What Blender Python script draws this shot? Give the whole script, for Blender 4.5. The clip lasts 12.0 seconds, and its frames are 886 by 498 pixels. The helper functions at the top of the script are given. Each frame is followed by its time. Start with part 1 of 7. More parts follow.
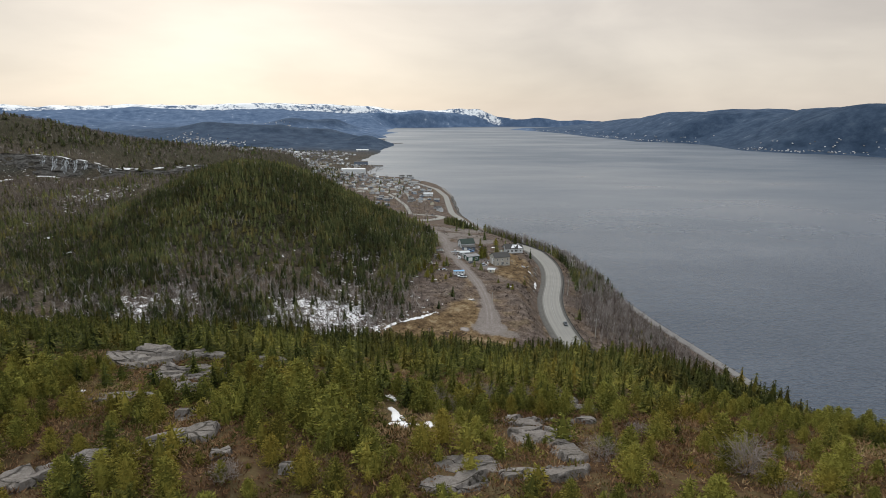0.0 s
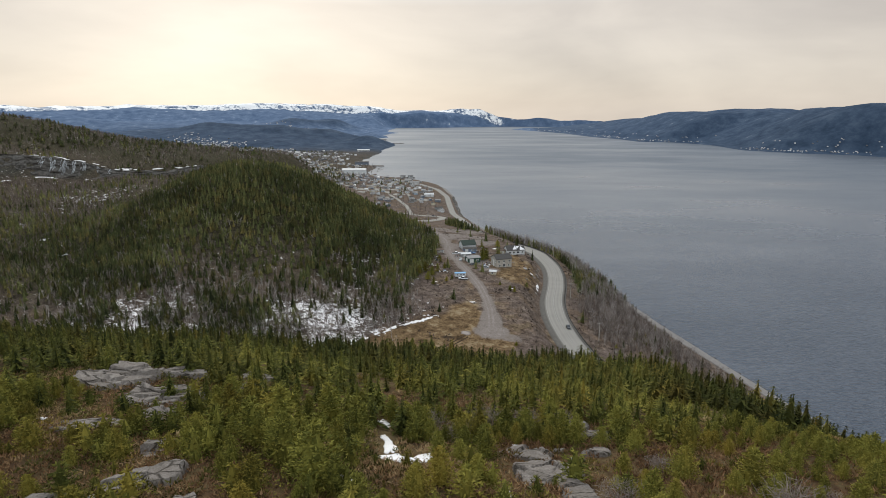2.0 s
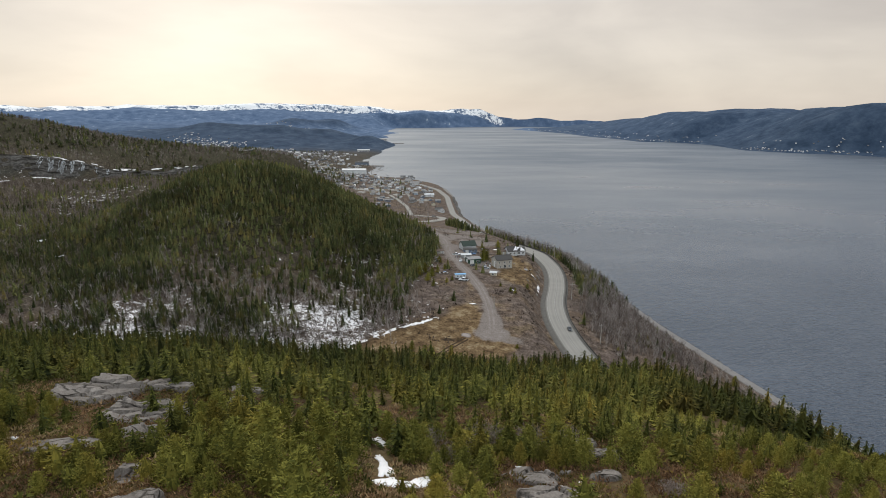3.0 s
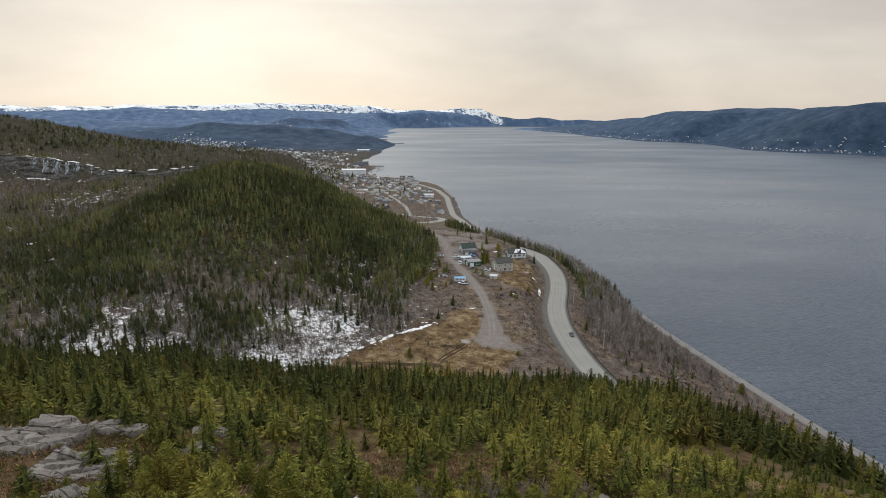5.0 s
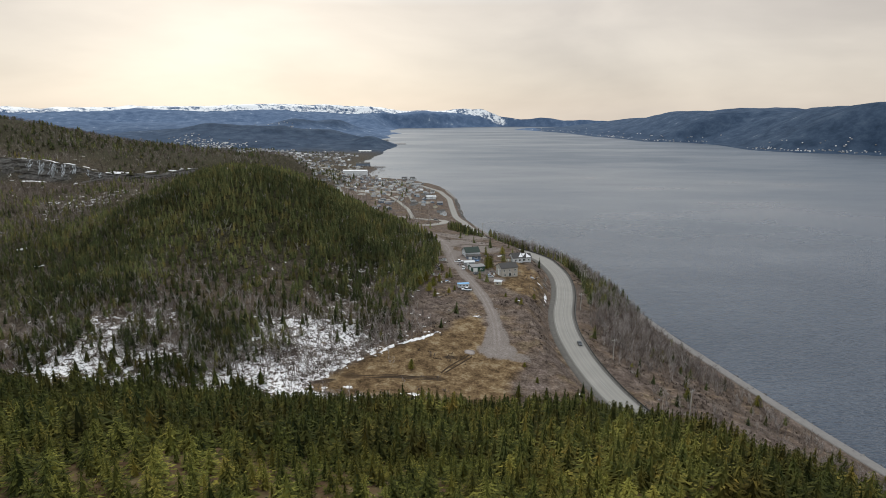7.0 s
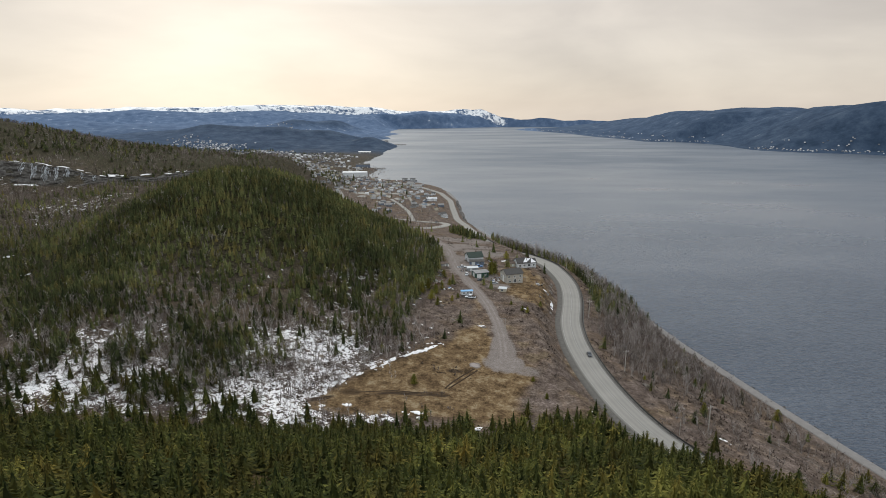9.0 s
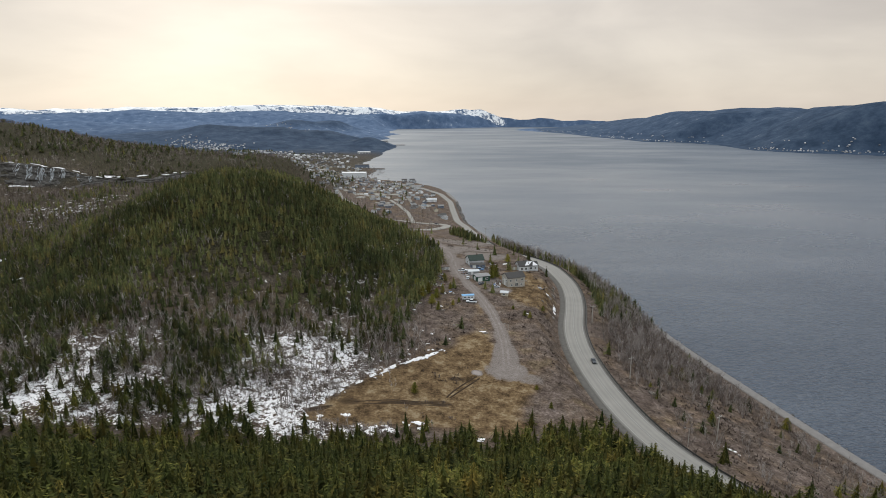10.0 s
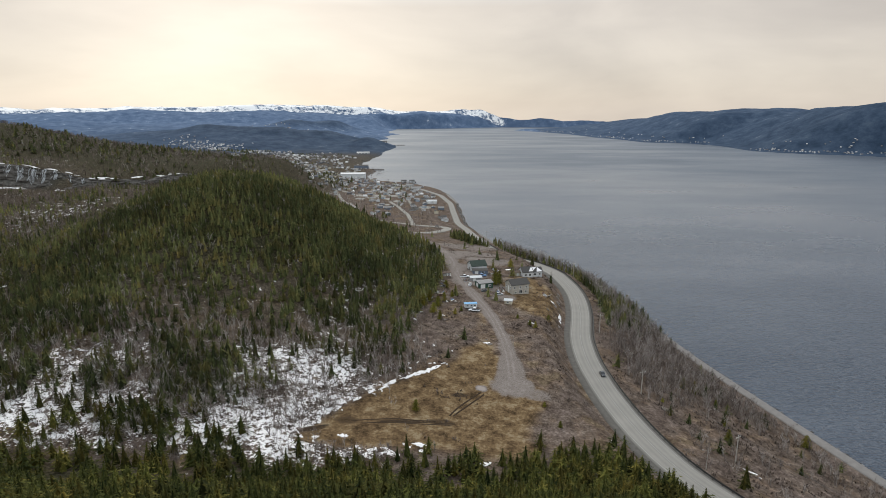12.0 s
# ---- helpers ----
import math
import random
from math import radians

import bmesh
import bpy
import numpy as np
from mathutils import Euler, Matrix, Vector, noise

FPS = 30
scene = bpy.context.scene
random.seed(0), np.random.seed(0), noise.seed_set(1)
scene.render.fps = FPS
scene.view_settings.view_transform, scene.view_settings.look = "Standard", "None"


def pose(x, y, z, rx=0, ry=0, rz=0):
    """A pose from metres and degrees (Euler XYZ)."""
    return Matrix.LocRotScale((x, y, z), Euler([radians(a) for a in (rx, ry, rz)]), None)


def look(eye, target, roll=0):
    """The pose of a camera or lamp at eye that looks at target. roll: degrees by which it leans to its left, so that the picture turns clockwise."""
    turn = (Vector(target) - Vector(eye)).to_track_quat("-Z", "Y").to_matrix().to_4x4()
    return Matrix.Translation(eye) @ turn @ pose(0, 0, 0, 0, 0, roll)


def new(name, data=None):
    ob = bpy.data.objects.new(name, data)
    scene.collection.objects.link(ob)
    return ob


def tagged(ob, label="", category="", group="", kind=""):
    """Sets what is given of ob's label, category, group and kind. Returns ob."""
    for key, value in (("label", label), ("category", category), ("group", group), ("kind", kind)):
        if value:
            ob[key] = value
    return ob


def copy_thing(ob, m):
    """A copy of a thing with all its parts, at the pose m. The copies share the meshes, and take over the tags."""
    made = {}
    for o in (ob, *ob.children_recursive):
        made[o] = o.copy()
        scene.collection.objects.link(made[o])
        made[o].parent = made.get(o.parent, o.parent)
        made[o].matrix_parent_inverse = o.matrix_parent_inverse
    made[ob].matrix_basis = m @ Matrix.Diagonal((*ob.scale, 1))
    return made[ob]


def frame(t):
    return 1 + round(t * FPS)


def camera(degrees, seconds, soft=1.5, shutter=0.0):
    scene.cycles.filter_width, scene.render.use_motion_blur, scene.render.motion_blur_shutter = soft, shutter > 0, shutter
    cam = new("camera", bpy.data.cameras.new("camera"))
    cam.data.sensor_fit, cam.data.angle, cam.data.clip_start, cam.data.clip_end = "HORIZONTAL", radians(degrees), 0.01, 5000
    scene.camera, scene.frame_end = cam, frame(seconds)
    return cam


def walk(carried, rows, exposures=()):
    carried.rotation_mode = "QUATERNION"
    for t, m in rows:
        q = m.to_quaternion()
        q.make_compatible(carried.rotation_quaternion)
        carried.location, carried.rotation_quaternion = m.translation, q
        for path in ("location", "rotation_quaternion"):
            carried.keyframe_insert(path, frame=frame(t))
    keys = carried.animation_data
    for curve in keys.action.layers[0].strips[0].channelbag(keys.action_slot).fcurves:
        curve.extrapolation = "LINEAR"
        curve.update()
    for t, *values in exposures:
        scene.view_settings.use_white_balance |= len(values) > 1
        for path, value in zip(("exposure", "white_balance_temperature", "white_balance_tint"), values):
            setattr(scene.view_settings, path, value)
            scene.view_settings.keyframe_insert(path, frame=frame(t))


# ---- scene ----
cam = camera(74.0, 12.0, soft=0.4)
PATH = [
    (0, pose(-1.09, -19.33, 120.99, 76.789, -0.153, -0.245)),
    (1.5, pose(-0.84, -16.04, 120.92, 76.795, -0.096, -0.151)),
    (3, pose(-0.69, -11.96, 120.75, 76.804, -0.079, -0.101)),
    (5, pose(0.00, -4.89, 120.87, 76.772, -0.040, -0.073)),
    (6, pose(0.00, 0.00, 121.00, 76.775, 0.000, -0.000)),
    (7, pose(-0.32, 5.31, 121.05, 76.805, 0.070, 0.118)),
    (9, pose(-1.65, 16.82, 121.28, 76.847, 0.234, 0.092)),
    (10.5, pose(-2.78, 25.22, 121.94, 76.853, 0.171, -0.018)),
    (12, pose(-3.64, 33.67, 122.30, 76.848, 0.119, -0.042)),
]
walk(cam, PATH)

# ---------------------------------------------------------------- light
SUN_TURN, SUN_UP = radians(-17), radians(36)      # behind thin cloud, ahead and a little to the left
world = bpy.data.worlds.new("overcast")
scene.world = world
world.use_nodes = True
wn, wl = world.node_tree.nodes, world.node_tree.links
wn.clear()


def wnode(kind, **values):
    n = wn.new(kind)
    for k, v in values.items():
        n.inputs[k.replace("_", " ")].default_value = v
    return n


sky = wn.new("ShaderNodeTexSky")
sky.sky_type, sky.sun_disc = "NISHITA", False
sky.sun_elevation, sky.sun_rotation = SUN_UP, SUN_TURN
bg_sky = wnode("ShaderNodeBackground", Strength=0.10)
wl.new(sky.outputs[0], bg_sky.inputs[0])
coord = wn.new("ShaderNodeTexCoord")
flat = wn.new("ShaderNodeMapping")
flat.inputs["Scale"].default_value = (1.0, 1.0, 3.2)
wl.new(coord.outputs["Generated"], flat.inputs[0])
cloud = wnode("ShaderNodeTexNoise", Scale=2.3, Detail=5.0, Roughness=0.5, Distortion=0.3)
wl.new(flat.outputs[0], cloud.inputs["Vector"])
cloud_ramp = wn.new("ShaderNodeValToRGB")
cloud_ramp.color_ramp.elements[0].position, cloud_ramp.color_ramp.elements[0].color = 0.36, (0.63, 0.565, 0.505, 1)
cloud_ramp.color_ramp.elements[1].position, cloud_ramp.color_ramp.elements[1].color = 0.62, (0.84, 0.755, 0.66, 1)
wl.new(cloud.outputs["Fac"], cloud_ramp.inputs[0])
# the thin place in the cloud in front of the sun, spread along the horizon
glow_at = wn.new("ShaderNodeVectorMath")
glow_at.operation = "SUBTRACT"
glow_at.inputs[1].default_value = (math.sin(SUN_TURN), math.cos(SUN_TURN), 0.05)
wl.new(coord.outputs["Generated"], glow_at.inputs[0])
glow_scale = wn.new("ShaderNodeVectorMath")
glow_scale.operation = "MULTIPLY"
glow_scale.inputs[1].default_value = (1.0, 1.0, 1.9)
wl.new(glow_at.outputs[0], glow_scale.inputs[0])
glow_len = wn.new("ShaderNodeVectorMath")
glow_len.operation = "LENGTH"
wl.new(glow_scale.outputs[0], glow_len.inputs[0])
glow_ramp = wn.new("ShaderNodeValToRGB")
glow_ramp.color_ramp.interpolation = "EASE"
glow_ramp.color_ramp.elements[0].position, glow_ramp.color_ramp.elements[0].color = 0.0, (0.36, 0.31, 0.23, 1)
glow_ramp.color_ramp.elements[1].position, glow_ramp.color_ramp.elements[1].color = 0.62, (0, 0, 0, 1)
wl.new(glow_len.outputs["Value"], glow_ramp.inputs[0])
add = wn.new("ShaderNodeVectorMath")
wl.new(cloud_ramp.outputs[0], add.inputs[0])
wl.new(glow_ramp.outputs[0], add.inputs[1])
# the cloud is brighter and cooler overhead than along the horizon
apart = wn.new("ShaderNodeSeparateXYZ")
wl.new(coord.outputs["Generated"], apart.inputs[0])
zenith = wn.new("ShaderNodeValToRGB")
zenith.color_ramp.elements[0].position, zenith.color_ramp.elements[0].color = 0.16, (0.88, 0.88, 0.88, 1)
zenith.color_ramp.elements[1].position, zenith.color_ramp.elements[1].color = 0.27, (1.33, 1.60, 1.92, 1)
wl.new(apart.outputs["Z"], zenith.inputs[0])
over = wn.new("ShaderNodeVectorMath")
over.operation = "MULTIPLY"
wl.new(add.outputs[0], over.inputs[0])
wl.new(zenith.outputs[0], over.inputs[1])
bg_cloud = wnode("ShaderNodeBackground", Strength=1.0)
wl.new(over.outputs[0], bg_cloud.inputs[0])
mix_sky = wnode("ShaderNodeMixShader")
mix_sky.inputs[0].default_value = 0.9
wl.new(bg_sky.outputs[0], mix_sky.inputs[1])
wl.new(bg_cloud.outputs[0], mix_sky.inputs[2])
wout = wn.new("ShaderNodeOutputWorld")
wl.new(mix_sky.outputs[0], wout.inputs[0])

sun = new("sun", bpy.data.lights.new("sun", "SUN"))
sun.data.energy, sun.data.angle, sun.data.color = 1.2, radians(14), (1.0, 0.93, 0.82)
sun_way = Vector((math.sin(SUN_TURN) * math.cos(SUN_UP), math.cos(SUN_TURN) * math.cos(SUN_UP), math.sin(SUN_UP)))
sun.matrix_world = look(sun_way * 300, (0, 0, 0))
scene.view_settings.exposure = 0.12


# ---------------------------------------------------------------- numbers and noise
def smooth(v, a, b):
    k = np.clip((np.asarray(v, float) - a) / (b - a), 0, 1)
    return k * k * (3 - 2 * k)


def _hash(i, j, seed):
    n = (i.astype(np.int64) * 374761393 + j.astype(np.int64) * 668265263 + seed * 1442695041) & 0x7FFFFFFF
    n = ((n ^ (n >> 13)) * 1274126177) & 0x7FFFFFFF
    return ((n ^ (n >> 16)) & 0xFFFF) / 65535.0


def value_noise(x, y, seed=0):
    i, j = np.floor(x), np.floor(y)
    u, v = x - i, y - j
    u, v = u * u * (3 - 2 * u), v * v * (3 - 2 * v)
    a, b = _hash(i, j, seed), _hash(i + 1, j, seed)
    c, d = _hash(i, j + 1, seed), _hash(i + 1, j + 1, seed)
    return (a * (1 - u) + b * u) * (1 - v) + (c * (1 - u) + d * u) * v


def fbm(x, y, size, octaves=4, seed=0):
    """Noise about -0.5 to 0.5 with features of that size in metres."""
    total, amp, norm = 0.0, 1.0, 0.0
    x, y = np.asarray(x, float) / size, np.asarray(y, float) / size
    for k in range(octaves):
        total = total + amp * (value_noise(x, y, seed + k) - 0.5)
        norm, amp, x, y = norm + amp, amp * 0.5, x * 2.03 + 7.1, y * 2.03 + 3.7
    return total / norm * 1.6


def line(y, knots, soften=10.0):
    """A smooth line through (y, x) knots."""
    ky, kx = zip(*knots)
    return sum(np.interp(np.asarray(y, float) + o, ky, kx) * w for o, w in ((-soften, .2), (-soften / 2, .2), (0, .2), (soften / 2, .2), (soften, .2)))


def bump(x, y, cx, cy, sx, sy, h):
    return h * np.exp(-0.5 * (((x - cx) / sx) ** 2 + ((y - cy) / sy) ** 2))


def soft_max(a, b, k):
    h = np.clip(0.5 + 0.5 * (a - b) / k, 0, 1)
    return b * (1 - h) + a * h + k * h * (1 - h)


# ---------------------------------------------------------------- the lie of the land
SHORE = [(-4000, 1500), (-500, 420), (0, 201), (100, 170.5), (206, 144.3), (244, 136), (297, 125.2), (330, 120.2), (420, 97), (520, 58), (650, 24), (760, 19), (822, 17),
         (896, 7), (968, -11), (1017, -37), (1053, -63), (1080, -110), (1101, -136), (1186, -152), (1284, -145), (1341, -190), (1467, -200),
         (1728, -185), (2000, -194), (2246, -196), (2500, -260), (2727, -314), (3278, -283), (3360, -233), (3420, -330), (3983, -343), (4380, -330), (4509, 60), (4700, 300), (4860, 560), (5000, 900)]
ROAD = [(-500, 330), (0, 172), (50, 150), (100, 120), (125, 102), (150, 84), (182, 66.3), (196, 62.3), (209, 59.7), (233, 57.1), (263, 56.6), (289, 59.4), (320, 67), (343, 71), (364, 72.5), (386, 71),
        (408, 68), (426, 63), (445, 55), (460, 46), (480, 38), (520, 30), (570, 25), (621, 19), (657, 12), (734, 8.5), (795, 6.5), (873, -7), (936, -34), (985, -62), (1010, -84)]
RIGHT_SHORE = [(0, 2600), (900, 2000), (1603, 1213), (1692, 1169), (1767, 1050), (1876, 969), (2168, 992), (2374, 949), (2425, 807), (2627, 797), (2867, 733), (3316, 689), (3704, 593), (4061, 470), (4120, 640), (4300, 1200), (5000, 1500)]
RIGHT_CREST = [(900, 170), (1600, 152), (1900, 147), (2300, 121), (2600, 119), (2900, 111), (3300, 86), (3700, 50), (4061, 12), (5000, 12)]
GRAVEL = [(205, 20), (225, 20.5), (241, 22), (258, 22.3), (275, 21.3), (290, 19.5), (305, 16.5), (327, 11), (353, 5), (384, 2), (414, -3), (445, -13), (480, -22), (520, -26), (556, -26)]


def shore_x(y):
    return line(y, SHORE, 6.0)


def road_x(y):
    return line(y, ROAD, 9.0)


def road_z(y):
    return np.interp(y, (-500, 150, 400, 520, 640, 1000), (30, 20, 20, 12, 5.5, 5.0))


def cliff_line(x, y):
    return 522 + (x + 342) * 0.5 + fbm(x, y, 60, 3, 11) * 22


def height(x, y):
    x, y = np.asarray(x, float), np.asarray(y, float)
    d = shore_x(y) - x                                   # inland from the waterline
    r = road_x(y) - x                                    # inland from the road
    zr = road_z(y)
    # coast: beach, railway bench, slope up to the road, bank, terrace, rising woods
    gap = np.maximum(d - r - 6 - 10, 4.0)                # rail to road
    up = np.clip((d - 10) / gap, 0, 1)
    sea_side = np.where(d < 0, np.maximum(d * 0.15, -14), np.where(d < 2, d * 1.88, np.where(d < 10, 3.75, 3.75 + (zr - 3.75) * up ** (1.1 - 0.8 * smooth(y, 270, 345)))))
    town = smooth(y, 462, 575) * smooth(r, 420, 260)
    bank = (8.2 * (1 - town) + 2.5 * town) * smooth(r, 6.5, 19) * (1 - 0.35 * smooth(y, 250, 190))
    rise = np.interp(r, (0, 20, 60, 100, 160, 300, 500, 900, 2500), (0, 0, 2.2, 5, 10, 22, 38, 62, 90)) * (1 - 0.45 * town)
    near = np.where(r > 6, zr + bank + rise, sea_side)
    near = np.where(np.abs(r) <= 6, np.minimum(zr, sea_side + 40), near)
    far = np.where(d < 0, np.maximum(d * 0.15, -14), np.interp(d, (0, 4, 60, 400, 1200, 4000), (0, 3, 5, 20, 34, 46)))
    z = near + (far - near) * smooth(y, 930, 1050)
    inland = smooth(r, 40, 120)
    z = z + fbm(x, y, 55, 4, 3) * 5.0 * inland + fbm(x, y, 260, 3, 5) * 16 * smooth(r, 150, 400)
    # wooded hill beyond the gully, low ground west of it, stepped cliff and ridge
    z = z + bump(x, y, -118, 372, 46, np.where(y < 372, 58, 120), 39) + bump(x, y, -165, 385, 50, 70, 7)
    cliff = cliff_line(x, y)
    rear = np.interp(x, (-480, -342, -250, -150), (84, 77, 72, 64)) - 60
    step = np.interp(x, (-480, -345, -305, -260, -200), (1.0, 1.0, 0.55, 0.25, 0.12))
    shelf = 60 + rear * (step * smooth(y, cliff - 2, cliff + 4) + (1 - step) * smooth(y, cliff, cliff + 75)) * (1 - 0.75 * smooth(y, 640, 800))
    shelf = shelf + fbm(x, y, 45, 4, 13) * 7 + bump(x, y, -560, 740, 120, 130, 38)
    z = z + (shelf - z) * smooth(x, -165, -235) * smooth(y, 350, 440) * smooth(y, 1050, 830)
    # hills behind the town
    z = z + bump(x, y, -850, 2250, 260, 130, 30) + bump(x, y, -540, 2280, 150, 110, 24) + bump(x, y, -790, 3150, 85, 90, 44) + bump(x, y, -580, 3250, 85, 80, 50) + bump(x, y, -330, 2800, 70, 80, 14) \
        + bump(x, y, -1700, 2600, 400, 300, 40) + bump(x, y, -262, 2090, 45, 70, 28) + bump(x, y, -1100, 3300, 300, 250, 30)
    land = smooth(d, 20, 260)
    z = z + fbm(x, y, 420, 3, 21) * 34 * land * smooth(y, 1300, 2300)
    # the long dark range at the head of the fjord and the snow mountains behind it
    ahead = np.hypot(x, y)
    side = np.interp(x, (0, 250, 480, 900), (1, 0.76, 0.46, 0.0))
    z = z + 70 * smooth(ahead, 3950, 4450) * side * np.interp(x, (-2600, -1500, -450, 0), (1.06, 1.3, 1.42, 1.14)) * (1 + 0.32 * fbm(x, y, 600, 3, 31)) * smooth(d, 5, 200)
    turn = np.degrees(np.arctan2(x, y))
    snow_top = np.interp(turn, (-60, -38, -36, -33.5, -31, -28, -20, -16, -11, -7, -5.6, -4.4, -2, 1, 3.5, 4.6, 6.5, 9, 14),
                         (158, 156, 148, 132, 143, 152, 158, 168, 163, 152, 138, 126, 126, 137, 135, 106, 76, 82, 64))
    jag = fbm(x, y, 160, 6, 41) * 26 * smooth(ahead, 4500, 4700)
    foot = np.interp(turn, (-60, -6, 0, 3, 5, 40), (4520, 4540, 4720, 4790, 4810, 4810))
    z = z + (snow_top + jag - z) * smooth(ahead, foot, foot + 80)
    # the far side of the fjord
    w = x - line(y, RIGHT_SHORE, 20.0)
    crest = np.interp(y, *zip(*RIGHT_CREST))
    over = np.interp(w, (-400, 0, 4, 70, 330, 520, 1500, 4000), (-14, 0, 2, 9, 1, 1, 1, 1))
    right = np.where(w < 70, over, 9 + (crest - 9) * smooth(w, 20, 380) ** 0.9 + fbm(x, y, 300, 5, 51) * 0.32 * crest * smooth(w, 60, 300))
    z = np.where(w > -60, np.maximum(z, right), z)
    # the bluff that the camera flies off
    top = 100.0 + fbm(x, y, 13, 4, 61) * 2.6 + fbm(x, y, 45, 2, 63) * 3
    face = 106.0 - 0.40 * (y - 8) - (0.125 + 0.06 * smooth(x, -22, -58)) * np.maximum(y - 84, 0) - 0.10 * np.maximum(x, -16) - 0.05 * np.minimum(x + 16, 0) - np.maximum(x - 36, 0) * 0.22 - np.maximum(x - 36, 0) ** 2 * 0.0036 - np.maximum(y - 125, 0) * 0.16 + fbm(x, y, 24, 4, 65) * 5
    bluff = -soft_max(-top, -face, 8.0)
    bluff = bluff - 60 * smooth(x, -170, -420) - 70 * smooth(y, -150, -500)
    z = soft_max(z, bluff, 6.0)
    z = np.where((d < 14) & (y < 1000) & (w < -60), np.minimum(z, sea_side + np.maximum(d - 12, 0) * 3), z)
    # beds of the roads
    bed = smooth(np.abs(r), 11, 7.2) * smooth(y, 1010, 960)
    z = z + (zr - 0.3 - z) * bed
    return z


def gravel_x(y):
    return line(y, GRAVEL, 8.0)


def ground(x, y):
    return float(height(np.array([x], float), np.array([y], float))[0])


# ---------------------------------------------------------------- materials
def material(name, roughness=0.9, specular=0.3):
    m = bpy.data.materials.new(name)
    m.use_nodes = True
    b = m.node_tree.nodes["Principled BSDF"]
    b.inputs["Roughness"].default_value = roughness
    b.inputs["Specular IOR Level"].default_value = specular
    return m, m.node_tree.nodes, m.node_tree.links, b


def ramp(nodes, stops):
    n = nodes.new("ShaderNodeValToRGB")
    e = n.color_ramp.elements
    while len(e) < len(stops):
        e.new(0.5)
    for k, (p, c) in zip(e, stops):
        k.position, k.color = p, (*c, 1) if len(c) == 3 else c
    return n


def noise_node(nodes, links, scale, detail=4.0, rough=0.55, where=None):
    n = nodes.new("ShaderNodeTexNoise")
    n.inputs["Scale"].default_value, n.inputs["Detail"].default_value, n.inputs["Roughness"].default_value = scale, detail, rough
    if where is not None:
        links.new(where, n.inputs["Vector"])
    return n


def mix_colour(nodes, links, fac, a, b, blend="MIX"):
    n = nodes.new("ShaderNodeMix")
    n.data_type, n.blend_type = "RGBA", blend
    for socket, value in ((n.inputs["Factor"], fac), (n.inputs[6], a), (n.inputs[7], b)):
        if isinstance(value, bpy.types.NodeSocket):
            links.new(value, socket)
        else:
            socket.default_value = value if isinstance(value, float) else (*value, 1)
    return n.outputs[2]


def maths(nodes, links, op, *values, clamp=False):
    n = nodes.new("ShaderNodeMath")
    n.operation, n.use_clamp = op, clamp
    for s, v in zip(n.inputs, values):
        if isinstance(v, bpy.types.NodeSocket):
            links.new(v, s)
        else:
            s.default_value = v
    return n.outputs[0]


def plain(name, colour, roughness=0.8, vary=0.25, scale=3.0, bump_strength=0.2, metallic=0.0, specular=0.3, stain=None, by_object=0.0):
    """A painted, wooden, stone or metal surface with mottling at two scales and fine relief."""
    m, n, l, b = material(name, roughness, specular)
    co = n.new("ShaderNodeTexCoord").outputs["Object"]
    big, fine = noise_node(n, l, scale, 4.0, 0.6, co), noise_node(n, l, scale * 11, 3.0, 0.6, co)
    both = maths(n, l, "ADD", maths(n, l, "MULTIPLY", big.outputs["Fac"], 0.65), maths(n, l, "MULTIPLY", fine.outputs["Fac"], 0.35))
    dark = tuple(c * (1 - vary) for c in colour)
    light = tuple(min(1.0, c * (1 + vary)) for c in colour)
    r = ramp(n, [(0.3, stain or dark), (0.5, colour), (0.7, light)])
    l.new(both, r.inputs[0])
    out = r.outputs[0]
    if by_object:
        info = n.new("ShaderNodeObjectInfo")
        v = maths(n, l, "ADD", maths(n, l, "MULTIPLY", info.outputs["Random"], 2 * by_object), 1 - by_object)
        hsv = n.new("ShaderNodeHueSaturation")
        l.new(out, hsv.inputs["Color"])
        l.new(v, hsv.inputs["Value"])
        out = hsv.outputs[0]
    l.new(out, b.inputs["Base Color"])
    b.inputs["Metallic"].default_value = metallic
    if bump_strength:
        bp = n.new("ShaderNodeBump")
        bp.inputs["Strength"].default_value, bp.inputs["Distance"].default_value = bump_strength, 0.05
        l.new(fine.outputs["Fac"], bp.inputs["Height"])
        l.new(bp.outputs[0], b.inputs["Normal"])
    return m


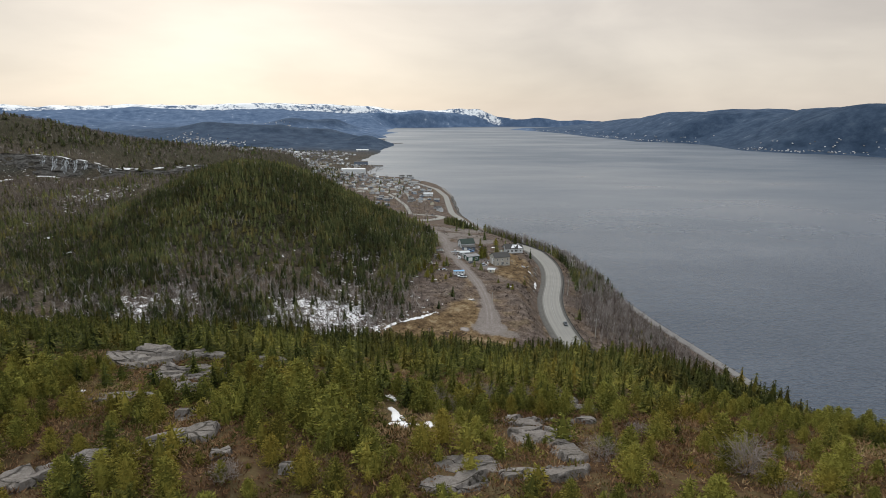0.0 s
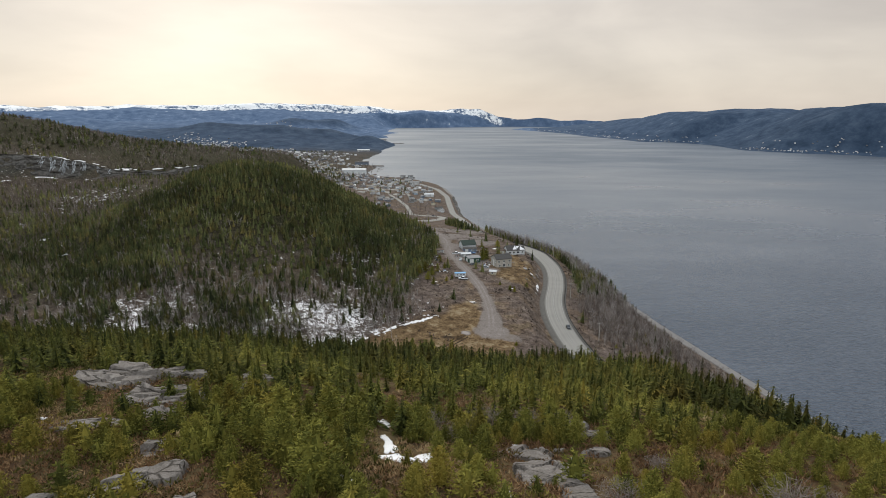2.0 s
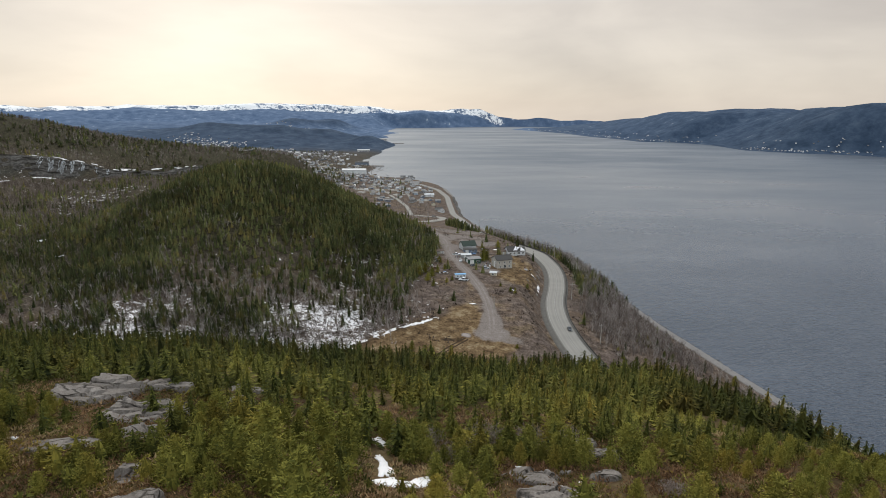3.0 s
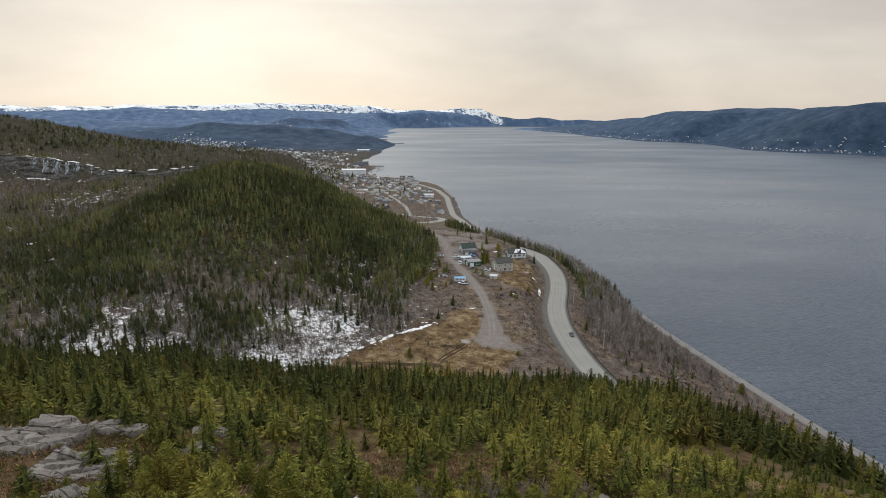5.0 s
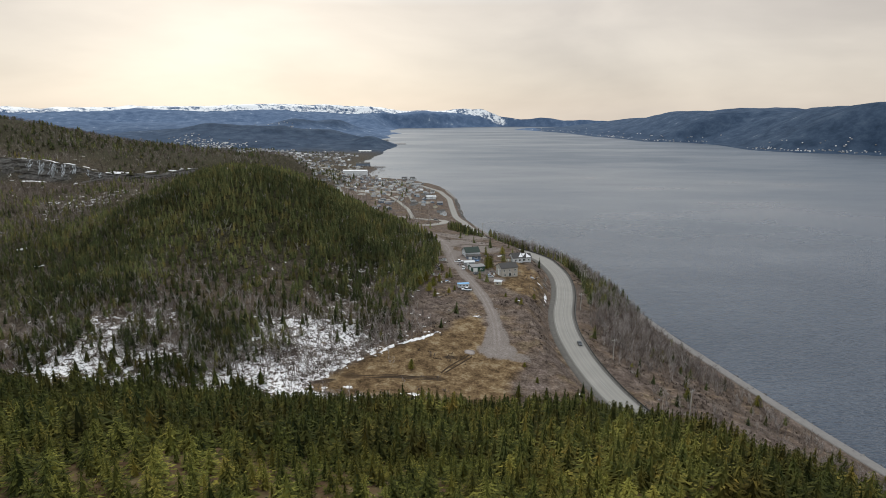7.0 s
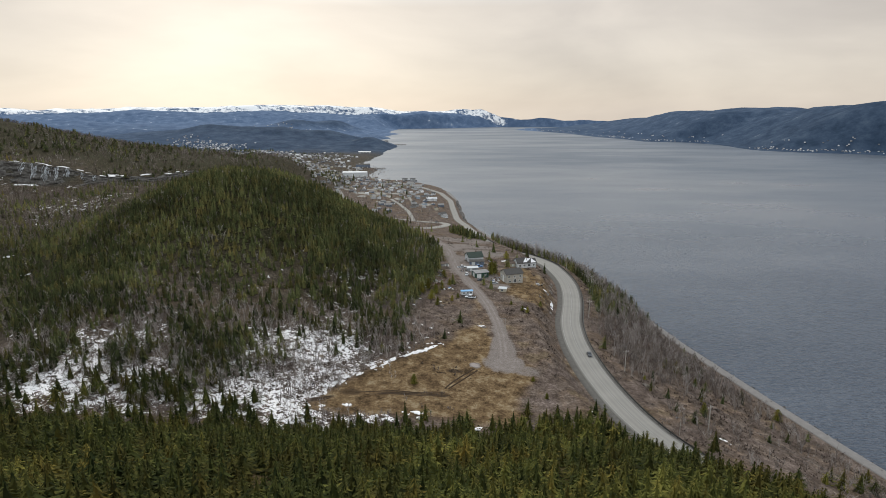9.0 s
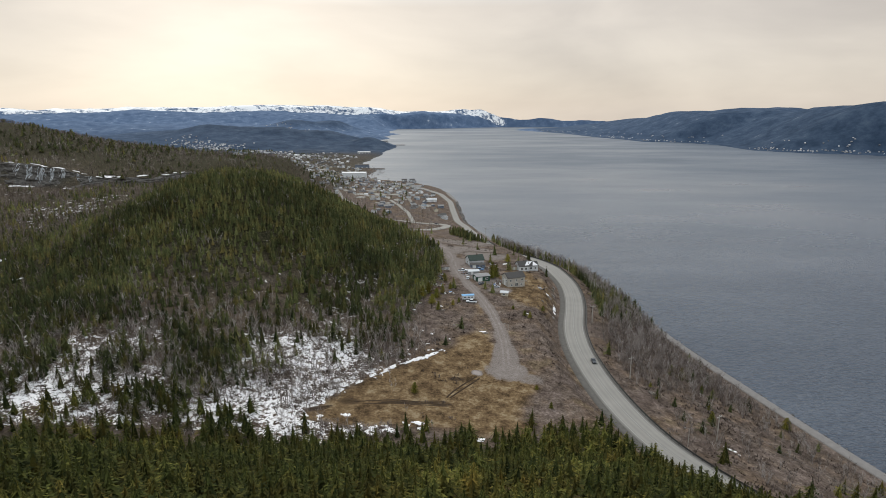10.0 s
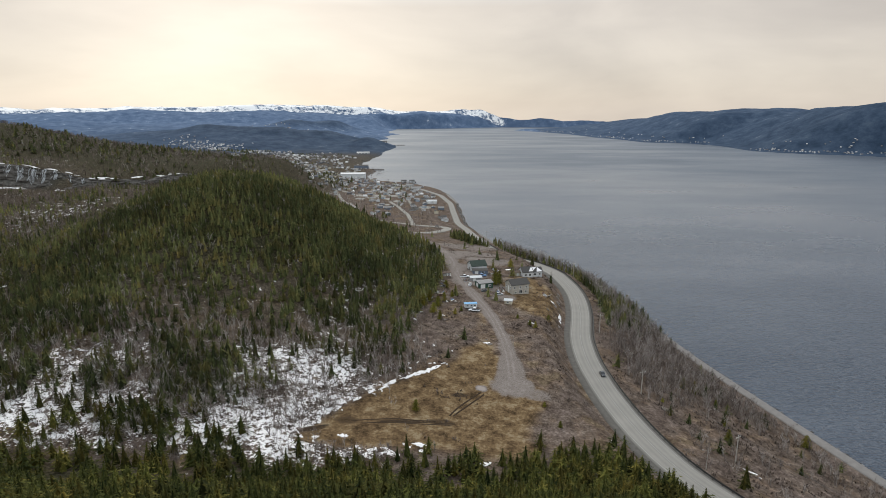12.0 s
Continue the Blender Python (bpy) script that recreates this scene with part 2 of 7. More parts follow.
def land_material():
    """Ground cover chosen by the masks of the land sheet: heath, field, snow, scrub, rock, hazed distance."""
    m, n, l, b = material("land_cover", 0.97, 0.04)
    pos = n.new("ShaderNodeNewGeometry").outputs["Position"]
    one, two = n.new("ShaderNodeAttribute"), n.new("ShaderNodeAttribute")
    one.attribute_name, two.attribute_name = "cover", "place"
    c1, c2 = n.new("ShaderNodeSeparateColor"), n.new("ShaderNodeSeparateColor")
    l.new(one.outputs["Color"], c1.inputs[0])
    l.new(two.outputs["Color"], c2.inputs[0])
    snow, field, heath = c1.outputs
    rock, dist, white = c2.outputs
    fine, mid, big = (noise_node(n, l, s, 5.0, 0.62, pos) for s in (1.1, 0.22, 0.035))
    scrub = ramp(n, [(0.32, (0.026, 0.020, 0.015)), (0.44, (0.074, 0.057, 0.045)), (0.55, (0.138, 0.110, 0.090)), (0.66, (0.25, 0.208, 0.175))])
    l.new(maths(n, l, "ADD", maths(n, l, "MULTIPLY", fine.outputs["Fac"], 0.5), maths(n, l, "MULTIPLY", mid.outputs["Fac"], 0.5)), scrub.inputs[0])
    grass = ramp(n, [(0.36, (0.040, 0.027, 0.014)), (0.45, (0.098, 0.063, 0.034)), (0.53, (0.166, 0.111, 0.059)), (0.62, (0.255, 0.196, 0.122))])
    l.new(maths(n, l, "ADD", maths(n, l, "MULTIPLY", fine.outputs["Fac"], 0.35), maths(n, l, "MULTIPLY", mid.outputs["Fac"], 0.65)), grass.inputs[0])
    red = ramp(n, [(0.32, (0.032, 0.021, 0.012)), (0.45, (0.090, 0.054, 0.031)), (0.56, (0.110, 0.080, 0.040)), (0.70, (0.16, 0.125, 0.072))])
    l.new(maths(n, l, "ADD", maths(n, l, "MULTIPLY", fine.outputs["Fac"], 0.55), maths(n, l, "MULTIPLY", mid.outputs["Fac"], 0.45)), red.inputs[0])
    stone = ramp(n, [(0.32, (0.035, 0.033, 0.032)), (0.5, (0.10, 0.096, 0.092)), (0.68, (0.22, 0.21, 0.20))])
    l.new(fine.outputs["Fac"], stone.inputs[0])
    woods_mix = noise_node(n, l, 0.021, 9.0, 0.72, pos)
    # far woods: aerial haze is painted in as a blue-grey base colour
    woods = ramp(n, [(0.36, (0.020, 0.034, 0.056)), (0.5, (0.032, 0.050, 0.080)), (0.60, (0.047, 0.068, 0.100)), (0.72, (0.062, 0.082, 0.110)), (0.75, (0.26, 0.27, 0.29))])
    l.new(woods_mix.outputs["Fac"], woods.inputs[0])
    haze_share = n.new("ShaderNodeAttribute")
    haze_share.attribute_name = "haze_share"
    # farther off more haze goes into the colour, paler and bluer
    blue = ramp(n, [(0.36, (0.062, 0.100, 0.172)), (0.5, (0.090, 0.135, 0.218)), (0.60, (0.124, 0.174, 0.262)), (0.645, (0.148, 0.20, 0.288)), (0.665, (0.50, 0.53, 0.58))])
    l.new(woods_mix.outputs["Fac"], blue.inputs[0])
    hazed_woods = mix_colour(n, l, haze_share.outputs["Fac"], woods.outputs[0], blue.outputs[0])
    hue = ramp(n, [(0.40, (0.95, 0.91, 0.94)), (0.50, (1.0, 0.97, 0.96)), (0.58, (1.08, 0.98, 0.91)), (0.66, (1.12, 1.05, 0.86))])
    l.new(noise_node(n, l, 0.075, 4.0, 0.6, pos).outputs["Fac"], hue.inputs[0])
    bushy = mix_colour(n, l, 1.0, scrub.outputs[0], hue.outputs[0], "MULTIPLY")
    out = mix_colour(n, l, field, bushy, grass.outputs[0])
    out = mix_colour(n, l, heath, out, red.outputs[0])
    out = mix_colour(n, l, rock, out, stone.outputs[0])
    patch = maths(n, l, "ADD", maths(n, l, "MULTIPLY", mid.outputs["Fac"], 0.42), maths(n, l, "ADD", maths(n, l, "MULTIPLY", big.outputs["Fac"], 0.22), maths(n, l, "MULTIPLY", fine.outputs["Fac"], 0.36)))
    wood = n.new("ShaderNodeAttribute")
    wood.attribute_name = "wood"
    moss = ramp(n, [(0.35, (0.014, 0.013, 0.008)), (0.5, (0.036, 0.034, 0.018)), (0.66, (0.085, 0.070, 0.045))])
    l.new(fine.outputs["Fac"], moss.inputs[0])
    out = mix_colour(n, l, wood.outputs["Fac"], out, moss.outputs[0])
    # bare gravel where the track mask is above nought, churned mud where it is below
    worn = n.new("ShaderNodeAttribute")
    worn.attribute_name = "track"
    grit = noise_node(n, l, 2.6, 4.0, 0.65, pos)
    ragged = maths(n, l, "ADD", maths(n, l, "MULTIPLY", maths(n, l, "SUBTRACT", mid.outputs["Fac"], 0.5), 1.1), maths(n, l, "MULTIPLY", maths(n, l, "SUBTRACT", fine.outputs["Fac"], 0.5), 1.0))
    gravel = ramp(n, [(0.30, (0.120, 0.101, 0.090)), (0.48, (0.178, 0.151, 0.135)), (0.68, (0.245, 0.214, 0.195))])
    l.new(grit.outputs["Fac"], gravel.inputs[0])
    packed = maths(n, l, "MULTIPLY", maths(n, l, "ADD", maths(n, l, "SUBTRACT", worn.outputs["Fac"], 1.25), ragged), 1.6, clamp=True)
    stony = mix_colour(n, l, packed, gravel.outputs[0], (0.295, 0.256, 0.236))
    on_gravel = maths(n, l, "MULTIPLY", maths(n, l, "ADD", maths(n, l, "SUBTRACT", worn.outputs["Fac"], 0.42), ragged), 2.0, clamp=True)
    out = mix_colour(n, l, on_gravel, out, stony)
    on_mud = maths(n, l, "MULTIPLY", maths(n, l, "SUBTRACT", ragged, maths(n, l, "ADD", worn.outputs["Fac"], 0.5)), 3.0, clamp=True)
    out = mix_colour(n, l, on_mud, out, (0.042, 0.030, 0.021))
    edge = maths(n, l, "SUBTRACT", 0.72, maths(n, l, "MULTIPLY", snow, 0.36))
    on = maths(n, l, "MULTIPLY", maths(n, l, "SUBTRACT", patch, edge), 40.0, clamp=True)
    holes = noise_node(n, l, 0.42, 5.0, 0.72, pos)
    on = maths(n, l, "MULTIPLY", on, maths(n, l, "SUBTRACT", 1.0, maths(n, l, "MULTIPLY", maths(n, l, "SUBTRACT", holes.outputs["Fac"], 0.525), 22.0, clamp=True)), clamp=True)
    out = mix_colour(n, l, on, out, (0.82, 0.80, 0.80))
    out = mix_colour(n, l, dist, out, hazed_woods)
    drift = noise_node(n, l, 0.03, 9.0, 0.75, pos)
    on_far = maths(n, l, "MULTIPLY", maths(n, l, "SUBTRACT", maths(n, l, "ADD", drift.outputs["Fac"], maths(n, l, "MULTIPLY", white, 0.62)), 0.78), 9.0, clamp=True)
    out = mix_colour(n, l, on_far, out, (0.86, 0.86, 0.86))
    l.new(out, b.inputs["Base Color"])
    bp = n.new("ShaderNodeBump")
    bp.inputs["Strength"].default_value, bp.inputs["Distance"].default_value = 0.6, 0.5
    l.new(fine.outputs["Fac"], bp.inputs["Height"])
    l.new(bp.outputs[0], b.inputs["Normal"])
    return m


def water_material():
    m, n, l, b = material("sea_water", 0.12, 0.5)
    pos = n.new("ShaderNodeNewGeometry").outputs["Position"]
    b.inputs["Base Color"].default_value = (0.055, 0.065, 0.087, 1)
    b.inputs["Specular Tint"].default_value = (0.66, 0.90, 1.0, 1)
    b.inputs["IOR"].default_value = 1.37
    mapping = n.new("ShaderNodeMapping")
    mapping.inputs["Rotation"].default_value = (0, 0, radians(25))
    mapping.inputs["Scale"].default_value = (0.45, 1.0, 1.0)
    l.new(pos, mapping.inputs[0])
    ripple = noise_node(n, l, 0.62, 2.5, 0.5, mapping.outputs[0])
    lanes = noise_node(n, l, 0.0045, 5.0, 0.6, mapping.outputs[0])
    rough = ramp(n, [(0.35, (0.16,) * 3), (0.65, (0.26,) * 3)])
    l.new(lanes.outputs["Fac"], rough.inputs[0])
    bp = n.new("ShaderNodeBump")
    bp.inputs["Distance"].default_value = 2.3
    calm = ramp(n, [(0.36, (0.36,) * 3), (0.62, (1.0,) * 3)])
    l.new(lanes.outputs["Fac"], calm.inputs[0])
    span = n.new("ShaderNodeVectorMath")
    span.operation = "DISTANCE"
    span.inputs[1].default_value = (60, 60, 0)
    l.new(pos, span.inputs[0])
    open_water = n.new("ShaderNodeMapRange")
    for k, v in enumerate((180, 800, 1.0, 0.14), 1):
        open_water.inputs[k].default_value = v
    l.new(span.outputs["Value"], open_water.inputs[0])
    chop = n.new("ShaderNodeMapRange")
    for k, v in enumerate((300, 1500, 1.0, 2.1), 1):
        chop.inputs[k].default_value = v
    l.new(span.outputs["Value"], chop.inputs[0])
    l.new(maths(n, l, "MULTIPLY", rough.outputs[0], chop.outputs[0]), b.inputs["Roughness"])
    l.new(maths(n, l, "MULTIPLY", calm.outputs[0], open_water.outputs[0]), bp.inputs["Strength"])
    l.new(ripple.outputs["Fac"], bp.inputs["Height"])
    l.new(bp.outputs[0], b.inputs["Normal"])
    return m


def leaf_material(name, dark, mid, light, second=None):
    """Foliage: hue by the plant's own tint, lighter and darker sprays."""
    m, n, l, b = material(name, 0.95, 0.04)
    tint = n.new("ShaderNodeAttribute")
    tint.attribute_name = "tint"
    info = n.new("ShaderNodeObjectInfo")
    pos = n.new("ShaderNodeNewGeometry").outputs["Position"]
    fine = noise_node(n, l, 2.3, 3.0, 0.6, pos)
    spray = n.new("ShaderNodeNewGeometry").outputs["Random Per Island"]
    v = maths(n, l, "ADD", maths(n, l, "MULTIPLY", tint.outputs["Fac"], 0.55), maths(n, l, "ADD", maths(n, l, "MULTIPLY", fine.outputs["Fac"], 0.3), maths(n, l, "ADD", maths(n, l, "MULTIPLY", info.outputs["Random"], 0.12), maths(n, l, "MULTIPLY", spray, 0.42))))
    r = ramp(n, [(0.25, dark), (0.6, mid), (1.0, light)])
    l.new(v, r.inputs[0])
    out = r.outputs[0]
    if second:                                               # stands of another hue
        wide = noise_node(n, l, 0.16, 3.0, 0.6, pos)
        band = ramp(n, [(0.45, (0, 0, 0)), (0.66, (1, 1, 1))])
        l.new(wide.outputs["Fac"], band.inputs[0])
        out = mix_colour(n, l, band.outputs[0], out, mix_colour(n, l, 1.0, out, second, "MULTIPLY"))
    l.new(out, b.inputs["Base Color"])
    return m


def asphalt_material():
    """Old salt-bleached asphalt: wheel lanes along it, long stains and mended spots."""
    m, n, l, b = material("worn_asphalt", 0.9, 0.25)
    pos = n.new("ShaderNodeNewGeometry").outputs["Position"]
    lane = n.new("ShaderNodeAttribute")
    lane.attribute_name = "tint"
    stain, grit = noise_node(n, l, 0.12, 5.0, 0.65, pos), noise_node(n, l, 3.0, 3.0, 0.6, pos)
    v = maths(n, l, "ADD", maths(n, l, "MULTIPLY", lane.outputs["Fac"], 0.5), maths(n, l, "ADD", maths(n, l, "MULTIPLY", stain.outputs["Fac"], 0.35), maths(n, l, "MULTIPLY", grit.outputs["Fac"], 0.3)))
    r = ramp(n, [(0.2, (0.135, 0.128, 0.117)), (0.5, (0.205, 0.194, 0.177)), (0.8, (0.272, 0.257, 0.232))])
    l.new(v, r.inputs[0])
    l.new(r.outputs[0], b.inputs["Base Color"])
    return m


LAND, WATER = land_material(), water_material()
# spruces farther off: haze painted into the needles, greyer with lifted darks
HAZED_NEEDLE = leaf_material("hazed_green_needles", (0.024, 0.029, 0.014), (0.070, 0.080, 0.032), (0.178, 0.182, 0.071), (1.25, 0.95, 0.85))
DEEP_NEEDLE = leaf_material("deep_green_needles", (0.018, 0.024, 0.009), (0.066, 0.072, 0.020), (0.20, 0.188, 0.044), (1.25, 0.92, 0.85))
NEEDLE = leaf_material("spruce_needles", (0.018, 0.024, 0.009), (0.084, 0.088, 0.021), (0.255, 0.235, 0.050), (1.14, 0.93, 0.86))
TWIG = leaf_material("bare_twigs", (0.042, 0.031, 0.025), (0.118, 0.090, 0.076), (0.235, 0.195, 0.17))
BIRCH_TWIG = leaf_material("pale_birch_twigs", (0.075, 0.058, 0.050), (0.190, 0.157, 0.140), (0.42, 0.38, 0.35))
SHRUB = leaf_material("grey_shrub_twigs", (0.085, 0.066, 0.055), (0.20, 0.162, 0.140), (0.36, 0.305, 0.27))
HEATH = leaf_material("heath_leaves", (0.085, 0.047, 0.026), (0.255, 0.146, 0.076), (0.40, 0.30, 0.16))
BARK = plain("spruce_bark", (0.085, 0.070, 0.058), 0.95, 0.4, 6.0, 0.5)
ASPHALT = asphalt_material()
BALLAST = plain("rail_ballast", (0.185, 0.172, 0.163), 0.97, 0.2, 0.5, 0.5)


# ---------------------------------------------------------------- mesh helpers
def mesh_of(name, verts, faces, mats, smooth_shade=False, tint=None):
    """A mesh from arrays of corners and of triangles or quads."""
    verts, faces = np.asarray(verts, np.float32), np.asarray(faces, np.int32)
    me = bpy.data.meshes.new(name)
    count, k = faces.shape
    me.vertices.add(len(verts))
    me.vertices.foreach_set("co", verts.ravel())
    me.loops.add(count * k)
    me.loops.foreach_set("vertex_index", faces.ravel())
    me.polygons.add(count)
    me.polygons.foreach_set("loop_start", np.arange(0, count * k, k, dtype=np.int32))
    me.polygons.foreach_set("use_smooth", np.full(count, smooth_shade))
    if tint is not None:
        a = me.attributes.new("tint", "FLOAT", "POINT")
        a.data.foreach_set("value", np.asarray(tint, np.float32))
    for m in mats if isinstance(mats, (list, tuple)) else [mats]:
        me.materials.append(m)
    me.update(calc_edges=True)
    me.validate()
    return me


def part(name, bm, mat, parent, label=""):
    """Links a bmesh as one mesh object under a thing or under a part."""
    me = bpy.data.meshes.new(name)
    bm.to_mesh(me)
    bm.free()
    me.materials.append(mat)
    ob = new(name, me)
    ob.parent = parent
    return tagged(ob, label) if label else ob


def thing(name, m, label, category, group=""):
    ob = new(name)
    ob.matrix_world = m
    return tagged(ob, label, category, group)


def box(bm, x0, x1, y0, y1, z0, z1, bevel=0.0):
    g = bmesh.ops.create_cube(bm, size=1.0, matrix=Matrix.Translation(((x0 + x1) / 2, (y0 + y1) / 2, (z0 + z1) / 2)) @ Matrix.Diagonal((x1 - x0, y1 - y0, z1 - z0, 1)))
    if bevel:
        edges = list({e for v in g["verts"] for e in v.link_edges})
        bmesh.ops.bevel(bm, geom=edges, offset=bevel, segments=1, affect="EDGES")
    return bm


def rod(bm, a, b, r0, r1, sides=6):
    a, b = Vector(a), Vector(b)
    m = Matrix.Translation((a + b) / 2) @ (b - a).to_track_quat("Z", "Y").to_matrix().to_4x4()
    bmesh.ops.create_cone(bm, cap_ends=True, segments=sides, radius1=r0, radius2=r1, depth=(b - a).length, matrix=m)
    return bm


# ---------------------------------------------------------------- the land, one sheet to the horizon
def field_mask(x, y):
    edge_w = line(y, [(160, -50), (183, -47), (192, -44.5), (205, -39.5), (213, -31.5), (223.5, -21), (230.5, -12.5), (238, -4.5), (247, 2), (258, 8), (268, 12), (285, 15), (300, 14), (330, 9), (400, 0), (460, -20)], 5.0)
    edge_w = edge_w + fbm(x, y, 9, 3, 71) * 5
    edge_s = 183 + fbm(x, y, 12, 3, 72) * 8 - 0.05 * x
    edge_e = line(y, [(150, 18), (200, 24), (225, 29), (250, 17), (290, 12), (330, 2), (470, -20)], 6.0) + fbm(x, y, 11, 3, 73) * 8
    meadow = smooth(x, edge_w - 2, edge_w + 3) * smooth(x, edge_e + 3, edge_e - 2) * smooth(y, edge_s - 3, edge_s + 3)
    lawn = smooth(bump(x, y, 46, 316, 11, 15, 1.0) + bump(x, y, 40, 350, 10, 8, 0.8) + fbm(x, y, 10, 3, 74) * 0.4, 0.25, 0.5)
    return np.maximum(meadow, lawn) * smooth(road_x(y) - x, 10, 15) * smooth(y, 470, 430)


CLEARING = [(-45, 200), (-38.8, 205), (-30.9, 213), (-20.4, 223.5), (-11.7, 230.5), (-3.5, 238), (3, 247)]     # its north-western edge, as (x, y)


def snow_zones(x, y):
    """Where the snow still lies thick: the gully, its side arms, the foot of the clearing."""
    gully = bump(x, y, -51, 203, 12, 24, 1.7) + bump(x, y, -72, 205, 7, 22, 1.0) + bump(x, y, -82, 183, 14, 8, 0.9) + bump(x, y, -105, 190, 9, 14, 1.0)
    arms = bump(x, y, -127, 190, 14, 14, 1.3) + bump(x, y, -102, 182, 6, 6, 1.1) + bump(x, y, -122, 181, 8, 6, 0.7) + bump(x, y, -20, 235, 3.5, 4, 1.2) + bump(x, y, -34, 218, 5, 5, 0.9) + bump(x, y, -124, 223, 12, 12, 0.8) + bump(x, y, -37, 229, 9, 9, 0.8) + bump(x, y, -60, 232, 10, 12, 0.6)
    foot = bump(x, y, -27.5, 180, 4.5, 5, 1.4) + bump(x, y, -20, 181.5, 3.5, 4, 1.1) + bump(x, y, -10, 184.5, 4.5, 2, 1.2) + bump(x, y, -35, 190, 2, 3, 0.7) + bump(x, y, -45, 183, 7, 5, 1.1)
    verge = np.exp(-((y - line(x, CLEARING, 2.0) - 1.5) / 3.0) ** 2) * smooth(x, -48, -42) * smooth(x, 2, -4)
    return gully + arms + foot + 1.3 * verge + bump(x, y, -95, 208, 45, 30, 0.35) + bump(x, y, -232, 331, 14, 10, 0.5) + bump(x, y, -36, 300, 17, 45, 0.75) + bump(x, y, -60, 285, 22, 34, 0.16) + bump(x, y, -24, 372, 9, 28, 0.7) + bump(x, y, -256, 405, 16, 26, 0.6)


def spruce_clumps(x, y):
    """Tight groups of taller spruces in the snowy gully."""
    return np.clip(bump(x, y, -88, 165, 28, 6, 1.0) + bump(x, y, -2, 171, 14, 5, 0.9) + bump(x, y, -110, 184, 4, 4, 1.0) + bump(x, y, -94, 186, 6, 6, 1.1) + bump(x, y, -69, 178, 5, 4, 1.0) + bump(x, y, -79, 214, 5, 16, 1.1) + bump(x, y, -91, 212, 6, 9, 1.0) + bump(x, y, -64, 214, 3, 9, 0.8)
                   + bump(x, y, -114, 208, 6, 8, 0.9) + bump(x, y, -98, 232, 14, 9, 0.8) + bump(x, y, -140, 205, 8, 14, 0.9) + bump(x, y, -45, 240, 12, 5, 0.8), 0, 1)


def forest_floor(x, y):
    """Where moss and old needles lie under close-standing spruces."""
    hill = np.clip(bump(x, y, -122, 362, 60, 66, 1.5), 0, 1)
    west = smooth(x, -130, -170) * smooth(y, 190, 230) * 0.6
    ridge = smooth(y, 520, 600) * smooth(x, -160, -240) * smooth(y, 1000, 900) * 0.4
    below = smooth(y, 120, 140) * smooth(y, 172, 155) * smooth(road_x(y) - x, 20, 40)
    return np.clip(hill + west + ridge + below, 0, 1) * (1 - field_mask(x, y)) * smooth(road_x(y) - x, 60, 95) + below * 0.3


TURNING = [(20.5, 224.0, 9.5, 8.5, 10, 1.35), (28.0, 219.0, 8.0, 5.0, -20, 0.85), (9.6, 221.5, 2.4, 2.2, 10, 2.0)]
YARDS = [(11, 374, 12, 12, 0, 1.0), (9, 346, 11, 14, 10, 1.0), (28, 320, 10, 6, 20, 0.9), (0, 402, 12, 16, 10, 1.0), (22, 338, 9, 10, 0, 1.0), (26, 394, 20, 14, 0, 1.0), (16, 357, 9, 8, 0, 1.1), (14, 416, 22, 13, 8, 0.95), (12, 447, 26, 20, 8, 0.85), (34, 352, 10, 9, 0, 0.7), (-18, 424, 8, 12, 20, 0.9)]
STONY = [(-4, 372, 7, 9, 0, 0.55), (-3, 320, 5, 12, 10, 0.55), (34, 300, 6, 9, 20, 0.55)]
CHURNED = [(-33, 199, 6.0, 3.2, 8, -0.74), (-3.5, 199.6, 6.5, 2.8, -5, -0.72), (-17, 199.2, 12.0, 1.7, 2, -0.75), (2.2, 216.6, 4.5, 2.2, 5, -0.8), (-42, 193.5, 5.0, 1.8, 35, -0.75)]


def track_mask(x, y):
    """Worn ground: above nought gravel, above one packed by wheels, below nought churned mud."""
    off = x - gravel_x(y)
    wide = 2.6 + np.interp(y, (218, 232, 248, 330, 350, 400, 430), (3.2, 2.6, 0.4, 0.2, 2.0, 1.4, 0.4)) + 1.6 * fbm(y, y * 0, 14, 3, 75)
    wheels = 0.5 * np.exp(-((np.abs(off - 0.5 * fbm(y, y * 0, 30, 2, 78)) - 1.0) / 0.6) ** 2)
    gravel = smooth(np.abs(off), wide + 1.8, wide - 1.0) * (1.0 + wheels) * smooth(y, 216, 224) * smooth(y, 560, 552)
    mud = np.zeros_like(gravel)
    for px, py, sx, sy, turn, strength in TURNING + YARDS + STONY + CHURNED:
        c, q = math.cos(radians(turn)), math.sin(radians(turn))
        u, v = ((x - px) * c + (y - py) * q) / sx, (-(x - px) * q + (y - py) * c) / sy
        worn = strength * smooth(np.hypot(u, v) + 0.35 * fbm(x, y, max(sx, sy) * 0.7, 3, 76), 1.15, 0.5)
        gravel, mud = np.maximum(gravel, worn), np.minimum(mud, worn)
    return np.where(gravel > 0.3, gravel, gravel + mud)


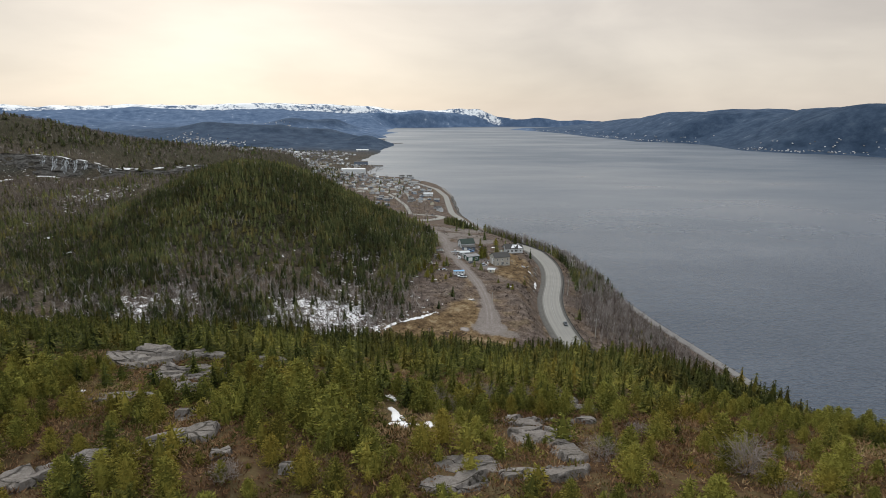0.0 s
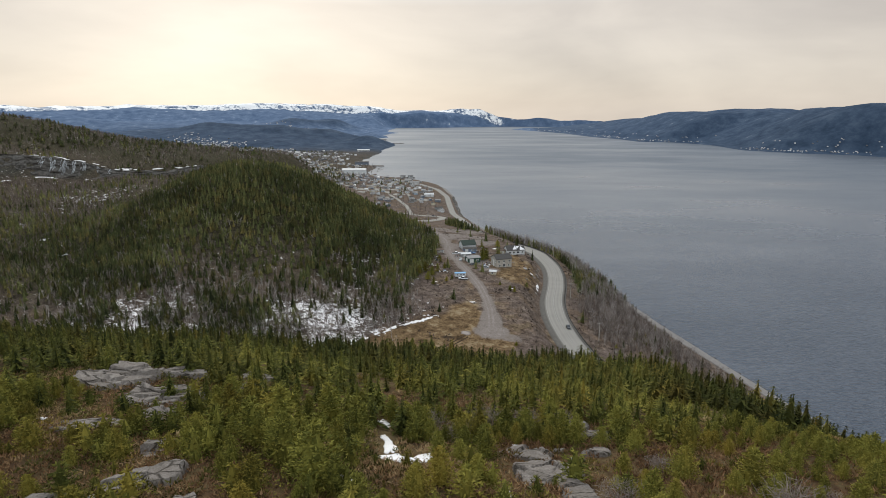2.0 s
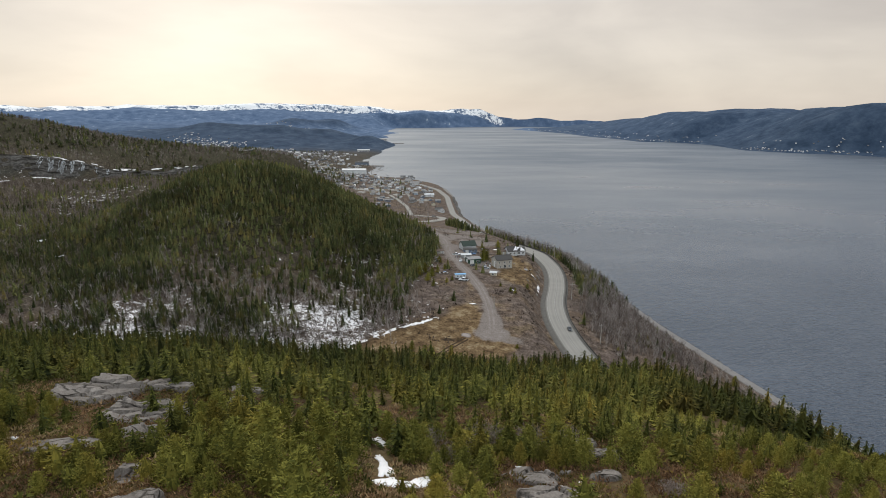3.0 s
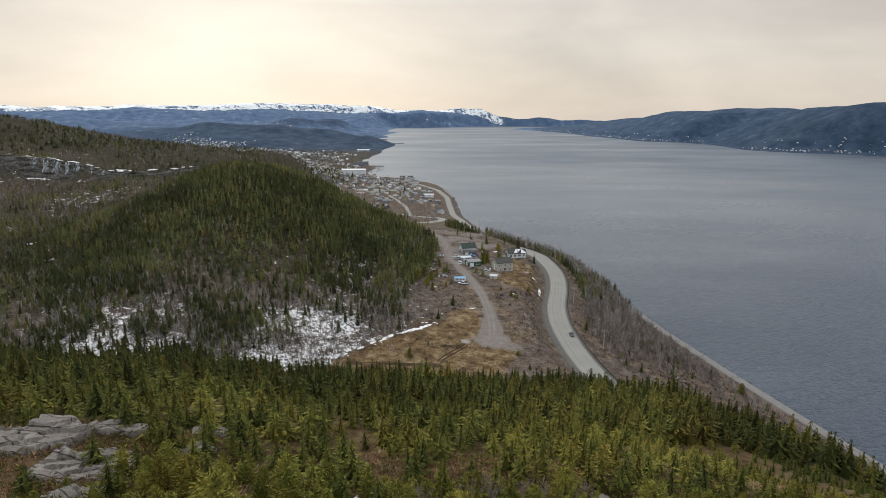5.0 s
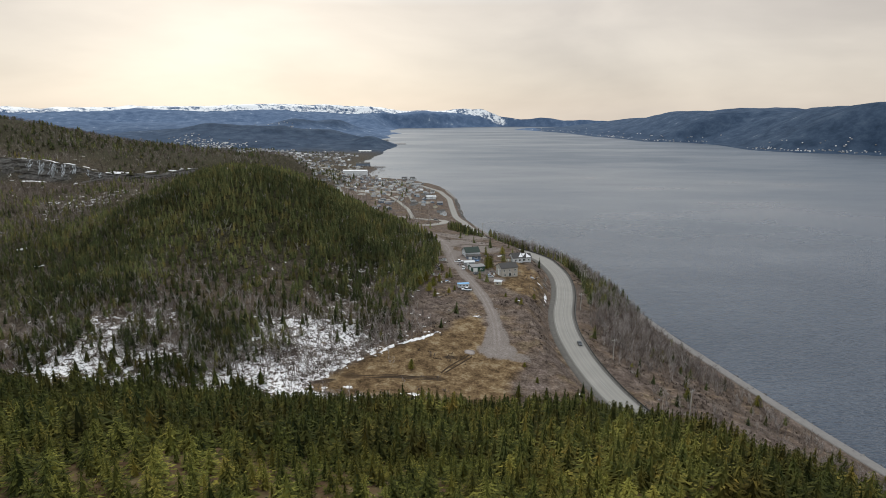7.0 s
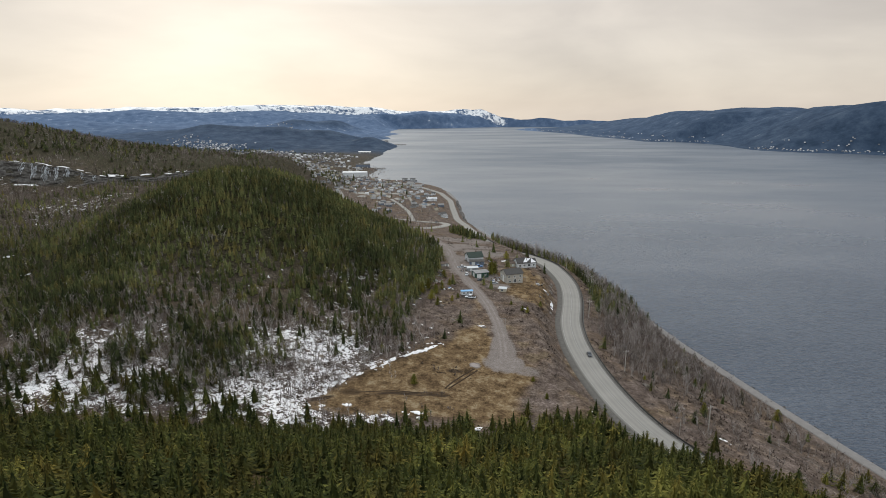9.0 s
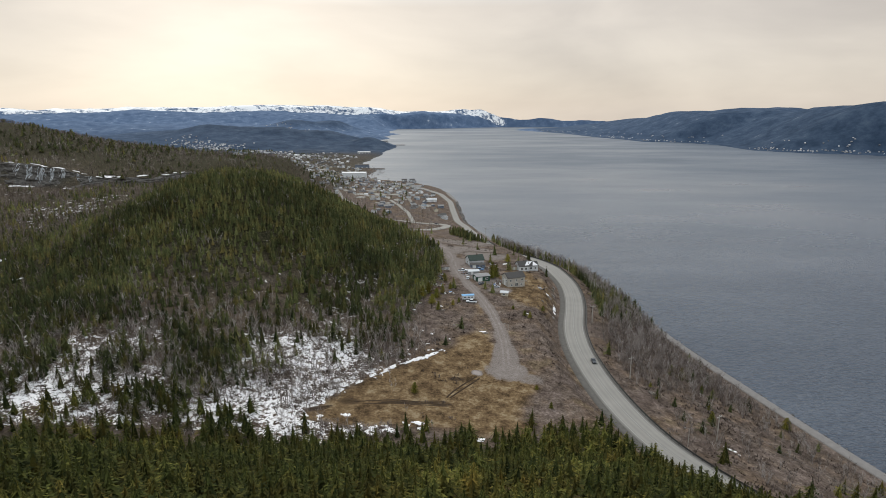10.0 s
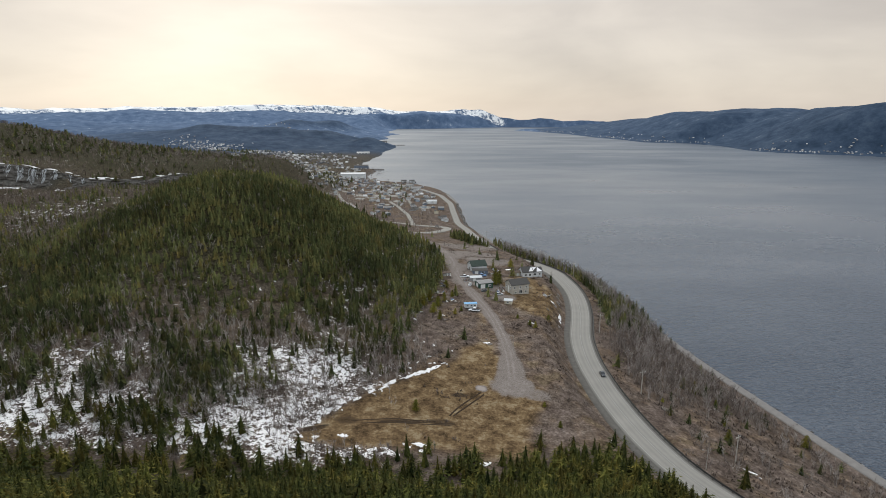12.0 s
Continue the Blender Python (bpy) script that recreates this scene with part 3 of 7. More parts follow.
def build_land():
    front = np.arange(-46.0, 46.01, 0.27)
    back = np.concatenate([np.arange(49, 70, 2.0), np.arange(70, 290, 5.0), np.arange(290, 312.5, 2.0)])
    turns = np.radians(np.concatenate([front, back]))
    reach, r = [0.02], 0.02
    while r < 4880:
        r += 13.0 if r > 4420 else 1.8 if 190 < r < 345 else 1.5 + 0.0105 * r
        reach.append(min(r, 4890.0))
    reach = np.array(reach)
    a, rr = np.meshgrid(turns, reach)
    x, y = np.sin(a) * rr, np.cos(a) * rr - 22.0
    z = height(x, y)
    rows, cols = x.shape
    i = np.arange(rows * cols).reshape(rows, cols)
    nxt = np.roll(i, -1, axis=1)
    faces = np.stack([i[:-1], i[1:], nxt[1:], nxt[:-1]], -1).reshape(-1, 4)[:, ::-1]
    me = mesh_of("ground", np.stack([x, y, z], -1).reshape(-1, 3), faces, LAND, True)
    # masks of the cover
    d, r = shore_x(y) - x, road_x(y) - x
    field = field_mask(x, y)
    gully = snow_zones(x, y)
    snow = np.clip(gully, 0, 1.5) * 0.255 + (0.385 - 0.09 * np.clip(bump(x, y, -115, 350, 66, 80, 1.5), 0, 1)) * smooth(r, 60, 110) * smooth(y, 120, 200) * smooth(y, 800, 500)
    snow = np.clip(snow, 0, 1) * (1 - field * 0.92)
    bluff = smooth(z, 46, 62) * smooth(y, 170, 150) * smooth(x, -190, -150)
    dx, dy = 2.0, 2.0
    slope = np.hypot((height(x + dx, y) - height(x - dx, y)) / 4, (height(x, y + dy) - height(x, y - dy)) / 4)
    rock = smooth(slope, 0.75, 1.1) * smooth(y, 400, 440) * smooth(y, 800, 700) * smooth(x, -180, -230)
    rock = np.maximum(rock, smooth(d, 5, 2) * smooth(d, -3, 0) * 0.8)
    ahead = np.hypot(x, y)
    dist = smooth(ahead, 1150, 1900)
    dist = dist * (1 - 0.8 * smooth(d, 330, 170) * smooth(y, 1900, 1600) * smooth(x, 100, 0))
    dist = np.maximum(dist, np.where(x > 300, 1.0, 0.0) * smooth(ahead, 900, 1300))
    turn = np.degrees(np.arctan2(x, y))
    foot = np.interp(turn, (-60, -6, 0, 3, 5, 40), (4520, 4540, 4720, 4790, 4810, 4810))
    high = smooth(ahead, foot - 4, foot + 24) * smooth(x, 620, 420) * np.clip(np.interp(turn, (-12, -6, 0, 6), (0.64, 0.62, 0.60, 0.52)) + 0.35 * fbm(x + y, z * 5, 120, 3, 43), 0.30, 1)
    knolls = np.clip(bump(x, y, -850, 2250, 260, 150, 1.0) + bump(x, y, -540, 2280, 150, 120, 1.0) + bump(x, y, -790, 3150, 85, 110, 1.2) + bump(x, y, -600, 3250, 80, 100, 1.2) + bump(x, y, -260, 2090, 60, 90, 1.0), 0, 1)
    for name, masks in (("cover", (snow, field, bluff)), ("place", (rock, dist, high))):
        at = me.attributes.new(name, "FLOAT_COLOR", "POINT")
        at.data.foreach_set("color", np.stack([*masks, np.ones_like(x)], -1).astype(np.float32).ravel())
    at = me.attributes.new("track", "FLOAT", "POINT")
    at.data.foreach_set("value", track_mask(x, y).astype(np.float32).ravel())
    at = me.attributes.new("wood", "FLOAT", "POINT")
    at.data.foreach_set("value", forest_floor(x, y).astype(np.float32).ravel())
    # share of the painted haze: grows with distance, less on the knolls
    at = me.attributes.new("haze_share", "FLOAT", "POINT")
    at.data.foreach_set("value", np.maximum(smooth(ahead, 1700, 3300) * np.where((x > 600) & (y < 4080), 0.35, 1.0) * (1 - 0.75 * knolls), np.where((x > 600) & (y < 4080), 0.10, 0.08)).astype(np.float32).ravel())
    return tagged(new("ground", me), "wooded hills, tan field, snow patches and far mountains", "land", kind="structure")


build_land()

bm = bmesh.new()
bmesh.ops.create_circle(bm, cap_ends=True, segments=96, radius=4895)
sea_mesh = bpy.data.meshes.new("water")
bm.to_mesh(sea_mesh)
bm.free()
sea_mesh.materials.append(WATER)
tagged(new("water", sea_mesh), "grey rippled sea water of a long fjord", "sea", kind="structure")


# ---------------------------------------------------------------- roads, railway
def ribbon(name, centre, lift, half, mat, ys, zs=None, crown=0.0):
    """A strip along a centre line x(y), with its own thickness."""
    ys = np.asarray(ys, float)
    xs = centre(ys)
    tx, ty = np.gradient(xs), np.gradient(ys)
    n = np.hypot(tx, ty)
    nx, ny = ty / n, -tx / n
    across = np.linspace(-1.0, 1.0, 11)
    base = zs(xs, ys) if zs is not None else height(xs, ys)
    v = []
    for k in across:
        px, py = xs + nx * k * half, ys + ny * k * half
        pz = base + lift + crown * (1 - abs(k)) if zs is not None else height(px, py) + lift
        v.append(np.stack([px, py, pz], -1))
    for k in (-1.0, 1.0):
        px, py = xs + nx * k * (half + 0.25), ys + ny * k * (half + 0.25)
        v.append(np.stack([px, py, (base if zs is not None else height(px, py)) + lift - 0.5], -1))
    order = [11, *range(11), 12]
    lanes = np.array([0.1, 0.1, 0.45, 0.8, 0.45, 0.75, 0.3, 0.75, 0.45, 0.8, 0.45, 0.1, 0.1])   # the wheels bleach four bands
    v = np.stack([v[k] for k in order], 1)
    rows, cols = v.shape[:2]
    i = np.arange(rows * cols).reshape(rows, cols)
    f = np.stack([i[:-1, :-1], i[:-1, 1:], i[1:, 1:], i[1:, :-1]], -1).reshape(-1, 4)
    return new(name, mesh_of(name, v.reshape(-1, 3), f, mat, True, np.tile(lanes, rows)))


def on_road(xs, ys):
    return road_z(ys)


tagged(ribbon("road", lambda y: road_x(y) + 0.3, 0.0, np.interp(np.arange(90, 1000, 3.0), (500, 600), (4.9, 3.5)), ASPHALT, np.arange(90, 1000, 3.0), on_road, 0.12), "pale worn two-lane asphalt highway", "road", kind="structure")
SHOULDER = plain("dark_road_gravel", (0.10, 0.093, 0.084), 0.97, 0.3, 0.5, 0.5)
tagged(ribbon("road_shoulder", lambda y: road_x(y) - 0.3, -0.16, 7.0, SHOULDER, np.arange(90, 560, 3.0), on_road, 0.06), "dark gravel shoulder of the highway", "road", kind="structure")
def cover_sheet(name, px, py, lift, label, category):
    """A skin of gravel or mud on the ground, over a grid of spots, that thins out into the cover around it."""
    pz = height(px, py) + lift
    pz[:, 0], pz[:, -1] = pz[:, 0] - 0.4, pz[:, -1] - 0.4
    pz[0], pz[-1] = pz[0] - 0.4, pz[-1] - 0.4
    i = np.arange(px.size).reshape(px.shape)
    quads = np.stack([i[:-1, :-1], i[:-1, 1:], i[1:, 1:], i[1:, :-1]], -1).reshape(-1, 4)
    me = mesh_of(name, np.stack([px, py, pz], -1).reshape(-1, 3), quads, LAND, True)
    at = me.attributes.new("cover", "FLOAT_COLOR", "POINT")
    at.data.foreach_set("color", np.stack([np.zeros_like(px), field_mask(px, py), np.zeros_like(px), np.ones_like(px)], -1).astype(np.float32).ravel())
    at = me.attributes.new("track", "FLOAT", "POINT")
    at.data.foreach_set("value", track_mask(px, py).astype(np.float32).ravel())
    return tagged(new(name, me), label, category, kind="structure")


def bare_patch(name, x, y, sx, sy, turn, strength, label, category, lift=0.14):
    """The skin over one patch of bare ground."""
    n = int(np.clip(max(sx, sy) * 2.6 / 1.1, 9, 25))
    gx, gy = np.meshgrid(np.linspace(-1.25, 1.25, n), np.linspace(-1.25, 1.25, n))
    c, q = math.cos(radians(turn)), math.sin(radians(turn))
    return cover_sheet(name, x + gx * sx * c - gy * sy * q, y + gx * sx * q + gy * sy * c, lift, label, category)


across, along = np.meshgrid(np.linspace(-7.0, 7.0, 29), np.arange(226, 556, 1.6))
cover_sheet("gravel_road", gravel_x(along) + across, along, 0.14, "brown gravel track past the houses", "road")


def rail_x(y):
    return shore_x(y) - np.interp(y, (300, 600), (4.9, 4.0))


def on_rail(xs, ys):
    return np.full(len(ys), 4.1)


tagged(ribbon("rail_bed", rail_x, 0.0, 2.0, BALLAST, np.arange(60, 900, 4.0), on_rail, 0.1), "disused gravel railway bed along the shore", "path", kind="structure")


# ---------------------------------------------------------------- woods
def spruce_form(seed, layers, points, height_m=1.0, spread=0.2, ragged=0.35, shoots=0):
    """A spruce one high: whorls of narrow drooping boughs with side shoots, a dense core and a trunk."""
    rng = np.random.default_rng(seed)
    v, f = [], []

    def tri(a, b, c):
        f.append((len(v), len(v) + 1, len(v) + 2))
        v.extend((a, b, c))

    for k in range(layers):
        q = k / layers
        low = 0.05 + 0.91 * q
        rad = spread * (1 - q) ** 0.85 * rng.uniform(0.75, 1.2) + 0.012
        tall = (1.25 / layers) * rng.uniform(0.9, 1.3)
        start = rng.uniform(0, 6.28)
        off = rng.normal(0, 0.012, 2)
        for j in range(points):
            if rng.random() < 0.08:
                continue
            a = start + 6.283 * j / points + rng.normal(0, 0.16)
            rj = rad * (1 + rng.uniform(-ragged, ragged))
            wide = 6.283 / points * rng.uniform(0.45, 0.75)
            drop = rng.uniform(-0.03, 0.03) + (0.12 * tall if shoots else 0)
            c, d = math.cos(a), math.sin(a)
            tip = (c * rj + off[0], d * rj + off[1], low + drop)
            root = (off[0] * 0.5, off[1] * 0.5, min(1.0, low + tall))
            if not shoots:
                s1 = (math.cos(a - wide) * rj * 0.55 + off[0], math.sin(a - wide) * rj * 0.55 + off[1], low + tall * 0.33 + drop * 0.5)
                s2 = (math.cos(a + wide) * rj * 0.55 + off[0], math.sin(a + wide) * rj * 0.55 + off[1], low + tall * 0.33 + drop * 0.5)
                tri(root, s1, tip)
                tri(root, tip, s2)
                continue
            w = rj * 0.15
            tri((c * rj * 0.1 - d * w, d * rj * 0.1 + c * w, low + tall * 0.9), (c * rj * 0.1 + d * w, d * rj * 0.1 - c * w, low + tall * 0.9), (c * rj * 0.86 + off[0], d * rj * 0.86 + off[1], low + drop))
            for side in range(shoots):
                u = rng.uniform(0.5, 0.95)
                b = a + rng.uniform(-0.9, 0.9)
                n = rj * rng.uniform(0.26, 0.42) + 0.012
                z = low + tall * 0.9 * (1 - u) + drop * u
                t = a + rng.uniform(-0.5, 0.5) * wide
                x, y = math.cos(t) * rj * u + off[0], math.sin(t) * rj * u + off[1]
                sx, sy = -math.sin(b) * n * 0.34, math.cos(b) * n * 0.34
                tri((x - sx, y - sy, z + 0.012), (x + sx, y + sy, z + 0.012), (x + math.cos(b) * n, y + math.sin(b) * n, z + rng.uniform(-0.035, 0.012)))
    if shoots:
        for k in range(4):
            a, b = k * 1.571, (k + 1) * 1.571
            tri((math.cos(a) * spread * 0.5, math.sin(a) * spread * 0.5, 0.03), (math.cos(b) * spread * 0.5, math.sin(b) * spread * 0.5, 0.03), (0, 0, 0.93))
    else:
        tri((-0.012, -0.01, 0.0), (0.012, -0.01, 0.0), (0, 0, 0.9))
        tri((0.0, 0.014, 0.0), (-0.012, -0.01, 0.0), (0, 0, 0.9))
        tri((0.012, -0.01, 0.0), (0.0, 0.014, 0.0), (0, 0, 0.9))
    return np.array(v, float), np.array(f, int)


def bare_form(seed, limbs, twigs, fan=0.35):
    """A leafless birch or alder one high: thin stems that fork upward."""
    rng = np.random.default_rng(seed)
    v, f = [], []

    def blade(a, b, w):
        a, b = np.array(a), np.array(b)
        side = np.cross(b - a, rng.normal(0, 1, 3))
        side = side / (np.linalg.norm(side) + 1e-9) * w
        f.append((len(v), len(v) + 1, len(v) + 2))
        v.extend((a - side, a + side, b))

    for k in range(limbs):
        a = rng.uniform(0, 6.28)
        lean = rng.uniform(0.03, fan)
        foot = np.array([rng.normal(0, 0.06), rng.normal(0, 0.06), 0])
        top = foot + np.array([math.cos(a) * lean, math.sin(a) * lean, rng.uniform(0.7, 1.0)])
        blade(foot, top, 0.017)
        for j in range(twigs):
            q = rng.uniform(0.3, 0.9)
            p = foot + (top - foot) * q
            b = a + rng.uniform(-3.1, 3.1)
            blade(p, p + np.array([math.cos(b), math.sin(b), rng.uniform(0.3, 1.6)]) * rng.uniform(0.1, 0.27), 0.015)
    return np.array(v, float), np.array(f, int)


def planted(name, forms, spots, sizes, mat, label, category, wide=1.0, tints=None):
    """One mesh of many plants, each turned, sized and tinted for itself."""
    rng = np.random.default_rng(len(spots) + 5)
    vs, fs, ts, at = [], [], [], 0
    pick = rng.integers(0, len(forms), len(spots))
    turn = rng.uniform(0, 6.283, len(spots))
    tints = rng.uniform(0, 1, len(spots)) if tints is None else tints
    girth = rng.uniform(0.85, 1.2, len(spots)) * wide
    for k, (fv, ff) in enumerate(forms):
        m = np.where(pick == k)[0]
        if not len(m):
            continue
        c, s = np.cos(turn[m])[:, None], np.sin(turn[m])[:, None]
        h, g = sizes[m][:, None], (girth[m] * sizes[m])[:, None]
        lean = rng.normal(0, 0.03, (len(m), 2))
        px = (fv[None, :, 0] * c - fv[None, :, 1] * s) * g + spots[m, 0:1] + fv[None, :, 2] * h * lean[:, :1]
        py = (fv[None, :, 0] * s + fv[None, :, 1] * c) * g + spots[m, 1:2] + fv[None, :, 2] * h * lean[:, 1:]
        pz = fv[None, :, 2] * h + spots[m, 2:3] - 0.15
        vs.append(np.stack([px, py, pz], -1).reshape(-1, 3))
        fs.append((ff[None] + (np.arange(len(m)) * len(fv))[:, None, None]).reshape(-1, 3) + at)
        ts.append(np.repeat(tints[m], len(fv)))
        at += len(m) * len(fv)
    return tagged(new(name, mesh_of(name, np.concatenate(vs), np.concatenate(fs), mat, False, np.concatenate(ts))), label, category, kind="stuff")


def scatter(x0, x1, y0, y1, step, density, seed):
    """Spots on the land on a jittered grid, kept by a density of 0 to 1."""
    rng = np.random.default_rng(seed)
    gx, gy = np.meshgrid(np.arange(x0, x1, step), np.arange(y0, y1, step))
    x = (gx + rng.uniform(-0.48, 0.48, gx.shape) * step).ravel()
    y = (gy + rng.uniform(-0.48, 0.48, gy.shape) * step).ravel()
    keep = rng.random(len(x)) < density(x, y)
    keep &= np.abs(x) < 0.86 * (y + 24) + 14                 # nothing is planted far outside the view
    x, y = x[keep], y[keep]
    return np.stack([x, y, height(x, y)], -1)


def tracks_clear(x, y):
    """0 on the roads and the rail bed, 1 away from them."""
    return (np.abs(road_x(y) - x) > 9) * ((np.abs(gravel_x(y) - x) > 5.5) | (y < 212)) * (shore_x(y) - x > 12)


def hillside(x, y):
    """How thick the spruces stand."""
    r = road_x(y) - x
    clear = field_mask(x, y)
    d = 0.95 * np.ones_like(x)
    hill = np.clip(bump(x, y, -122, 368, 50, 56, 1.5), 0, 1)
    gully = np.clip(bump(x, y, -46, 203, 20, 24, 1.25) + bump(x, y, -108, 194, 16, 16, 0.8), 0, 1)
    nearer = 4 * smooth(x, -48, -62) + 9 * smooth(x, -62, -115) - 18 * smooth(x, 2, 16) - 9 * np.exp(-((x + 45) / 15) ** 2)
    past = smooth(y + nearer, 155, 167)
    west = smooth(x, -160, -205) * smooth(y, 225, 260)
    clumps = spruce_clumps(x, y)
    left = smooth(x, -120, -150) * smooth(y, 212, 235) * smooth(y, 350, 320)
    beyond = 0.16 - 0.11 * west + 0.4 * left + 0.76 * hill + 0.3 * np.clip(bump(x, y, -48, 330, 26, 65, 1.2), 0, 1) + (0.30 - 0.12 * west) * smooth(fbm(x, y, 40, 3, 81), -0.05, 0.2)
    d = d * (1 - past) + past * np.maximum(np.clip(beyond, 0, 0.95) * (1 - 0.9 * gully) * (1 - 0.6 * np.clip(snow_zones(x, y), 0, 1)), 0.62 * clumps)
    d = d * (1 - clear * 0.985)
    d = d * (1 - 0.4 * np.clip(bump(x, y, -58, 288, 24, 40, 1.3), 0, 1) * smooth(fbm(x, y, 16, 3, 82), -0.2, 0.12))
    d = d * (1 - 0.95 * smooth(np.abs(y - cliff_line(x, y) + 9), 17, 10) * smooth(x, -250, -290))
    d = d * smooth(r, 8, 22) * tracks_clear(x, y)
    d = np.where((r > 0) & (r < 75) & (y > 215), d * 0.04, d)
    d = d * (1 - smooth(x, 4, 16) * smooth(y, 184, 194) * smooth(y, 330, 300))
    d = d + 0.7 * smooth(y, 455, 475) * smooth(y, 585, 560) * (r > 9) * (r < 26)
    return d


def slope_east(x, y):
    """Scattered spruces between road and shore, a thicker belt along the bend."""
    r = road_x(y) - x
    belt = smooth(y, 300, 350) * smooth(y, 640, 500) * 0.55
    south = smooth(y, 118, 95)
    belt = belt * smooth(-r, 60, 14)
    return ((0.02 + belt) * (1 - south) + 0.9 * south) * (r < -12) * tracks_clear(x, y)


FINE = [spruce_form(k, 9, 6, spread=0.27, shoots=1) for k in range(6)]
MIDDLE = [spruce_form(20 + k, 8 - k % 2, 6, spread=0.25 + 0.05 * (k % 2), ragged=0.38 + 0.17 * (k % 2), shoots=1) for k in range(6)]
COARSE = [spruce_form(40 + k, 4, 5, spread=0.23) for k in range(5)]
HILL = [spruce_form(50 + k, 5, 5, spread=0.36, ragged=0.5, shoots=1) for k in range(8)]
FINEST = [spruce_form(80 + k, 11, 7, spread=(0.23, 0.28, 0.34)[k % 3], ragged=0.4, shoots=2) for k in range(9)]
THIN = [bare_form(90 + k, 2, 6) for k in range(5)]
BARE = [bare_form(60 + k, 2, 9) for k in range(6)]
BIRCH = [bare_form(70 + k, 5, 7, 0.4) for k in range(5)]
rng = np.random.default_rng(3)


def wood_tints(spots, shift=0.0):
    """Patches of yellower and darker trees."""
    return np.clip(0.42 + fbm(spots[:, 0], spots[:, 1], 22, 3, 91) * 0.9 + rng.normal(0, 0.2, len(spots)) + shift, 0, 1)


def bluff_wood(x, y):
    thin = smooth(y, 26, 40)
    return np.where(x < road_x(y), 0.45 + 0.47 * thin, 0.85) * tracks_clear(x, y) * (1 - 0.9 * (bump(x, y, -27.5, 32, 4.5, 4.2, 1.0) > 0.4))


spots = scatter(-80, 90, 26, 58, 1.75, bluff_wood, 17)
planted("spruce_wood", FINEST, spots, rng.triangular(1.4, 2.6, 4.0, len(spots)) * (1 - 0.5 * smooth(spots[:, 0], 12, 30)), NEEDLE, "dense yellow-green spruce wood at the brink of the bluff", "spruce trees", 1.05, wood_tints(spots, -0.25 - 0.16 * smooth(spots[:, 0], 10, -15)))
spots = scatter(-130, 160, 58, 92, 1.75, bluff_wood, 1)
planted("spruce_wood", FINE, spots, rng.uniform(2.9, 5.6, len(spots)), DEEP_NEEDLE, "dense green spruce wood covering the bluff side", "spruce trees", 1.3, wood_tints(spots, -0.34))
spots = scatter(-190, 150, 92, 192, 2.4, lambda x, y: np.where(x < road_x(y), hillside(x, y), slope_east(x, y)), 2)
planted("spruce_wood", MIDDLE, spots, rng.uniform(2.8, 5.4, len(spots)) + 1.6 * smooth(spots[:, 1], 138, 168), DEEP_NEEDLE, "dense green spruce wood below the bluff", "spruce trees", 1.4, wood_tints(spots, -0.2))
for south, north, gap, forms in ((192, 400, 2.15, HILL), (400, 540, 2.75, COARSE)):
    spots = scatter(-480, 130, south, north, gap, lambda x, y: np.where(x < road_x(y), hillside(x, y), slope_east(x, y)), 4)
    # the raised base tint also stands in for haze over the hill
    planted("spruce_wood", forms, spots, rng.triangular(2.6, 3.8, 6.6, len(spots)) + 2.2 * smooth(spots[:, 0], -95, -60) * smooth(spots[:, 1], 235, 270) + 1.6 * spruce_clumps(spots[:, 0], spots[:, 1]), HAZED_NEEDLE, "spruce wood on a rounded hill and in a snowy gully" if south < 300 else "spruce wood on low ground behind a rounded hill", "spruce trees", 1.1,
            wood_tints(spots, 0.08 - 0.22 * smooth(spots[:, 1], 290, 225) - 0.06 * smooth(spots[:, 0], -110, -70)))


def far_wood(x, y):
    r = road_x(y) - x
    cliff = 522 + (x + 342) * 0.5
    top = smooth(y, cliff + 60, cliff + 130)
    return np.clip(0.06 + 0.12 * top + 0.34 * smooth(fbm(x, y, 70, 3, 83), 0.0, 0.25), 0, 0.9) * smooth(r, 150, 240)


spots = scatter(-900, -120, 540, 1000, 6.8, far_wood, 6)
planted("spruce_wood", COARSE, spots, rng.uniform(2.6, 5.4, len(spots)), HAZED_NEEDLE, "spruce wood on a distant ridge above a cliff", "spruce trees", 1.9, wood_tints(spots, -0.3))


def bare_wood(x, y):
    """Leafless birch and alder: gully, hill foot, low ground to the west."""
    r = road_x(y) - x
    hill = np.clip(bump(x, y, -115, 360, 60, 70, 1.2), 0, 1)
    d = (0.95 - 0.85 * hill) * (1 - 0.25 * smooth(y, 245, 275) * smooth(x, -110, -80)) * smooth(y, 180, 196) * smooth(r, 55, 80) * (1 - 0.97 * field_mask(x, y))
    d = d * (1 - 0.97 * smooth(np.abs(y - cliff_line(x, y) + 9), 20, 12) * smooth(x, -250, -290))
    return d * tracks_clear(x, y) * (0.35 + 0.65 * smooth(fbm(x, y, 28, 3, 85), -0.15, 0.12))


spots = scatter(-420, -165, 184, 530, 2.9, bare_wood, 15)
planted("bare_wood", THIN, spots, rng.uniform(3.0, 6.5, len(spots)), TWIG, "leafless brown woodland on low ground below a cliff", "bare trees", 1.3)
spots = scatter(-165, 0, 184, 480, 2.2, bare_wood, 7)
low = spots[:, 1] < 250
planted("bare_wood", BARE, spots[low], rng.uniform(2.5, 6.5, low.sum()), BIRCH_TWIG, "leafless grey birch and alder trees among snow", "bare trees", 1.0)
planted("bare_wood", BARE, spots[~low], rng.uniform(2.6, 5.4, (~low).sum()), BIRCH_TWIG, "leafless grey-brown alders between spruces on a hill", "bare trees", 1.0)
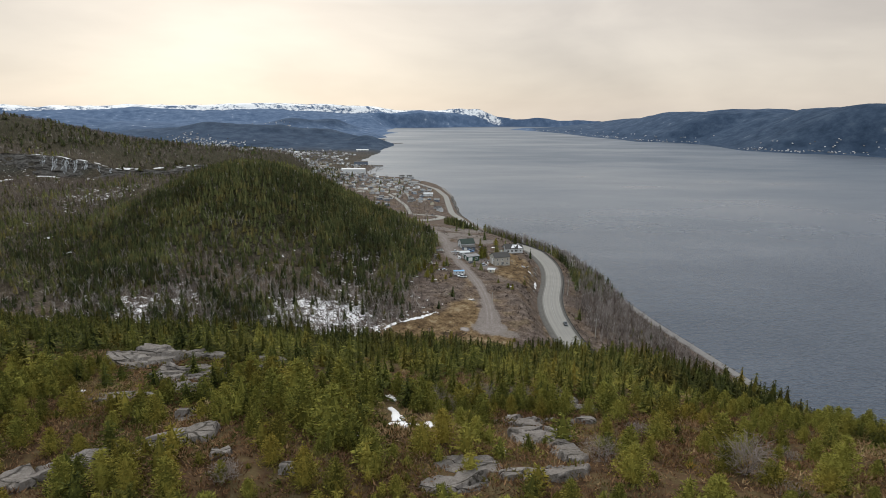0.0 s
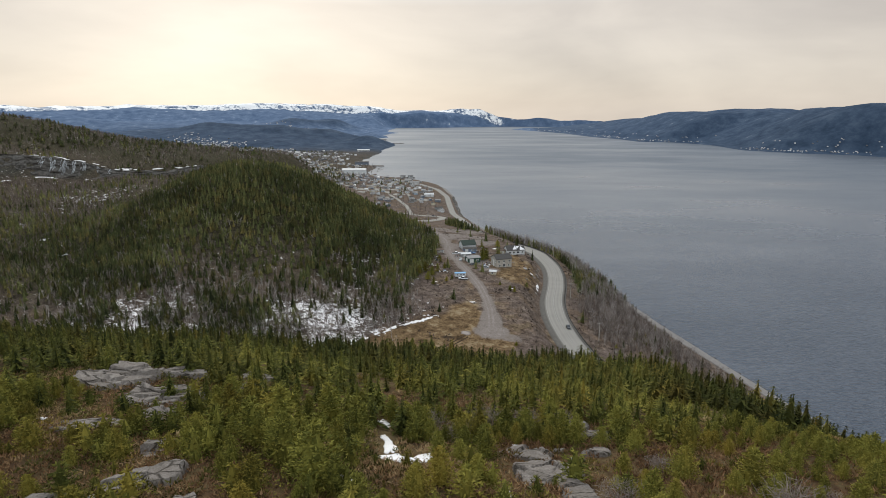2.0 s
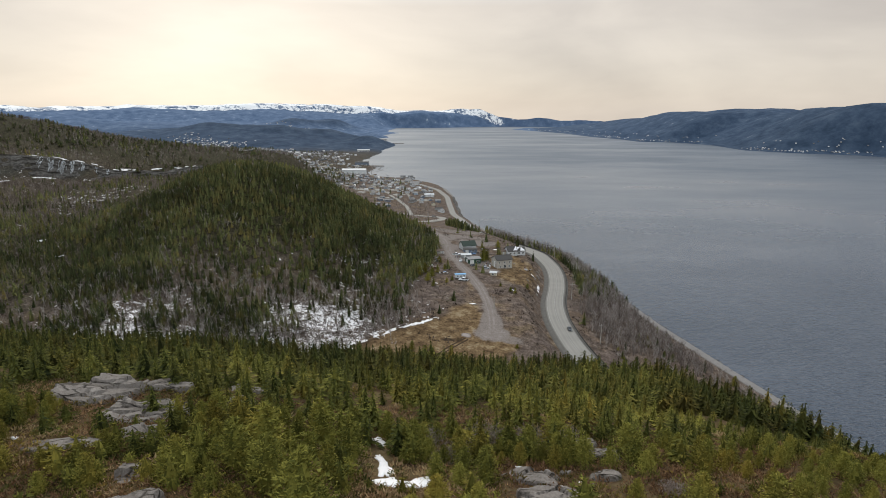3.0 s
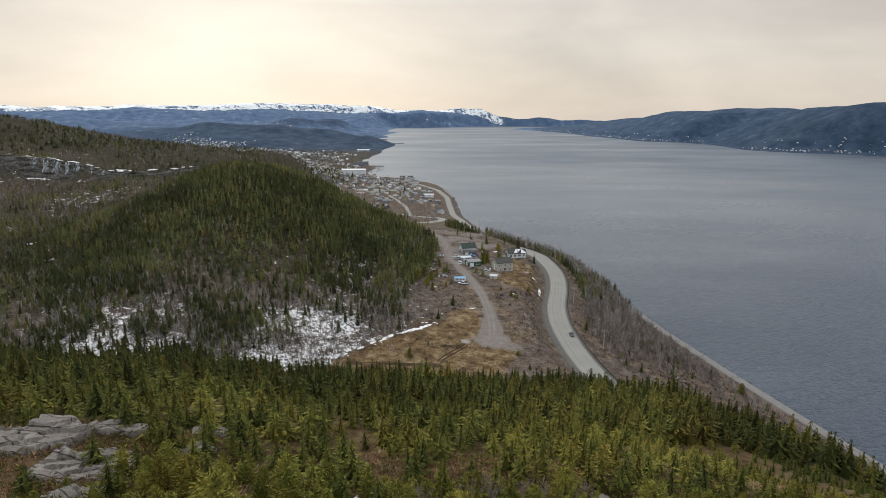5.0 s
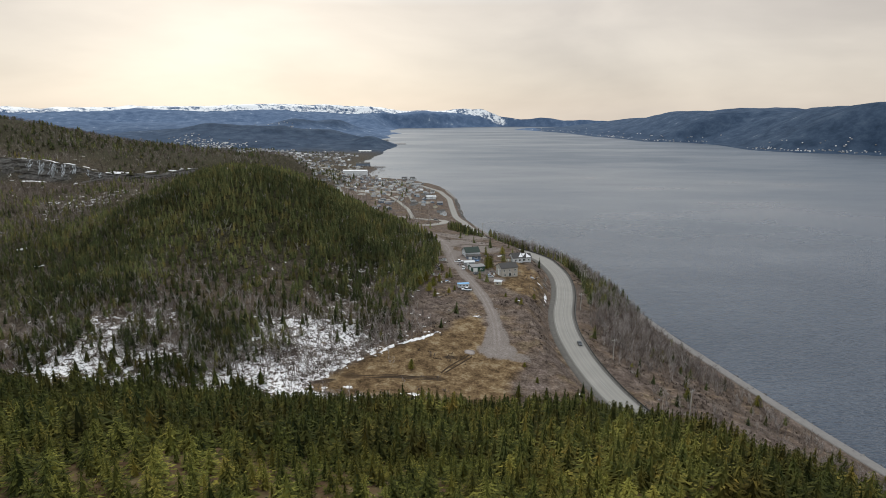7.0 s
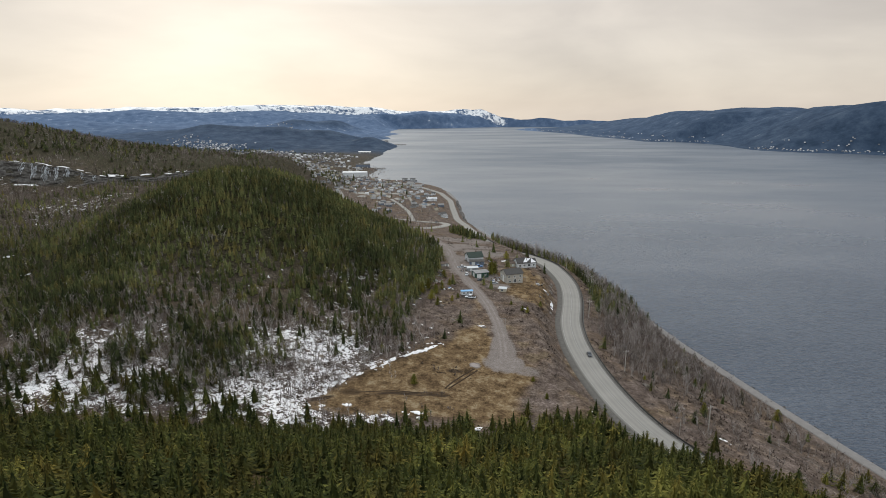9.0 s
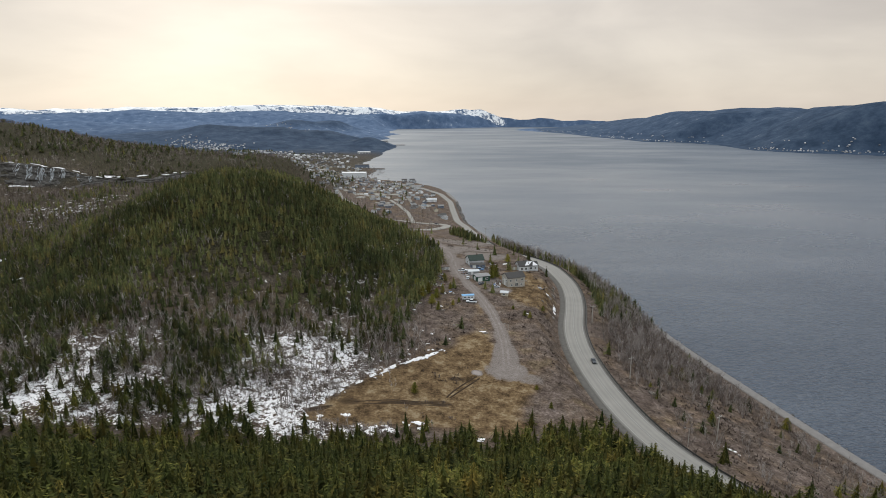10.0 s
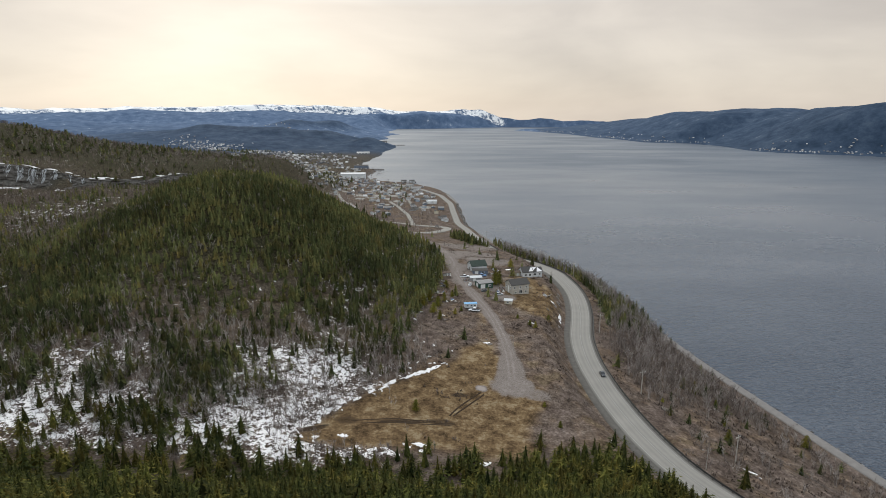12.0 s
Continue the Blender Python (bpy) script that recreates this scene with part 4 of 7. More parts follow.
spots = scatter(-150, -18, 170, 238, 1.7, lambda x, y: 0.75 * (1 - field_mask(x, y)) * smooth(fbm(x, y, 14, 3, 86), -0.2, 0.1), 25)
planted("bare_wood", BARE, spots, rng.uniform(1.6, 4.6, len(spots)), BIRCH_TWIG, "thin leafless saplings standing in snow", "bare trees", 1.2)
spots = scatter(-800, -120, 530, 950, 5.8, lambda x, y: 0.9 * smooth(road_x(y) - x, 140, 220), 8)
planted("bare_wood", THIN, spots, rng.uniform(3, 5, len(spots)), TWIG, "leafless brown woodland on a distant slope", "bare trees", 2.4)


def shore_birch(x, y):
    r, d = road_x(y) - x, shore_x(y) - x
    thick = smooth(y, 215, 262) * smooth(y, 620, 480)
    strip = smooth(d, 34, 22) * 0.5
    return np.clip(0.10 + 0.8 * thick * smooth(r, -13, -20) + strip, 0, 1) * (r < -13) * (d > 13)


spots = scatter(10, 175, 120, 620, 2.7, shore_birch, 9)
planted("bare_wood", BIRCH, spots, rng.uniform(2.6, 5.5, len(spots)) + 2.6 * smooth(spots[:, 1], 220, 270) + 2.4 * smooth(spots[:, 1], 320, 380), BIRCH_TWIG, "leafless birches on the slope above the shore", "bare trees", 0.9)
spots = scatter(20, 70, 200, 340, 2.6, lambda x, y: 0.5 * smooth(np.abs(road_x(y) - x - 15), 12, 5) * tracks_clear(x, y), 10)
planted("bare_wood", BARE, spots, rng.uniform(1.0, 2.4, len(spots)), TWIG, "low leafless scrub on the road bank", "bare shrubs", 1.6)


def town_trees(x, y):
    return (0.10 * smooth(fbm(x, y, 60, 3, 87), -0.1, 0.2) + 0.4 * smooth(fbm(x, y, 90, 2, 88), 0.18, 0.28)) * smooth(shore_x(y) - x, 40, 90)


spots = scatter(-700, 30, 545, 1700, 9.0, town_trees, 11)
planted("town_spruces", COARSE, spots, rng.uniform(4, 9, len(spots)), HAZED_NEEDLE, "dark spruces scattered among the town houses", "spruce trees", 1.3, wood_tints(spots, -0.3))
spots = scatter(-420, 20, 545, 1350, 7.6, lambda x, y: 0.7 * smooth(fbm(x, y, 50, 3, 89), -0.2, 0.15) * smooth(road_x(y) - x, 12, 22), 18)
planted("bare_wood", THIN, spots, rng.uniform(3, 7, len(spots)), BIRCH_TWIG, "leafless grey trees among the town houses", "bare trees", 1.5)


# ---------------------------------------------------------------- the top of the bluff: rock, snow, heath, single trees


def granite_material():
    """Weathered bedrock: grey lichen in blots, dark joints that run one way, coarse grain."""
    m, n, l, b = material("lichened_granite", 0.95, 0.2)
    pos = n.new("ShaderNodeNewGeometry").outputs["Position"]
    wide = noise_node(n, l, 0.8, 5.0, 0.65, pos)
    grain = noise_node(n, l, 7.0, 4.0, 0.7, pos)
    base = ramp(n, [(0.32, (0.080, 0.068, 0.056)), (0.44, (0.172, 0.149, 0.130)), (0.56, (0.235, 0.206, 0.184)), (0.68, (0.335, 0.305, 0.275))])
    l.new(maths(n, l, "ADD", maths(n, l, "MULTIPLY", wide.outputs["Fac"], 0.55), maths(n, l, "MULTIPLY", grain.outputs["Fac"], 0.45)), base.inputs[0])
    bend = n.new("ShaderNodeVectorMath")
    bend.operation = "MULTIPLY_ADD"
    bend.inputs[1].default_value = (0.5, 0.5, 0.5)
    l.new(wide.outputs["Color"], bend.inputs[0])
    l.new(pos, bend.inputs[2])
    turn = n.new("ShaderNodeMapping")
    turn.inputs["Rotation"].default_value, turn.inputs["Scale"].default_value = (0, 0, radians(-35)), (0.45, 1.5, 1.0)
    l.new(bend.outputs[0], turn.inputs[0])
    cells = n.new("ShaderNodeTexVoronoi")
    cells.feature = "DISTANCE_TO_EDGE"
    cells.inputs["Scale"].default_value = 0.5
    l.new(turn.outputs[0], cells.inputs["Vector"])
    joint = ramp(n, [(0.0, (0, 0, 0)), (0.035, (1, 1, 1))])
    l.new(cells.outputs["Distance"], joint.inputs[0])
    l.new(mix_colour(n, l, joint.outputs[0], (0.060, 0.050, 0.040), base.outputs[0]), b.inputs["Base Color"])
    bp = n.new("ShaderNodeBump")
    bp.inputs["Strength"].default_value, bp.inputs["Distance"].default_value = 1.0, 0.12
    l.new(maths(n, l, "ADD", grain.outputs["Fac"], joint.outputs[0]), bp.inputs["Height"])
    l.new(bp.outputs[0], b.inputs["Normal"])
    return m


GRANITE = granite_material()
SNOW = plain("old_snow", (0.82, 0.80, 0.80), 0.75, 0.06, 2.0, 0.3)


def lie_on(x, y, sink, turn):
    """A pose on the ground that follows its slope."""
    nx = (ground(x + 1.5, y) - ground(x - 1.5, y)) / 3
    ny = (ground(x, y + 1.5) - ground(x, y - 1.5)) / 3
    lie = Vector((-nx, -ny, 1)).to_track_quat("Z", "Y").to_matrix().to_4x4()
    return Matrix.Translation((x, y, ground(x, y) - sink)) @ lie @ pose(0, 0, 0, 0, 0, turn)


def outcrop(x, y, sx, sy, h, turn, seed):
    """Bare bedrock: joints part it into slabs that step and tip, with worn rims and a ragged outline."""
    r = np.random.default_rng(seed)
    t = thing("rock_outcrop", pose(x, y, ground(x, y)), "grey lichened granite outcrop in the heath", "rock")
    nu, nv = (int(np.clip(2.4 * q / 0.15, 10, 46)) for q in (sx, sy))
    u, v = np.meshgrid(np.linspace(-1.2, 1.2, nu), np.linspace(-1.2, 1.2, nv))
    c, q = math.cos(radians(turn)), math.sin(radians(turn))
    lx, ly = u * sx * c - v * sy * q, u * sx * q + v * sy * c
    lx = lx + 0.12 * fbm(lx + x, ly + y, 0.9, 3, seed)
    inside = 1 - (np.abs(u) ** 2.6 + np.abs(v) ** 2.6) ** (1 / 2.6) + 0.42 * fbm(lx + x, ly + y, 1.3, 4, seed + 3)
    joint = radians(35 + r.uniform(-12, 12))                       # the slabs run one way and are longer than wide
    ja, jb = lx * math.cos(joint) + ly * math.sin(joint), -lx * math.sin(joint) + ly * math.cos(joint)
    count = int(np.clip(sx * sy * 1.6, 2, 13))
    seeds = r.uniform(-0.9, 0.9, (count, 2)) * (sx, sy)
    sa, sb = seeds[:, 0] * math.cos(joint) + seeds[:, 1] * math.sin(joint), -seeds[:, 0] * math.sin(joint) + seeds[:, 1] * math.cos(joint)
    away = np.abs(ja[..., None] - sa) * 0.55 + np.abs(jb[..., None] - sb) * 1.3 + 0.25 * fbm(lx + x, ly + y, 1.0, 3, seed + 5)[..., None]
    order = np.sort(away, -1)
    cell, crack = np.argmin(away, -1), order[..., 1] - order[..., 0]
    step, tip = r.uniform(-0.2, 0.2, count)[cell] * min(1, h + 0.3), r.normal(0, 0.09, (count, 2))[cell]
    up = h * smooth(inside, 0.0, 0.13) * (0.55 + 0.3 * fbm(lx + x, ly + y, 2.6, 3, seed + 7)) + 0.10 * h * ly / sy
    up = up + step + tip[..., 0] * lx + tip[..., 1] * ly - 0.3 * smooth(crack, 0.14, 0.0) * min(1, h + 0.4)
    up = up + 0.16 * fbm(lx * 0.7 + x, ly * 1.5 + y, 0.8, 4, seed + 9)
    z = height(lx + x, ly + y) - ground(x, y) + np.where(inside > 0.02, np.maximum(up, 0.03), -0.35)
    points = np.stack([lx, ly, z], -1).reshape(-1, 3)
    i = np.arange(lx.size).reshape(lx.shape)
    quads = np.stack([i[:-1, :-1], i[:-1, 1:], i[1:, 1:], i[1:, :-1]], -1).reshape(-1, 4)
    quads = quads[(inside.ravel()[quads] > 0.02).any(1)]
    for k in range(count):
        mine = quads[cell.ravel()[quads[:, 0]] == k]
        if len(mine) < 3:
            continue
        kept, back = np.unique(mine, return_inverse=True)
        o = new("slab", mesh_of("slab", points[kept], back.reshape(-1, 4), GRANITE, False))
        o.parent = t
    return t


def rock(x, y, sx, sy, h, turn, seed, label, name, sink=0.35):
    """A single worn boulder, sunk a little into the ground."""
    bm = bmesh.new()
    bmesh.ops.create_icosphere(bm, subdivisions=3, radius=1.0)
    for v in bm.verts:
        q = noise.fractal(Vector((v.co.x * 1.2 + seed, v.co.y * 1.2, v.co.z * 1.2)), 0.8, 2.0, 4)
        p = v.co * (1 + 0.3 * q)
        v.co = Vector((p.x * sx, p.y * sy, min(p.z, 0.6 + 0.2 * q) * h))
    me = bpy.data.meshes.new(name)
    bm.to_mesh(me)
    bm.free()
    me.materials.append(GRANITE)
    ob = new(name, me)
    ob.matrix_world = lie_on(x, y, sink * h * 0.3, turn)
    return tagged(ob, label, "rock")


ROCKS_WEST = [(-29.9, 34.0, 3.3, 2.5, 1.5, 25, 1), (-25.6, 36.6, 2.6, 1.3, 0.9, -8, 2), (-24.4, 30.4, 3.6, 2.3, 0.6, 4, 3), (-22.0, 26.0, 1.9, 1.0, 0.6, 30, 4), (-19.2, 19.6, 1.0, 1.9, 0.45, 25, 5),
              (-17.4, 14.4, 2.3, 1.4, 0.6, 15, 6), (-26.2, 23.8, 2.8, 1.0, 0.4, 12, 7), (-18.6, 38.0, 1.6, 0.9, 0.6, 0, 8), (-17.8, 33.6, 1.3, 0.9, 0.6, 0, 9), (-13.9, 11.6, 0.7, 0.6, 0.8, 40, 10),
              (-9.6, 9.6, 0.6, 0.5, 0.45, 10, 11), (-22.3, 12.6, 2.0, 1.2, 0.6, 35, 12), (-25.4, 11.8, 1.9, 1.3, 0.6, 50, 13)]
ROCKS_EAST = [(5.2, 21.8, 2.0, 1.5, 0.6, -15, 14), (5.7, 17.8, 2.3, 2.2, 0.5, 10, 15), (7.1, 14.0, 1.0, 2.6, 0.45, 5, 16), (4.8, 10.7, 2.6, 0.9, 0.4, 0, 17),
              (0.7, 12.0, 2.1, 1.0, 0.45, -10, 18), (-0.2, 9.7, 2.0, 1.0, 0.4, 10, 19), (9.9, 21.6, 1.0, 0.7, 0.5, 0, 21), (11.4, 27.4, 1.3, 0.9, 0.6, 0, 22), (10.2, 29.8, 1.2, 0.8, 0.5, 0, 23),
              (8.4, 20.0, 0.5, 0.4, 0.35, 30, 24), (7.6, 22.9, 0.5, 0.4, 0.3, 0, 25)]
ROCKS = ROCKS_WEST + ROCKS_EAST
for row in ROCKS:
    outcrop(*row)


def snow_patch(x, y, sx, sy, turn, seed, label="old patch of dirty white snow on the heath", thick=0.22, name="snow_patch", mat=None, category="snow", ragged=1.0):
    """A thin, ragged snowdrift that follows the ground."""
    rr = np.random.default_rng(seed)
    bm = bmesh.new()
    rings, spokes = 7, 28
    round_ = np.linspace(0, 6.283, spokes, endpoint=False)
    rim = 1 + 1.1 * ragged * (value_noise(np.cos(round_) * 1.1 + seed * 3.7, np.sin(round_) * 1.1 + seed * 1.9) - 0.5) + 0.75 * ragged * (value_noise(np.cos(round_) * 3.1 + seed * 2.3, np.sin(round_) * 3.1 + seed * 5.1) - 0.5)
    q, a = np.meshgrid(np.arange(rings + 1) / rings, np.linspace(0, 6.283, spokes, endpoint=False), indexing="ij")
    lx, ly = np.cos(a) * rim * q * sx, np.sin(a) * rim * q * sy
    ct, st = math.cos(radians(turn)), math.sin(radians(turn))
    px, py = lx * ct - ly * st, lx * st + ly * ct
    wob = 0.5 + 0.5 * value_noise((px + x) * 1.7, (py + y) * 1.7, seed)
    pz = height(px + x, py + y) + np.where(q < 1, thick * (1 - q ** 3) * wob + 0.05, -0.12)
    grid = [[bm.verts.new((px[k, j], py[k, j], pz[k, j])) for j in range(spokes)] for k in range(rings + 1)]
    for k in range(rings):
        for j in range(spokes):
            a, b, c, d = grid[k][j], grid[k][(j + 1) % spokes], grid[k + 1][(j + 1) % spokes], grid[k + 1][j]
            bm.faces.new((a, d, c, b))
    bmesh.ops.remove_doubles(bm, verts=bm.verts, dist=0.001)
    for f in bm.faces:
        f.smooth = True
    me = bpy.data.meshes.new(name)
    bm.to_mesh(me)
    bm.free()
    me.materials.append(mat or SNOW)
    ob = new(name, me)
    ob.location = (x, y, 0)
    return tagged(ob, label, category)


for row in [(-3.0, 20.5, 1.5, 0.55, 0, 1), (-1.9, 20.6, 0.8, 0.5, -5, 21), (-4.2, 20.9, 0.6, 0.6, 30, 22), (-4.5, 22.6, 0.45, 1.5, 12, 24), (-5.0, 25.0, 0.4, 0.9, 15, 26), (-5.6, 28.2, 0.6, 1.0, 0, 3), (-19.6, 13.1, 0.28, 0.18, 20, 4), (-18.9, 13.8, 0.35, 0.2, 50, 5), (3.1, 14.9, 0.22, 0.75, -8, 6),
            (-6.6, 16.4, 0.35, 1.4, 5, 7), (-7.4, 21.6, 0.6, 0.35, 20, 8), (8.3, 21.0, 0.3, 0.2, 0, 9), (4.6, 23.6, 0.4, 0.15, -20, 10), (-25.2, 26.6, 0.45, 0.15, 10, 11), (-30.0, 24.2, 0.3, 0.15, 0, 12)]:
    snow_patch(*row, thick=0.12, ragged=1.5)


def bough_form(seed, whorls=15, boughs=8, spread=0.30, tufts=9, leaf=1.0):
    """The crown of a spruce one high: whorls of boughs clad in short upswept shoots, round a dense inner mass."""
    r = np.random.default_rng(seed)
    v, f = [], []

    def tri(*corners):
        f.append((len(v), len(v) + 1, len(v) + 2))
        v.extend(np.asarray(q, float) for q in corners)

    for k in range(8):                                            # inner mass of old twigs
        a, b = 0.785 * k, 0.785 * (k + 1)
        for z0, r0, z1, r1 in ((0.08, 0.42, 0.45, 0.36), (0.45, 0.36, 0.92, 0.02)):
            pa, pb = (math.cos(a) * spread * r0, math.sin(a) * spread * r0, z0), (math.cos(b) * spread * r0, math.sin(b) * spread * r0, z0)
            qa, qb = (math.cos(a) * spread * r1, math.sin(a) * spread * r1, z1), (math.cos(b) * spread * r1, math.sin(b) * spread * r1, z1)
            tri(pa, pb, qa)
            tri(pb, qb, qa)
    for k in range(whorls):
        q = max(0.0, (k + r.uniform(-0.35, 0.35)) / whorls)
        z = 0.06 + 0.9 * q
        reach = spread * (1 - q) ** 0.7 * r.uniform(0.88, 1.1) + 0.025
        start = r.uniform(0, 6.28)
        for j in range(boughs if q < 0.7 else boughs - 3):
            a = start + 6.283 * j / boughs + r.normal(0, 0.25)
            n = reach * r.uniform(0.82, 1.1)
            d, side = np.array([math.cos(a), math.sin(a), 0]), np.array([-math.sin(a), math.cos(a), 0])
            rise = r.uniform(-0.25, 0.2) * n
            tri((0, 0, z + 0.05), d * n * 0.7 - side * n * 0.03 + (0, 0, z + rise * 0.6), d * n * 0.5 + side * n * 0.07 + (0, 0, z + rise * 0.3))
            for u in np.linspace(0.38, 1.0, tufts):
                p = d * n * u + np.array([0, 0, z + rise * u * u + r.normal(0, 0.008)]) + side * n * r.normal(0, 0.2)
                way = d * r.uniform(0.2, 0.9) + side * r.normal(0, 0.7) + np.array([0, 0, r.uniform(-0.2, 0.8)])
                way = way / np.linalg.norm(way)
                w = np.cross(way, r.normal(0, 1, 3))
                w = w / np.linalg.norm(w) * r.uniform(0.009, 0.016) * leaf
                tri(p - w, p + w, p + way * r.uniform(0.04, 0.075) * leaf)
    for k in range(3):
        a = 2.1 * k
        tri((math.cos(a) * 0.02, math.sin(a) * 0.02, 0.86), (math.cos(a + 2.1) * 0.02, math.sin(a + 2.1) * 0.02, 0.86), (0, 0, 1.03))
    return np.array(v), np.array(f)


CROWNS = []
for k in range(9):
    cv, cf = bough_form(200 + k, 14 + k % 3, 10, (0.26, 0.32, 0.40)[k % 3])
    CROWNS.append(mesh_of("crown", cv, cf, NEEDLE, False, np.repeat(np.random.default_rng(k).uniform(0, 1, len(cf)) * 0.25 + 0.32 + 0.12 * (k % 5), 3)))
bm = rod(bmesh.new(), (0, 0, -0.12), (0, 0, 0.92), 0.028, 0.006, 7)
TRUNK = bpy.data.meshes.new("trunk")
bm.to_mesh(TRUNK)
bm.free()
TRUNK.materials.append(BARK)

LABELS = {"small": "knee-high young green spruce in the heath", "bushy": "bushy yellow-green spruce on the bluff top", "tall": "slender green spruce standing on the bluff top"}
SPRUCE = []
for k in range(9):
    t = thing("spruce_tree", pose(0, 0, -600), "", "tree", "spruces on the bluff top")
    for name, me in (("trunk", TRUNK), ("crown", CROWNS[k])):
        o = new(name, me)
        o.parent = t
    SPRUCE.append(t)


def plant_spruce(x, y, h, k, turn, girth=1.0):
    first = SPRUCE[k]
    m = pose(x, y, ground(x, y) - 0.05, 0, 0, turn)
    if first.location.z < -500:
        o = first
        o.matrix_world = m
    else:
        o = copy_thing(first, m)
    o.scale = (h * girth, h * girth, h)
    tagged(o, LABELS["small"] if h < 1.3 else LABELS["bushy"] if k % 3 else LABELS["tall"])


TREES = [(-7.9, 14.6, 3.9), (-10.4, 17.3, 3.4), (-5.1, 11.6, 2.4), (-0.9, 15.0, 2.3), (1.3, 15.6, 2.0), (11.1, 15.6, 1.4), (15.8, 11.6, 2.0), (23.1, 12.0, 2.8), (-6.9, 24.0, 3.4), (-27.8, 20.0, 2.3), (-13.0, 19.5, 3.3), (-12.2, 22.5, 3.6),
         (-15.2, 7.6, 2.2), (-3.4, 8.2, 1.3), (2.1, 20.6, 2.6), (-10.6, 10.4, 1.8), (-24.2, 14.6, 1.5), (20.5, 9.5, 2.2), (-14.8, 25.5, 3.2), (-9.5, 27.0, 3.4), (-3.2, 24.6, 1.5), (0.6, 23.8, 2.1)]
pr = random.Random(8)
planted_at = [(x, y) for x, y, h in TREES]
for x, y, h in TREES:
    plant_spruce(x, y, h * 1.1, pr.choice((1, 2, 3, 4, 7, 8)), pr.uniform(0, 360), pr.uniform(1.05, 1.4))


def open_ground(x, y):
    """Where the heath is bare of trees: rock, snow, the open patches."""
    for rx, ry, sx, sy, *_ in ROCKS:
        if abs(x - rx) < sx + 0.5 and -sy - 1.6 < y - ry < sy + 0.5:
            return True
    return abs(x + 3.6) < 2.2 and 14 < y < 24 or abs(x + 5.2) < 1 and 20 < y < 28


tries = 0
while len(planted_at) < 285 and tries < 9000:
    tries += 1
    x, y = pr.uniform(-38, 36), pr.uniform(4, 30)
    if abs(x) > 0.82 * (y + 22) + 3 or open_ground(x, y):
        continue
    thick = 0.3 if x > 15 and y < 19 else 0.85 if x > 21 or y > 23 or x < -28 else 0.14 if 2 < x < 21 and 7 < y < 24 else 0.5
    near_gap = 1.15 if thick > 0.5 else 1.7
    if pr.random() > thick or any((x - a) ** 2 + (y - b) ** 2 < near_gap ** 2 for a, b in planted_at):
        continue
    planted_at.append((x, y))
    plant_spruce(x, y, pr.triangular(0.7, 3.4, 1.6) if x < 19 else pr.uniform(1.1, 2.3), pr.randrange(9) if x < 8 else pr.choice((2, 3, 4, 7, 8)), pr.uniform(0, 360), pr.uniform(0.95, 1.35))


def tuft_form(seed, blades, flat=0.8, slim=1.0):
    r = np.random.default_rng(seed)
    v, f = [], []
    for k in range(blades):
        a, b = r.uniform(0, 6.28), r.uniform(0.25, 1.0)
        foot = r.normal(0, 0.22, 2)
        tip = np.array([foot[0] + math.cos(a) * 0.5 * flat, foot[1] + math.sin(a) * 0.5 * flat, b * 0.75])
        s = np.array([-math.sin(a), math.cos(a), 0]) * r.uniform(0.08, 0.2) * slim
        m = np.array([foot[0], foot[1], 0.0])
        f.append((len(v), len(v) + 1, len(v) + 2))
        v.extend((m - s, m + s, tip))
    return np.array(v), np.array(f)


TUFTS = [tuft_form(300 + k, 15) for k in range(6)]


def clump_form(seed, leaves, size, tall=0.5, slim=0.3):
    """A low rounded shrub: small shoots all over a dome."""
    r = np.random.default_rng(seed)
    v, f = [], []
    for k in range(leaves):
        a, up = r.uniform(0, 6.28), r.uniform(0.05, 1.0)
        out = math.sqrt(1 - up * up) * r.uniform(0.55, 1.0)
        p = np.array([math.cos(a) * out * 0.55, math.sin(a) * out * 0.55, up * tall])
        way = p * (1.0, 1.0, 0.8) + r.normal(0, 0.25, 3) + np.array([0, 0, 0.35])
        way = way / np.linalg.norm(way)
        w = np.cross(way, r.normal(0, 1, 3))
        w = w / np.linalg.norm(w) * size * slim
        f.append((len(v), len(v) + 1, len(v) + 2))
        v.extend((p - w, p + w, p + way * size * r.uniform(0.7, 1.2)))
    return np.array(v), np.array(f)


SPRIGS = [clump_form(340 + k, 30, 0.32, 0.5, 0.12) for k in range(8)]


def heath_spots(x, y):
    keep = 0.55 + 0.45 * smooth(fbm(x, y, 5, 3, 95), -0.15, 0.15)
    for rx, ry, sx, sy, *_ in ROCKS:
        keep = np.where(((x - rx) / (sx * 0.95)) ** 2 + ((y - ry) / (sy * 0.95)) ** 2 < 0.75 + 0.9 * fbm(x, y, 1.6, 2, 97), 0, keep)
    return np.where((np.abs(x + 3.2) < 2.2) & (np.abs(y - 20.4) < 1.0) | (np.abs(x + 4.6 + 0.16 * (y - 22)) < 0.7) & (np.abs(y - 24) < 5), 0, keep)


